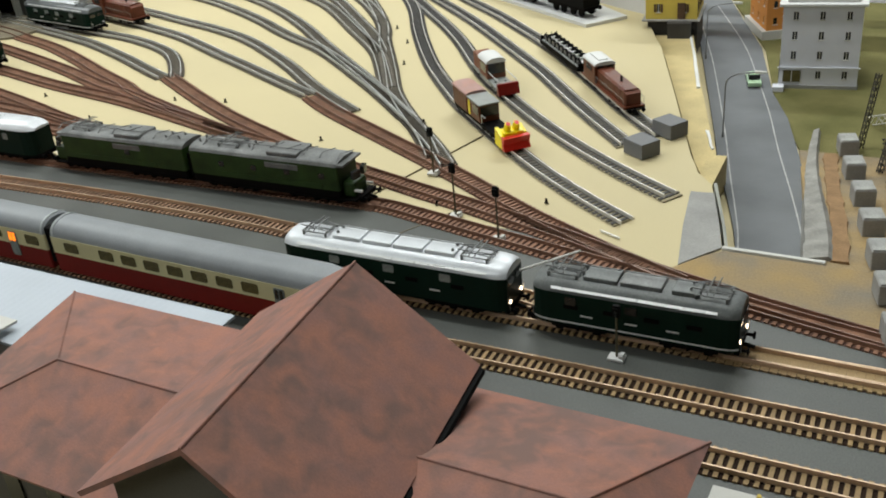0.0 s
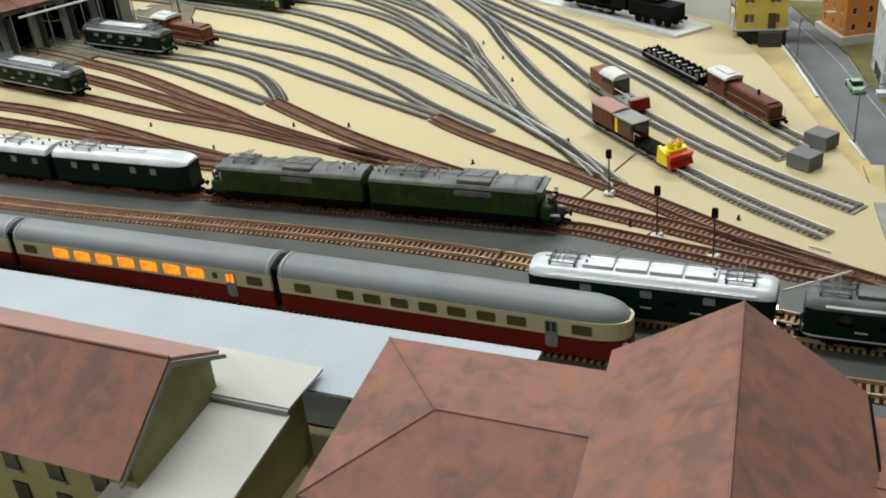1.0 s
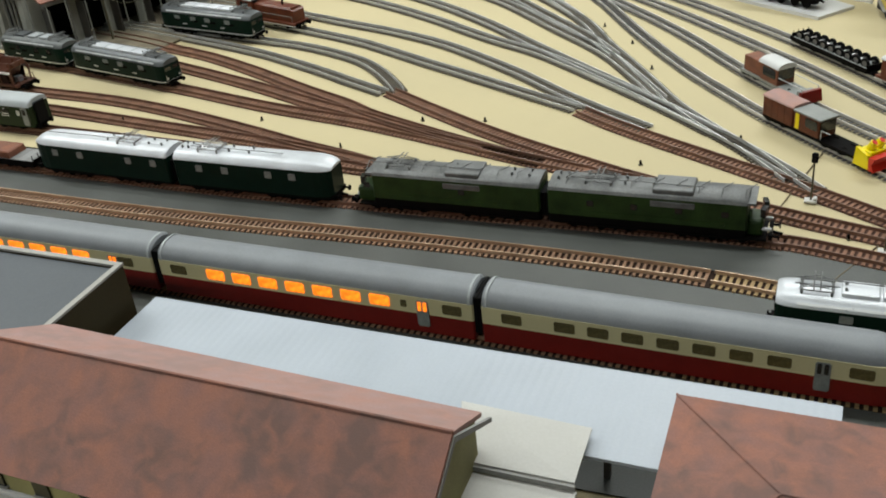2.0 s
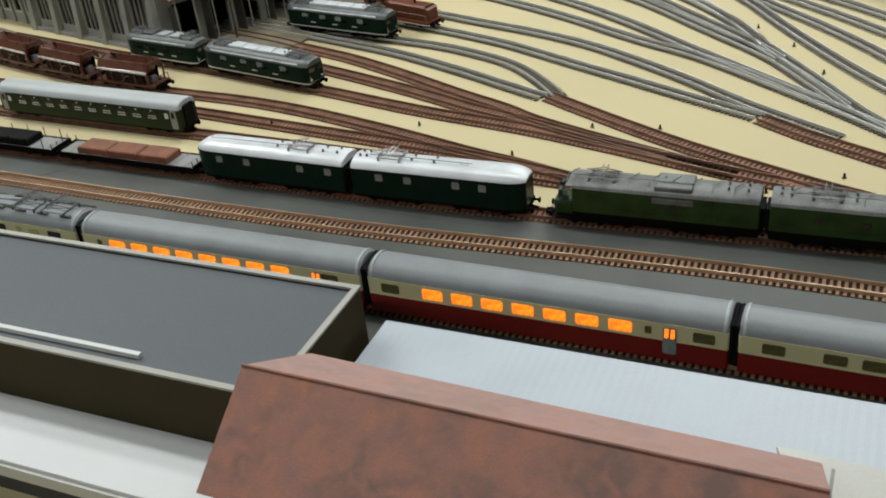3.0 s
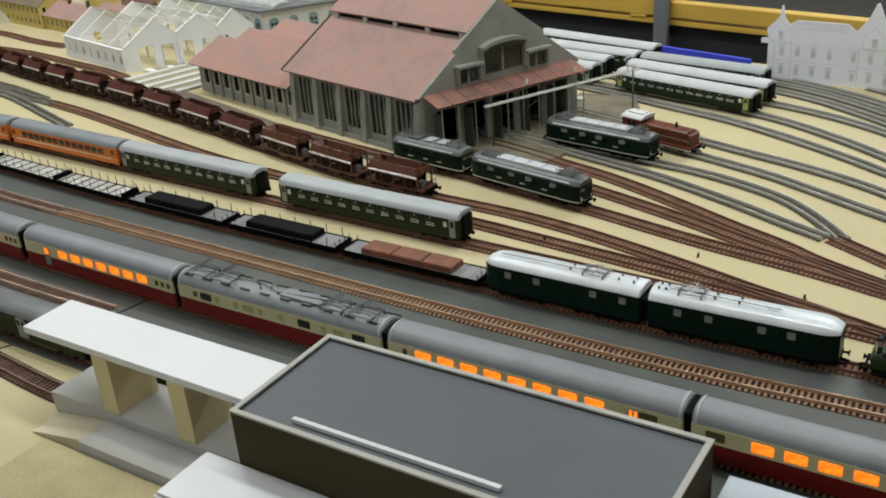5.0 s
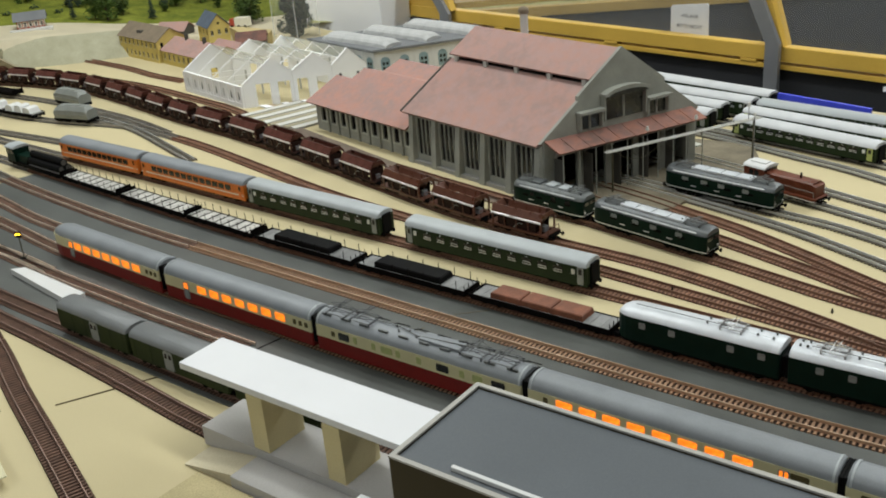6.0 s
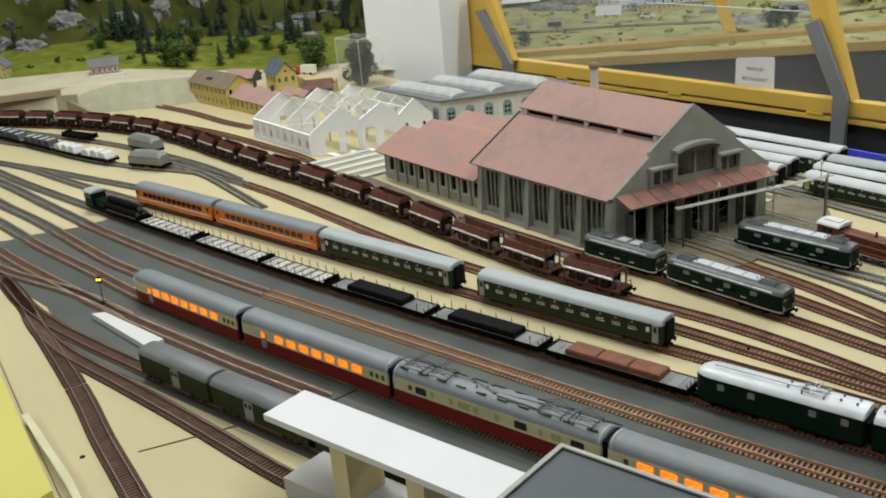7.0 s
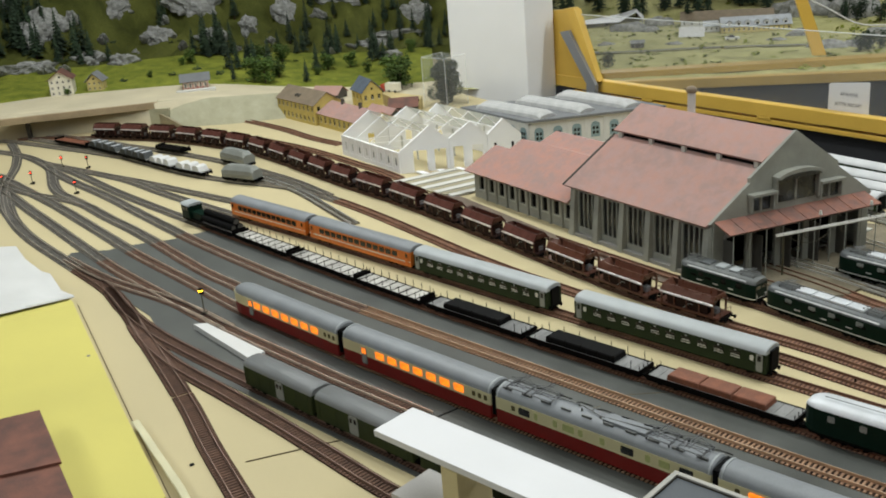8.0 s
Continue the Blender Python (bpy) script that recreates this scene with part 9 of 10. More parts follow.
slab("pale_flat_roof", [(-2.880, 1.800), (-2.856, 1.816), (-2.724, 1.812), (-2.690, 1.765), (-2.735, 1.730)], 0.0005, 0.034, M["tan_rough"], "", "flat pale tan shed roof behind the goods wing", "shed")

# leafy tree in a clear acrylic box
def leafy_tree(name, label, m, h, spread, leafm, count, seed, size=0.006, group="trees"):
    r2 = random.Random(seed)
    t = thing(name, label, "tree", group, m=m)
    tb = B()
    rod(tb, (0, 0, 0), (0.004 * h, 0, h * 0.45), h * 0.035, h * 0.022, 8)
    tips = []
    for k in range(7):
        a = 2 * math.pi * k / 7 + r2.uniform(-0.3, 0.3)
        z = h * (0.25 + 0.05 * k)
        tip = (spread * 0.6 * math.cos(a), spread * 0.6 * math.sin(a), z + h * r2.uniform(0.15, 0.3))
        rod(tb, (0.003 * h, 0, z), tip, h * 0.014, h * 0.005, 5)
        tips.append(tip)
    part("trunk", tb, M["bark"], t)
    cb = B()
    lumps = [(r2.uniform(-0.55, 0.55) * spread, r2.uniform(-0.55, 0.55) * spread, h * r2.uniform(0.14, 0.88), spread * r2.uniform(0.36, 0.56)) for _ in range(18)] + [(p[0], p[1], p[2], spread * 0.42) for p in tips]
    for k in range(count):
        cx, cy, cz, rr = lumps[k % len(lumps)]
        v = Vector((r2.gauss(0, 1), r2.gauss(0, 1), r2.gauss(0, 1))).normalized() * rr * r2.uniform(0.65, 1.05)
        c = Vector((cx, cy, cz)) + v
        if c.z < h * 0.04 or c.z > h:
            continue
        q = Matrix.Rotation(r2.uniform(0, 6.3), 3, "Z") @ Matrix.Rotation(r2.uniform(-1.1, 1.1), 3, "X")
        s = size * r2.uniform(0.6, 1.3)
        cb.faces.new([cb.verts.new(c + q @ Vector(o) * s) for o in ((-0.6, 0, 0), (0, -0.4, 0.1), (0.7, 0, 0), (0, 0.4, 0.1))])
    part("crown", cb, M[leafm], t)
    return t


leafy_tree("boxed_tree", "grey green leafy tree standing in a clear box", Matrix.Translation((-2.686, 1.870, 0.0)), 0.134, 0.041, "leaf_grey", 9000, 5, 0.0060)
t = thing("acrylic_box", "clear acrylic box over a tree", "display box")
AX0, AX1, AY0, AY1, AZ = -2.730, -2.642, 1.826, 1.912, 0.137
for nm, b in (("pane", (AX0, AY0, 0, AX1, AY0 + 0.002, AZ)), ("pane", (AX0, AY1 - 0.002, 0, AX1, AY1, AZ)), ("pane", (AX0, AY0 + 0.002, 0, AX0 + 0.002, AY1 - 0.002, AZ)), ("pane", (AX1 - 0.002, AY0 + 0.002, 0, AX1, AY1 - 0.002, AZ)), ("top_pane", (AX0, AY0, AZ, AX1, AY1, AZ + 0.002))):
    part(nm, box(B(), *b), M["clear"], t)
for x, y in ((AX0, AY0), (AX1, AY0), (AX0, AY1), (AX1, AY1)):
    part("glued_edge", box(B(), x - 0.0006, y - 0.0006, 0.0, x + 0.0006, y + 0.0006, AZ), M["frosted"], t)
for a, b in (((AX0, AY0), (AX1, AY0)), ((AX0, AY0), (AX0, AY1)), ((AX1, AY0), (AX1, AY1))):
    part("glued_edge", rods(B(), [(*a, AZ + 0.0021), (*b, AZ + 0.0021)], 0.0007, 4), M["frosted"], t)

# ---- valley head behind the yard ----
# the terrain is laid out in arcs around the camera's last position
CAM_END = Vector((-0.76, -0.14, 0))


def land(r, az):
    """Height of the valley head at a distance and a bearing (degrees west of north) from the camera's end point."""
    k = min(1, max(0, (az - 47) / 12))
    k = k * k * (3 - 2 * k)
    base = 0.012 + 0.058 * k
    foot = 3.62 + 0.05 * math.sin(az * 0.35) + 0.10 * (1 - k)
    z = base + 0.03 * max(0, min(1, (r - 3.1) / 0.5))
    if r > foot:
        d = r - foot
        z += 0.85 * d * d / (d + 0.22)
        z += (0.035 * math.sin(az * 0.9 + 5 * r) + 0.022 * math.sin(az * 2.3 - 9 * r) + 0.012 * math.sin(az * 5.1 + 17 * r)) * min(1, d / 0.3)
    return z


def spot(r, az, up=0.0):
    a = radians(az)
    return Vector((CAM_END.x - r * math.sin(a), CAM_END.y + r * math.cos(a), land(r, az) + up))


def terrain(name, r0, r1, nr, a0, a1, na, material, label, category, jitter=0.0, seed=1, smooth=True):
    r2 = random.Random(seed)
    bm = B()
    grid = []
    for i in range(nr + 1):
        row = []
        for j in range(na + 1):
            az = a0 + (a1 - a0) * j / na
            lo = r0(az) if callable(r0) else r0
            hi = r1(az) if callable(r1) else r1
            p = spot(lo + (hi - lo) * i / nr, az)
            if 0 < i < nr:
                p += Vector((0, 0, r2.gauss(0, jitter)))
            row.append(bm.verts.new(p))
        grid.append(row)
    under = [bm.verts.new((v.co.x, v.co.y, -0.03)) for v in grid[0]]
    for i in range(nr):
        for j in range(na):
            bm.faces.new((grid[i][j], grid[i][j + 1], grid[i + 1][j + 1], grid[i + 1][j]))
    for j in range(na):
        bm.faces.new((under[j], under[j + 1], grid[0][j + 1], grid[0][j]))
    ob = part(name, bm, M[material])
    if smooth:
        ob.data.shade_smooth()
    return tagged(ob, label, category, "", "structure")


def rim(az):
    return 2.905 if az < 60 else 2.905 + 0.018 * (az - 60)


def back(az):
    return 3.10 + 0.011 * min(12, max(0, az - 54))


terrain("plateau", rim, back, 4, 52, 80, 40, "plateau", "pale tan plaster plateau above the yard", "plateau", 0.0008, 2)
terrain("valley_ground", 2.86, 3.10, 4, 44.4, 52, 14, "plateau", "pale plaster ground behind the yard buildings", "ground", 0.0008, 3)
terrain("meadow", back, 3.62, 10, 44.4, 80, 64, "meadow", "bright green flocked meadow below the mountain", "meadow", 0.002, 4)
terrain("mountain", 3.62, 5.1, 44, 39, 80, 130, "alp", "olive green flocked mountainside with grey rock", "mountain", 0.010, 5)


def rock(r, az, w, h, seed, stretch=1.0):
    """A craggy outcrop, split by ledges and clefts, half sunk in the slope."""
    r2 = random.Random(seed)
    bm = B()
    bmesh.ops.create_icosphere(bm, subdivisions=4, radius=1.0)
    ph = [r2.uniform(0, 6) for _ in range(8)]
    for v in bm.verts:
        c = v.co.copy()
        k = 1 + 0.22 * math.sin(3.1 * c.x + ph[0]) * math.sin(2.7 * c.z + ph[1]) + 0.13 * math.sin(6.3 * c.z + ph[2] + 4 * c.x)
        k += 0.14 * abs(math.sin(7 * c.x + 3 * c.z + ph[3])) - 0.12 * abs(math.sin(5 * c.x - 6 * c.z + ph[4])) + 0.07 * abs(math.sin(13 * c.z + 5 * c.x + ph[5])) + r2.gauss(0, 0.05)
        v.co = Vector((c.x * k * w, c.y * k * 0.034 * stretch, c.z * k * h))
    ob = part("rock_outcrop", bm, M["rock"])
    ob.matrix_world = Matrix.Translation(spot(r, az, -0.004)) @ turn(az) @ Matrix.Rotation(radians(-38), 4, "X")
    tagged(ob, "grey weathered rock outcrop on the mountainside", "rock", "rock outcrops")


ROCKS = [(3.80, 65.2, 0.085, 0.085), (3.99, 61.4, 0.065, 0.06), (3.86, 63.7, 0.025, 0.04), (3.80, 59.4, 0.055, 0.048), (3.92, 57.3, 0.10, 0.08), (3.76, 56.6, 0.055, 0.05), (3.67, 63.3, 0.062, 0.04),
         (3.60, 61.4, 0.055, 0.036), (3.63, 66.4, 0.085, 0.026), (3.86, 54.5, 0.045, 0.05), (3.95, 49.4, 0.10, 0.05), (3.93, 52.4, 0.05, 0.07), (3.82, 46.4, 0.10, 0.022), (3.72, 47.9, 0.07, 0.035), (3.50, 46.8, 0.045, 0.03), (4.05, 66.5, 0.07, 0.09), (3.95, 45.2, 0.06, 0.06),
         (3.72, 58.2, 0.02, 0.016), (3.70, 60.8, 0.018, 0.02), (3.74, 53.4, 0.022, 0.018), (3.66, 55.3, 0.02, 0.012), (3.88, 59.0, 0.02, 0.022), (3.70, 49.2, 0.03, 0.012), (3.60, 50.2, 0.018, 0.012), (3.80, 62.3, 0.02, 0.018), (3.58, 64.6, 0.025, 0.014), (3.86, 50.6, 0.03, 0.022), (4.02, 57.6, 0.03, 0.03), (3.60, 65.4, 0.03, 0.02), (3.56, 53.8, 0.016, 0.01)]
for k, (r, az, w, h) in enumerate(ROCKS):
    rock(r, az, w * 0.88, h * 0.84, 10 + k)


def fir(m, h, seed):
    r2 = random.Random(seed)
    t = thing("fir_tree", "dark green fir tree on the mountainside", "tree", "fir trees", m=m)
    part("trunk", rod(B(), (0, 0, -0.01), (0, 0, h * 0.9), h * 0.022, h * 0.006, 6), M["bark"], t)
    bm = B()
    tiers = 12
    for i in range(tiers):
        u = i / (tiers - 1)
        z = h * (0.12 + 0.84 * u)
        rad = h * 0.21 * (1 - u) ** 0.85 + h * 0.012
        n = 11 if u < 0.6 else 8
        for k in range(n):
            a = 2 * math.pi * (k + r2.random()) / n
            l = rad * r2.uniform(0.6, 1.15)
            d, s = Vector((math.cos(a), math.sin(a), 0)), Vector((-math.sin(a), math.cos(a), 0))
            w = l * 0.34 + h * 0.006
            p0 = bm.verts.new((0, 0, z + h * 0.035))
            p1 = bm.verts.new(d * l * 0.6 + s * w + UP * (z - h * 0.012))
            p2 = bm.verts.new(d * l + UP * (z - h * 0.05 * r2.uniform(0.5, 1.5)))
            p3 = bm.verts.new(d * l * 0.6 - s * w + UP * (z - h * 0.012))
            bm.faces.new((p0, p1, p2, p3))
    part("crown", bm, M["fir"], t)
    return t


firs = []

r3 = random.Random(8)
GROVES = [(3.74, 66.2, 5, 0.05), (3.70, 64.2, 7, 0.07), (3.78, 65.9, 3, 0.03), (3.57, 57.2, 7, 0.05), (3.16, 55.9, 1, 0.01), (3.38, 54.8, 4, 0.05), (3.42, 53.4, 6, 0.08), (3.62, 52.5, 3, 0.05), (3.16, 51.8, 1, 0.01), (3.78, 51.9, 2, 0.03), (3.68, 50.6, 5, 0.05),
          (3.60, 49.4, 3, 0.03), (3.76, 49.3, 3, 0.05), (3.60, 48.2, 3, 0.05), (3.87, 47.4, 4, 0.06), (3.48, 47.2, 4, 0.05), (3.85, 45.9, 6, 0.12), (3.83, 44.2, 6, 0.06), (3.62, 44.6, 3, 0.05), (4.0, 55.5, 5, 0.2), (4.1, 50.5, 8, 0.25), (4.1, 60.0, 3, 0.2), (3.90, 67.2, 3, 0.08), (3.86, 66.4, 9, 0.05), (3.96, 66.8, 6, 0.06), (3.74, 66.6, 4, 0.03), (3.66, 63.6, 5, 0.06), (3.66, 56.4, 5, 0.03), (3.60, 56.2, 3, 0.03)]
for r, az, n, sp in GROVES:
    for k in range(n):
        rr, aa = r + r3.gauss(0, sp * 0.6), az + math.degrees(r3.gauss(0, sp) / r)
        h = r3.uniform(0.06, 0.115) * (1.35 if az > 63 or 56 < az < 58 else 1.0)
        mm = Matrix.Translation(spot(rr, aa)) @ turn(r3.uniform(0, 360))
        if len(firs) < 4:
            firs.append((fir(mm, h, 30 + len(firs)), h))
        else:
            src, hh = firs[r3.randrange(4)]
            copy_thing(src, mm @ Matrix.Diagonal((h / hh, h / hh, h / hh * r3.uniform(0.9, 1.15), 1)))
SOFT = [(3.16, 54.6, 0.085), (3.14, 54.0, 0.08), (3.46, 57.9, 0.05), (3.22, 53.2, 0.06), (3.34, 50.4, 0.06), (3.29, 48.2, 0.04), (3.38, 49.1, 0.055), (3.02, 46.35, 0.105), (3.40, 54.2, 0.075), (3.45, 52.9, 0.07), (3.2, 46.9, 0.075), (3.44, 58.4, 0.03), (3.30, 60.2, 0.025), (3.21, 64.6, 0.022), (3.26, 51.0, 0.03), (3.55, 45.6, 0.05)]
soft = None
for k, (r, az, h) in enumerate(SOFT):
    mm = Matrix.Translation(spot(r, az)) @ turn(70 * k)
    if soft is None:
        soft = leafy_tree("leafy_tree", "green flocked leafy tree on the meadow", mm, 0.085, 0.036, "leaf", 900, 21, 0.0075, "leafy trees")
    else:
        copy_thing(soft, mm @ Matrix.Scale(h / 0.085, 4))
bushes = B()
for k in range(70):
    rr, aa = r3.uniform(3.16, 4.3), r3.uniform(42, 69)
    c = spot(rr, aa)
    s = r3.uniform(0.003, 0.007)
    for j in range(40):
        o = Vector((r3.gauss(0, s * 1.2), r3.gauss(0, s * 1.2), abs(r3.gauss(0, s * 0.8))))
        q = Matrix.Rotation(r3.uniform(0, 6), 3, "Z") @ Matrix.Rotation(r3.uniform(-1, 1), 3, "X")
        bushes.faces.new([bushes.verts.new(c + o + q @ Vector(v) * s * 0.7) for v in ((-0.8, -0.3, 0), (0.5, -0.7, 0), (0.8, 0.5, 0.2), (-0.4, 0.7, 0))])
tagged(part("low_bushes", bushes, M["fir"]), "scattered low dark bushes on the slopes", "bushes", "", "stuff")

# village houses and a lorry
HOUSES = [((-3.692, 1.199), 54, 0.066, 0.060, 0.050, "cream", "roof_dark", 3, 4, "cream white house with dark red roof"), ((-3.655, 1.300), 44, 0.046, 0.045, 0.030, "hall_yellow", "slate", 2, 3, "small yellow house with dark grey roof")]
for (x, y), a, w, d, h, wall, rf, fl, cols, lab in HOUSES:
    r, az = math.hypot(x - CAM_END.x, y - CAM_END.y), math.degrees(math.atan2(-(x - CAM_END.x), y - CAM_END.y))
    house_block("village_house", lab + " on the meadow", Matrix.Translation((x, y, land(r, az) - 0.002)) @ turn(a), w, d, h, wall, fl, cols, 3, "village houses", roofkind="gable_y", roofm=rf, rise=0.026, eave=0.007)
x, y = -3.372, 1.457
zz = land(math.hypot(x - CAM_END.x, y - CAM_END.y), math.degrees(math.atan2(-(x - CAM_END.x), y - CAM_END.y)))
th = house_block("timber_framed_station", "white and red timber framed village station", Matrix.Translation((x, y, zz - 0.002)) @ turn(55), 0.074, 0.045, 0.027, "cream", 1, 5, 2, "village houses", roofkind="gable_x", roofm="slate", rise=0.020, eave=0.008)
for k in range(6):
    part("timber", box(B(), 0.0143 * k, -0.0012, 0.0, 0.0143 * k + 0.0016, -0.0001, 0.027), M["red_cream"], th)
for z in (0.006, 0.0235):
    part("timber", box(B(), 0.0, -0.0020, z, 0.074, -0.0012, z + 0.0016), M["red_cream"], th)
part("platform", box(B(), -0.02, -0.03, -0.004, 0.095, -0.003, 0.004), M["offwhite"], th)
t = thing("lorry", "white lorry with red cab on the village road", "lorry", m=Matrix.Translation((-2.945, 1.885, 0.013)) @ turn(18) @ Matrix.Scale(0.8, 4))
part("box_body", box(B(), 0.0, -0.014, 0.006, 0.055, 0.014, 0.036, 0.0008), M["cream"], t)
part("cab", prism(B(), [(-0.022, 0.006), (-0.002, 0.006), (-0.002, 0.032), (-0.018, 0.032), (-0.022, 0.018)], "y", -0.013, 0.013), M["red_cream"], t)
for x in (-0.012, 0.016, 0.042):
    for s in (-1, 1):
        part("wheel", rod(B(), (x, s * 0.010, 0.0055), (x, s * 0.0145, 0.0055), 0.0055, n=12), M["black"], t)

# bank, abutment and the board bridge
P = [Vector(p) for p in ((-3.297, 1.320, 0.072), (-3.07, 1.592, 0.060), (-3.16, 1.60, 0.0), (-3.115, 1.425, 0.0), (-3.24, 1.318, 0.0))]
bm = B()
n = 16
r4 = random.Random(3)
top = [P[0].lerp(P[1], i / n) for i in range(n + 1)]
bot = [(P[4].lerp(P[3], i / n * 2) if i < n / 2 else P[3].lerp(Vector((-3.00, 1.56, 0.0)), i / n * 2 - 1)) for i in range(n + 1)]
rows = [[bm.verts.new(top[i].lerp(bot[i], j / 6) + Vector((0, 0, r4.gauss(0, 0.0015) if 0 < j < 6 else 0))) for i in range(n + 1)] for j in range(7)]
for j in range(6):
    for i in range(n):
        bm.faces.new((rows[j][i], rows[j][i + 1], rows[j + 1][i + 1], rows[j + 1][i]))
bk = [bm.verts.new(top[i] - UP * 0.06 + Vector((-0.03, 0.02, 0))) for i in range(n + 1)]
for i in range(n):
    bm.faces.new((bk[i], bk[i + 1], rows[0][i + 1], rows[0][i]))
tagged(part("bank", bm, M["bank_green"], None, "", True), "grey green flocked bank beside the bridge", "bank", "", "structure")
t = thing("board_bridge", "brown board bridge over the yard throat", "bridge")
b0, b1 = Vector((-3.62, 0.86, 0.054)), Vector((-3.292, 1.318, 0.054))
d = (b1 - b0)
mb = Matrix.Translation(b0) @ turn(math.degrees(math.atan2(d.y, d.x)))
o = part("girder", box(B(), -0.10, -0.012, 0.0, d.length, 0.0, 0.018, 0.0008), M["bridge_wood"], t)
o.matrix_basis = mb
o = part("deck", box(B(), -0.10, 0.0, 0.008, d.length, 0.05, 0.0175), M["plateau"], t)
o.matrix_basis = mb
o = part("abutment", prism(B(), [(d.length - 0.026, -0.010), (d.length + 0.03, -0.030), (d.length + 0.04, 0.08), (d.length - 0.026, 0.08)], "z", -0.054, -0.0002), M["bank_green"], t)
o.matrix_basis = mb
for k in (0.35, 0.62):
    o = part("pier", box(B(), d.length * k - 0.005, 0.03, -0.054, d.length * k + 0.005, 0.06, 0.008), M["mast_dark"], t)
    o.matrix_basis = mb
o = part("wing_wall", loft(B(), [[Vector((-3.303, 1.300 + k, 0.0)), Vector((-3.181, 1.332 + k, 0.0)), Vector((-3.186, 1.331 + k, 0.003)), Vector((-3.303, 1.300 + k, 0.0530))] for k in (0.0, 0.006)]), M["wing_brown"], t, "olive brown wing wall")
t = thing("blue_barge_wagon", "low deep blue wagon with yellow ends under the bridge", "wagon", m=Matrix.Translation((-3.585, 1.20, 0.002)) @ turn(66))
part("hull", loft(B(), [[(x, -w, 0.006), (x, w, 0.006), (x, w * 1.15, 0.018), (x, -w * 1.15, 0.018)] for x, w in ((-0.075, 0.010), (-0.06, 0.015), (0.06, 0.015), (0.075, 0.010))]), M["deep_blue"], t)
part("deck_rail", rods(B(), [(-0.06, -0.014, 0.020), (0.06, -0.014, 0.020)], 0.001, 5), M["grey_metal"], t)
part("yellow_end", box(B(), -0.082, -0.010, 0.006, -0.0755, 0.010, 0.014), M["plow_yellow"], t)
for x in (-0.045, 0.045):
    part("wheelset", rod(B(), (x, -0.012, 0.005), (x, 0.012, 0.005), 0.005, n=12), M["chassis"], t)
slab("pale_paper_under_bridge", [(-3.70, 1.04), (-3.60, 1.01), (-3.42, 1.24), (-3.44, 1.34), (-3.52, 1.34)], 0.0006, 0.0018, M["white"], "", "white paper lying under the bridge", "paper")

# ---- hall column, barrier and the neighbouring layout ----
tagged(part("hall_column", box(B(), -2.868, 2.092, -0.95, -2.569, 2.225, 1.95, 0.003), M["wall_white"]), "smooth white square column of the hall", "column", "", "structure")
MB = Matrix.Translation((-2.55, 2.24, 0)) @ turn(-10)
t = thing("barrier", "yellow varnished barrier rail with clear panes", "barrier", m=MB)
part("top_rail", box(B(), -0.02, -0.014, -0.006, 4.0, 0.014, 0.027, 0.002), M["wood_yellow"], t)
part("lower_rail", box(B(), 0.05, -0.012, -0.023, 4.0, 0.012, -0.012, 0.001), M["wood_yellow"], t)
for k in range(10):
    x = 0.34 + 0.375 * k
    part("rail_block", box(B(), x - 0.02, -0.0145, -0.012, x + 0.02, 0.012, -0.006, 0.001), M["wood_yellow"], t)
part("end_block", box(B(), -0.045, -0.02, -0.010, -0.021, 0.02, 0.040, 0.002), M["wood_yellow"], t)


def leaning(name, quad, y0, y1, material):
    part(name, prism(B(), quad, "y", y0, y1), M[material], t)


leaning("end_panel", [(-0.138, 0.205), (0.070, 0.222), (0.150, 0.0275), (-0.017, 0.0275)], -0.010, 0.010, "wood_yellow")
leaning("panel_frame", [(0.048, 0.226), (0.082, 0.230), (0.174, 0.0275), (0.145, 0.0275)], -0.030, -0.0105, "wood_yellow")
leaning("metal_strut", [(0.034, 0.160), (0.068, 0.166), (0.172, 0.020), (0.136, 0.020)], -0.042, -0.0305, "grey_metal")
part("strut_foot", box(B(), 0.136, -0.042, -0.95, 0.172, -0.0305, 0.020), M["grey_metal"], t)
leaning("post_frame", [(1.050, 0.260), (1.096, 0.260), (1.174, 0.0275), (1.143, 0.0275)], -0.018, 0.018, "wood_yellow")
leaning("metal_strut", [(1.066, 0.184), (1.096, 0.198), (1.172, 0.036), (1.140, 0.036)], -0.034, -0.0225, "grey_metal")
part("strut_foot", box(B(), 1.140, -0.034, -0.95, 1.172, -0.0225, 0.036), M["grey_metal"], t)
part("clear_pane", prism(B(), [(0.083, 0.205), (1.062, 0.205), (1.142, 0.0275), (0.175, 0.0275)], "y", -0.002, 0.001), M["clear"], t)
part("clear_pane", prism(B(), [(1.112, 0.205), (3.9, 0.205), (3.9, 0.0275), (1.176, 0.0275)], "y", -0.002, 0.001), M["clear"], t)
part("pane_rim", rods(B(), [(0.083, -0.0005, 0.206), (1.062, -0.0005, 0.206)], 0.0016, 6), M["frosted"], t)
part("cloth_skirt", box(B(), -0.02, 0.002, -0.95, 4.0, 0.008, -0.0235), M["curtain"], t, "black cloth skirt")

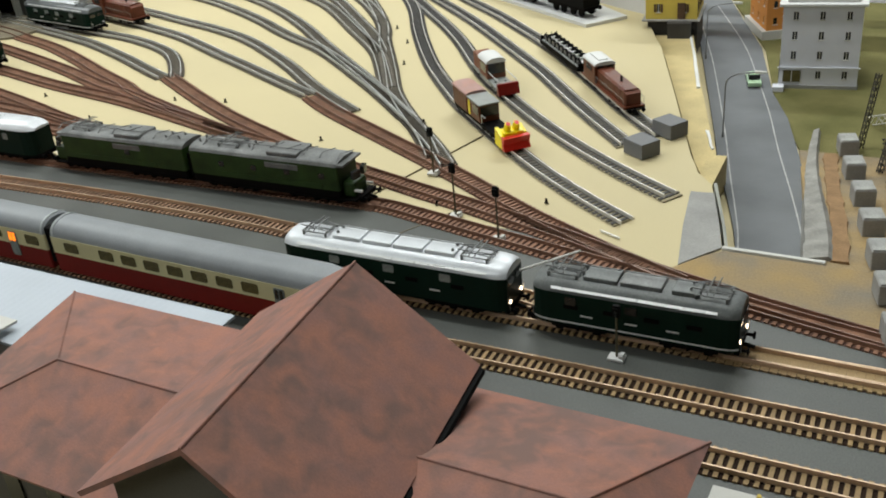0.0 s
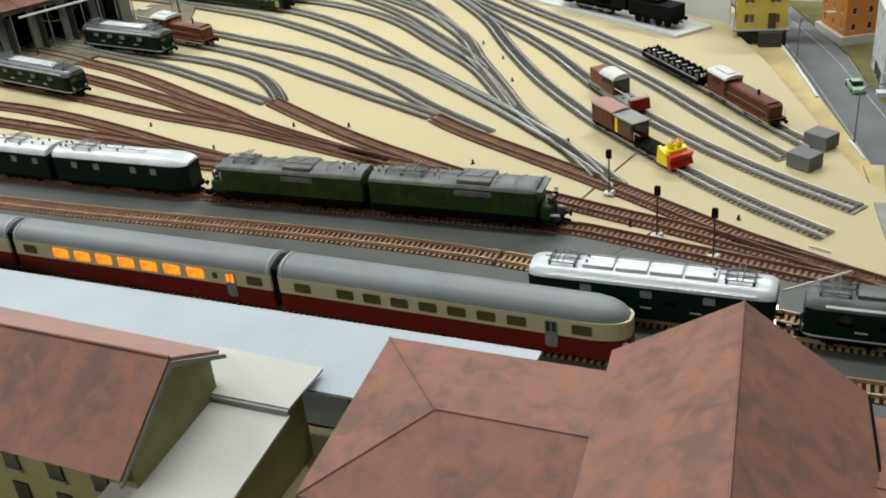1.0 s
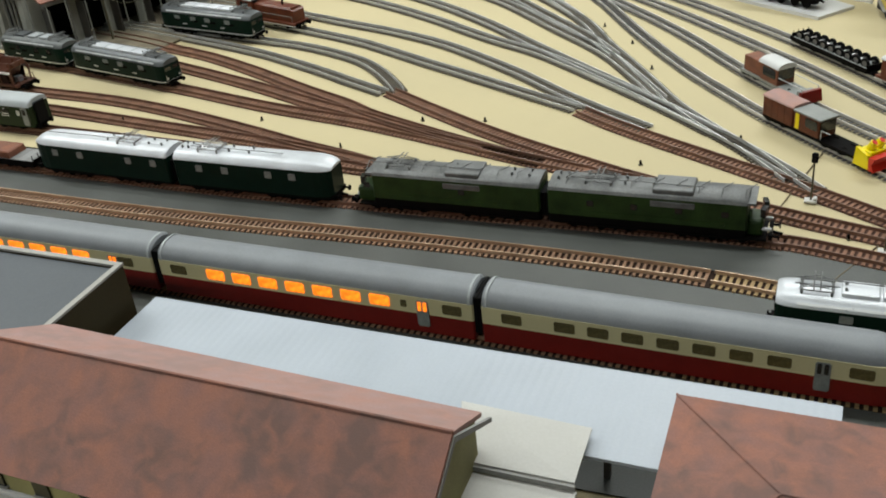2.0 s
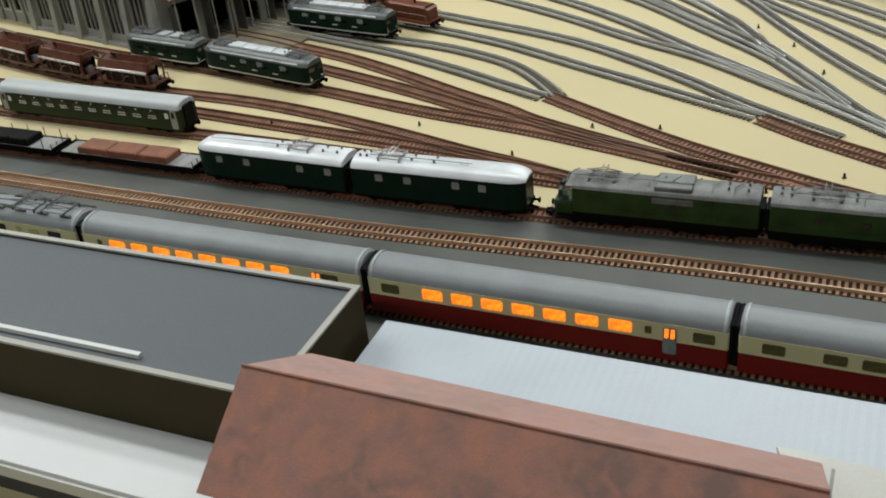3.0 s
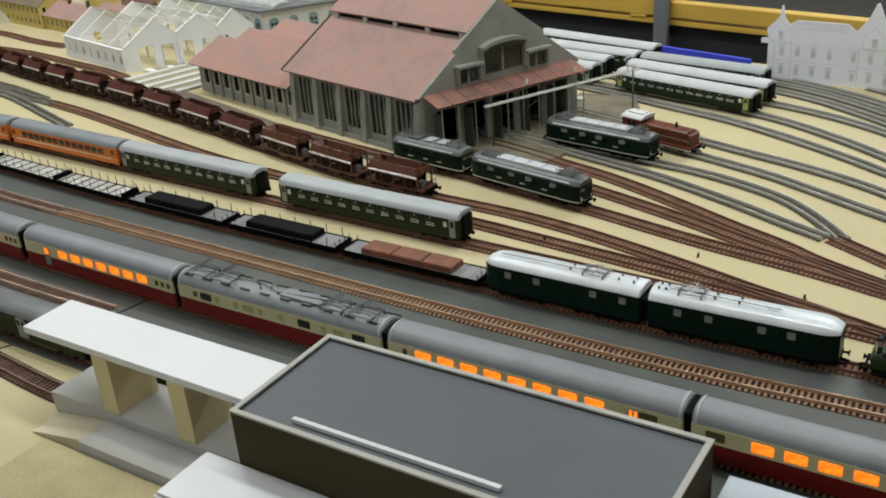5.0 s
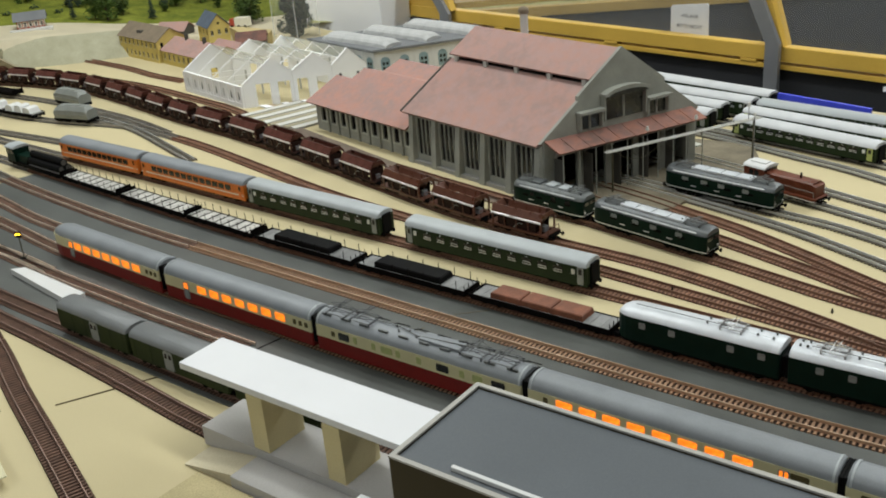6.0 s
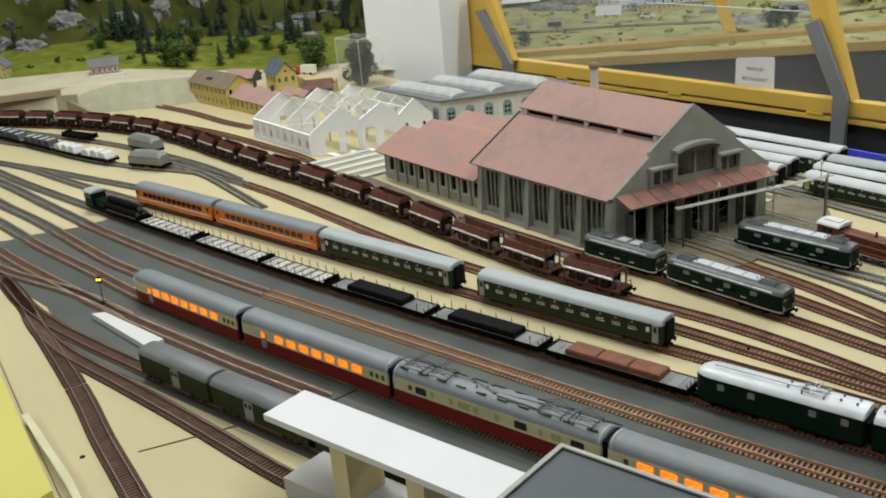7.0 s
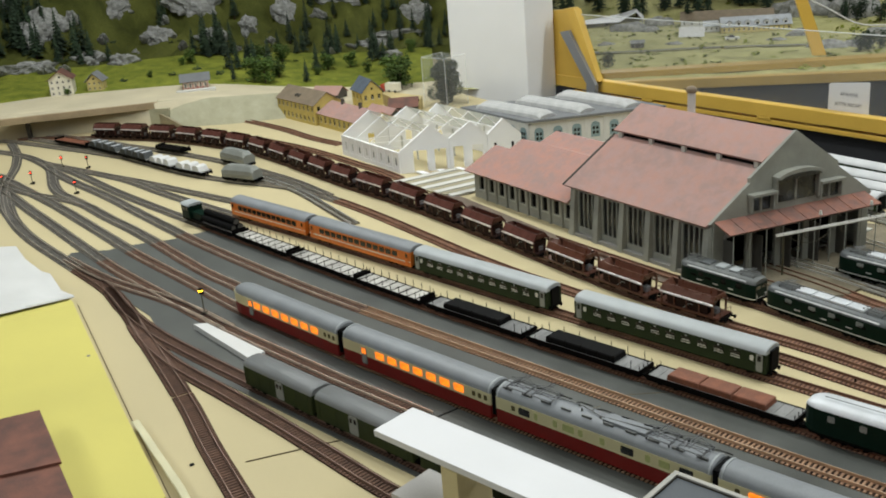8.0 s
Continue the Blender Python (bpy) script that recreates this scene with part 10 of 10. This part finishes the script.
# notice behind the rail
t = thing("notice_sign", "white notice plate with grey lettering on the barrier", "sign", m=MB @ Matrix.Translation((0.917, 0.018, 0)))
part("plate", prism(B(), [(-0.051, -0.030), (0.051, -0.030), (0.050, 0.094), (0.046, 0.097), (-0.046, 0.087), (-0.050, 0.083)], "y", 0.0, 0.003), M["signboard"], t)
for txt, z, sz in (("ANLAGE", 0.062, 0.0115), ("BITTE NICHT", 0.038, 0.0115)):
    cu = bpy.data.curves.new("lettering", "FONT")
    cu.body, cu.size, cu.align_x, cu.extrude = txt, sz, "CENTER", 0.0003
    cu.materials.append(M["print_dark"])
    ob = new("lettering", cu)
    ob.parent = t
    ob.matrix_basis = Matrix.Translation((0.001, -0.0004, z)) @ Matrix.Rotation(radians(90), 4, "X")

# neighbouring layout
F0, F1 = Vector((-2.45, 2.305, 0)), Vector((-0.35, 3.64, 0))
ang = math.degrees(math.atan2(F1.y - F0.y, F1.x - F0.x))
MN = Matrix.Translation(F0) @ turn(ang)
LN = (F1 - F0).length
t = thing("second_layout_table", "neighbouring layout table with yellow rail and black skirt", "table", kind="structure", m=MN)
part("front_rail", box(B(), 0.0, -0.046, -0.022, LN, -0.016, 0.006, 0.002), M["wood_dull"], t)
part("upper_rail", prism(B(), [(-0.02, 0.055), (LN, 0.26), (LN, 0.315), (-0.02, 0.110)], "z", -0.004, 0.014), M["wood_dull"], t)
part("leaning_post", prism(B(), [(0.532, 0.250), (0.566, 0.250), (0.650, 0.0165), (0.612, 0.0165)], "y", 0.176, 0.200), M["wood_yellow"], t)
part("post_bracket", box(B(), 0.612, 0.160, -0.022, 0.628, 0.1675, 0.004), M["grey_metal"], t)
part("bent_wire", rods(B(), [(0.560, 0.185, 0.215), (0.605, 0.185, 0.177), (0.640, 0.185, 0.158), (0.676, 0.185, 0.137), (0.702, 0.185, 0.120), (0.726, 0.185, 0.108), (0.748, 0.185, 0.101), (0.774, 0.185, 0.097), (0.95, 0.185, 0.092)], 0.0024, 6), M["white"], t)
part("cloth_skirt", box(B(), 0.0, -0.036, -0.95, LN, -0.028, -0.0225), M["curtain"], t)


def rise_at(u, v):
    k = min(1, max(0, (v - 1.08) / 0.5))
    return -0.004 + 0.10 * k * k * (3 - 2 * k) + 0.16 * max(0, v - 1.5) + 0.004 * math.sin(7 * u + 2) * math.sin(9 * v)


bm = B()
g = []
r5 = random.Random(12)
for i in range(61):
    row = []
    for j in range(71):
        u, v = -0.45 + (LN + 0.7) * j / 70, -0.015 + 2.6 * i / 60
        row.append(bm.verts.new((u, v, rise_at(u, v) + r5.gauss(0, 0.0016))))
    g.append(row)
for i in range(60):
    for j in range(70):
        bm.faces.new((g[i][j], g[i][j + 1], g[i + 1][j + 1], g[i + 1][j]))
part("meadow", bm, M["far_meadow"], t, "pale olive meadow", True)


def on_layout(u, v, up=0.0):
    return MN @ Matrix.Translation((u, v, rise_at(u, v) + up))


# grey lane across the meadow
bm = B()
lane = [(-0.40, 0.60), (-0.22, 0.565), (-0.04, 0.535), (0.10, 0.512), (0.25, 0.50), (0.42, 0.486), (0.59, 0.48), (0.77, 0.485), (0.95, 0.50), (1.25, 0.55), (1.6, 0.62)]
prev = None
for q in lane:
    u, v = q[0], q[1]
    e = [bm.verts.new((u, v + dv, rise_at(u, v + dv) + 0.005)) for dv in (-0.012, 0.012)]
    if prev:
        bm.faces.new((prev[0], e[0], e[1], prev[1]))
    prev = e
tagged(part("meadow_lane", bm, M["lane_grey"]), "narrow grey lane across the neighbouring meadow", "road", "", "structure").matrix_world = MN

# long yellow hall with a row of blue grey dormers
boxed_dark = leafy_tree("dark_bush", "dark green bushy tree on the neighbouring meadow", on_layout(1.15, 0.7), 0.085, 0.040, "fir", 700, 33, 0.008, "dark bushes")
GB = "buildings of the neighbouring layout"
mh = on_layout(0.395, 0.845) @ turn(2)
th = house_block("yellow_hall", "long yellow hall with pale blue dormered roof", mh, 0.245, 0.085, 0.024, "hall_yellow", 1, 14, 4, GB, roofkind="gable_x", roofm="roof_bluegrey", rise=0.030)
for k in range(7):
    x = 0.018 + 0.033 * k
    dm = part("dormer", prism(B(), [(x, 0.0255), (x + 0.018, 0.0255), (x + 0.018, 0.037), (x + 0.009, 0.043), (x, 0.037)], "y", 0.004, 0.034), M["white_bright"], th)
    part("dormer_roof", prism(B(), [(x - 0.002, 0.0372), (x + 0.009, 0.0445), (x + 0.020, 0.0372), (x + 0.020, 0.0388), (x + 0.009, 0.0462), (x - 0.002, 0.0388)], "y", 0.001, 0.036), M["roof_bluegrey"], dm)
    part("dormer_window", box(B(), x + 0.005, 0.0034, 0.028, x + 0.013, 0.0039, 0.036), M["glass"], dm)
house_block("red_roofed_hall", "long white hall with dull red brown roof", on_layout(0.255, 1.03) @ turn(-4), 0.34, 0.095, 0.026, "white", 1, 12, 4, GB, roofkind="gable_x", roofm="roof_brown", rise=0.028)
house_block("white_side_hall", "low white hall beside the yellow hall", on_layout(0.335, 0.90) @ turn(0), 0.055, 0.06, 0.022, "white", 1, 3, 3, GB, roofkind="gable_x", roofm="roof_bluegrey", rise=0.016)
house_block("dark_hut", "small weathered dark hut on the meadow", on_layout(0.072, 0.605) @ turn(6), 0.044, 0.034, 0.018, "wall_dark", 1, 2, 2, GB, roofkind="gable_x", roofm="old_roof", rise=0.008)
# white tent over a dark rock cutting
tt = thing("white_tent", "white peaked tent sheet over a dark rock", "tent", GB, m=on_layout(0.0, 1.17))
part("sheet", loft(B(), [[(-0.13, -0.05, 0.012), (-0.13, 0.06, 0.012), (-0.13, 0.06, 0.014), (-0.13, -0.05, 0.014)], [(0.02, -0.06, 0.016), (0.02, 0.06, 0.03), (0.02, 0.06, 0.033), (0.02, -0.06, 0.018)], [(0.085, -0.02, 0.045), (0.085, 0.05, 0.05), (0.085, 0.05, 0.053), (0.085, -0.02, 0.048)], [(0.115, -0.05, 0.016), (0.115, 0.05, 0.020), (0.115, 0.05, 0.022), (0.115, -0.05, 0.018)]]), M["white_bright"], tt)
for x, y in ((-0.12, -0.045), (-0.12, 0.05), (0.11, -0.045), (0.11, 0.045)):
    part("tent_pole", rod(B(), (x, y, -0.006), (x, y, 0.016), 0.0018, n=6), M["grey_metal"], tt)
sh = thing("white_sheet", "tilted white card sheet standing on the meadow", "card", GB, m=on_layout(0.285, 0.80) @ turn(-7))
part("card", prism(B(), [(-0.002, 0.0), (0.004, 0.0), (0.030, 0.030), (0.026, 0.032)], "x", -0.046, 0.046), M["white_bright"], sh)
part("prop", box(B(), -0.004, 0.012, -0.006, 0.004, 0.020, 0.014), M["grey_metal"], sh)
car = thing("parked_car", "small pale car parked on the meadow", "car", GB, m=on_layout(0.415, 0.635, 0.004) @ turn(-8))
part("body", loft(B(), [[(x, -w, 0.003), (x, w, 0.003), (x, w, h), (x, -w, h)] for x, w, h in ((-0.024, 0.0075, 0.009), (-0.021, 0.0092, 0.0105), (0.021, 0.0092, 0.0100), (0.025, 0.0078, 0.008))]), M["white"], car)
part("cabin", loft(B(), [[(-0.015, -0.0085, 0.0102), (-0.015, 0.0085, 0.0102), (0.010, 0.0085, 0.0102), (0.010, -0.0085, 0.0102)], [(-0.010, -0.0068, 0.0165), (-0.010, 0.0068, 0.0165), (0.004, 0.0068, 0.0165), (0.004, -0.0068, 0.0165)]]), M["glass"], car)
for x in (-0.014, 0.014):
    for sd in (-1, 1):
        part("wheel", rod(B(), (x, sd * 0.0070, 0.0032), (x, sd * 0.0098, 0.0032), 0.0034, n=10), M["black"], car)


def field_rock(u, v, w, h, seed, material="rock"):
    r2 = random.Random(seed)
    bm = B()
    bmesh.ops.create_icosphere(bm, subdivisions=3, radius=1.0)
    for q in bm.verts:
        c = q.co
        k = 1 + 0.2 * math.sin(5 * c.x + seed) * math.sin(4 * c.y + 2 * seed) + r2.gauss(0, 0.06)
        q.co = Vector((c.x * k * w, c.y * k * w * 0.6, c.z * k * h))
    ob = part("field_rock", bm, M[material])
    ob.matrix_world = on_layout(u, v)
    tagged(ob, "grey broken rock on the neighbouring meadow", "rock", "field rocks")


for k, (u, v, w, h) in enumerate(((0.06, 1.02, 0.07, 0.03), (0.12, 0.98, 0.05, 0.02), (0.17, 1.12, 0.06, 0.03), (-0.02, 0.70, 0.03, 0.010), (0.22, 0.64, 0.028, 0.008), (0.70, 0.455, 0.065, 0.022), (0.80, 0.47, 0.05, 0.018), (0.66, 0.72, 0.05, 0.02), (0.9, 0.62, 0.06, 0.03), (-0.1, 0.62, 0.03, 0.012), (0.56, 0.62, 0.03, 0.008), (0.74, 1.2, 0.12, 0.06), (0.9, 1.1, 0.10, 0.07))):
    field_rock(u, v, w, h, 40 + k)
tufts = B()
for k in range(420):
    u, v = r5.uniform(-0.4, 1.5), r5.uniform(0.03, 1.35)
    c = Vector((u, v, rise_at(u, v)))
    sz = r5.uniform(0.004, 0.011)
    for j in range(4):
        q = Matrix.Rotation(r5.uniform(0, 6), 3, "Z") @ Matrix.Rotation(r5.uniform(-1, 1), 3, "X")
        o = Vector((r5.gauss(0, sz), r5.gauss(0, sz), abs(r5.gauss(0, sz * 0.4))))
        tufts.faces.new([tufts.verts.new(c + o + q @ Vector(w) * sz) for w in ((-0.8, -0.3, 0), (0.5, -0.7, 0), (0.8, 0.5, 0.2), (-0.4, 0.7, 0))])
o = part("grass_tufts", tufts, M["meadow"])
o.matrix_world = MN
tagged(o, "scattered grass tufts on the neighbouring meadow", "grass", "", "stuff")
for k in range(110):
    u, v = r5.uniform(-0.4, 1.3), 1.20 + abs(r5.gauss(0, 0.22)) - 0.30 * max(0, min(1, k / 10 - 10))
    h = r5.uniform(0.10, 0.19)
    src, hh = firs[r5.randrange(4)]
    copy_thing(src, on_layout(u, v) @ turn(r5.uniform(0, 360)) @ Matrix.Scale(h / hh, 4))
for u, v, h in ((0.005, 0.235, 0.048), (0.775, 0.33, 0.065), (0.80, 0.35, 0.055), (0.84, 0.36, 0.06), (0.95, 0.9, 0.08), (1.05, 0.8, 0.09), (0.88, 0.95, 0.08)):
    copy_thing(boxed_dark, on_layout(u, v) @ turn(90 * u) @ Matrix.Scale(h / 0.085, 4))
tagged(part("backdrop", box(B(), -6.0, 6.9, -0.95, 3.0, 6.95, 1.2), M["curtain"]), "dark cloth wall behind the neighbouring layout", "backdrop", "", "structure")

# roof corner and paper strip at the near edge
t = thing("card_roof", "rust brown card roof corner on a grey wall", "building")
part("upper_roof", prism(B(), [(-2.05, 0.170), (-1.853, 0.218), (-1.835, 0.257), (-1.702, 0.217), (-1.73, 0.165), (-1.9, 0.10)], "z", 0.0425, 0.0455), M["roof_dark"], t)
part("lower_roof", prism(B(), [(-1.735, 0.2235), (-1.694, 0.212), (-1.62, 0.190), (-1.66, 0.12), (-1.78, 0.14)], "z", 0.0380, 0.0420), M["roof_dark"], t)
part("wall", prism(B(), [(-2.0, 0.165), (-1.85, 0.205), (-1.70, 0.195), (-1.65, 0.165), (-1.9, 0.125)], "z", 0.0, 0.0378), M["wall_grey"], t)
rng = random.Random(6)
rough_strip("curled_paper_strip", [(-1.777, 0.341), (-1.69, 0.317), (-1.597, 0.291), (-1.50, 0.257)], 0.009, 0.0100, 0.0108, "paper_yellow", "curled pale yellow paper edge between the boards", "paper strip", 0.0012, 0.03)
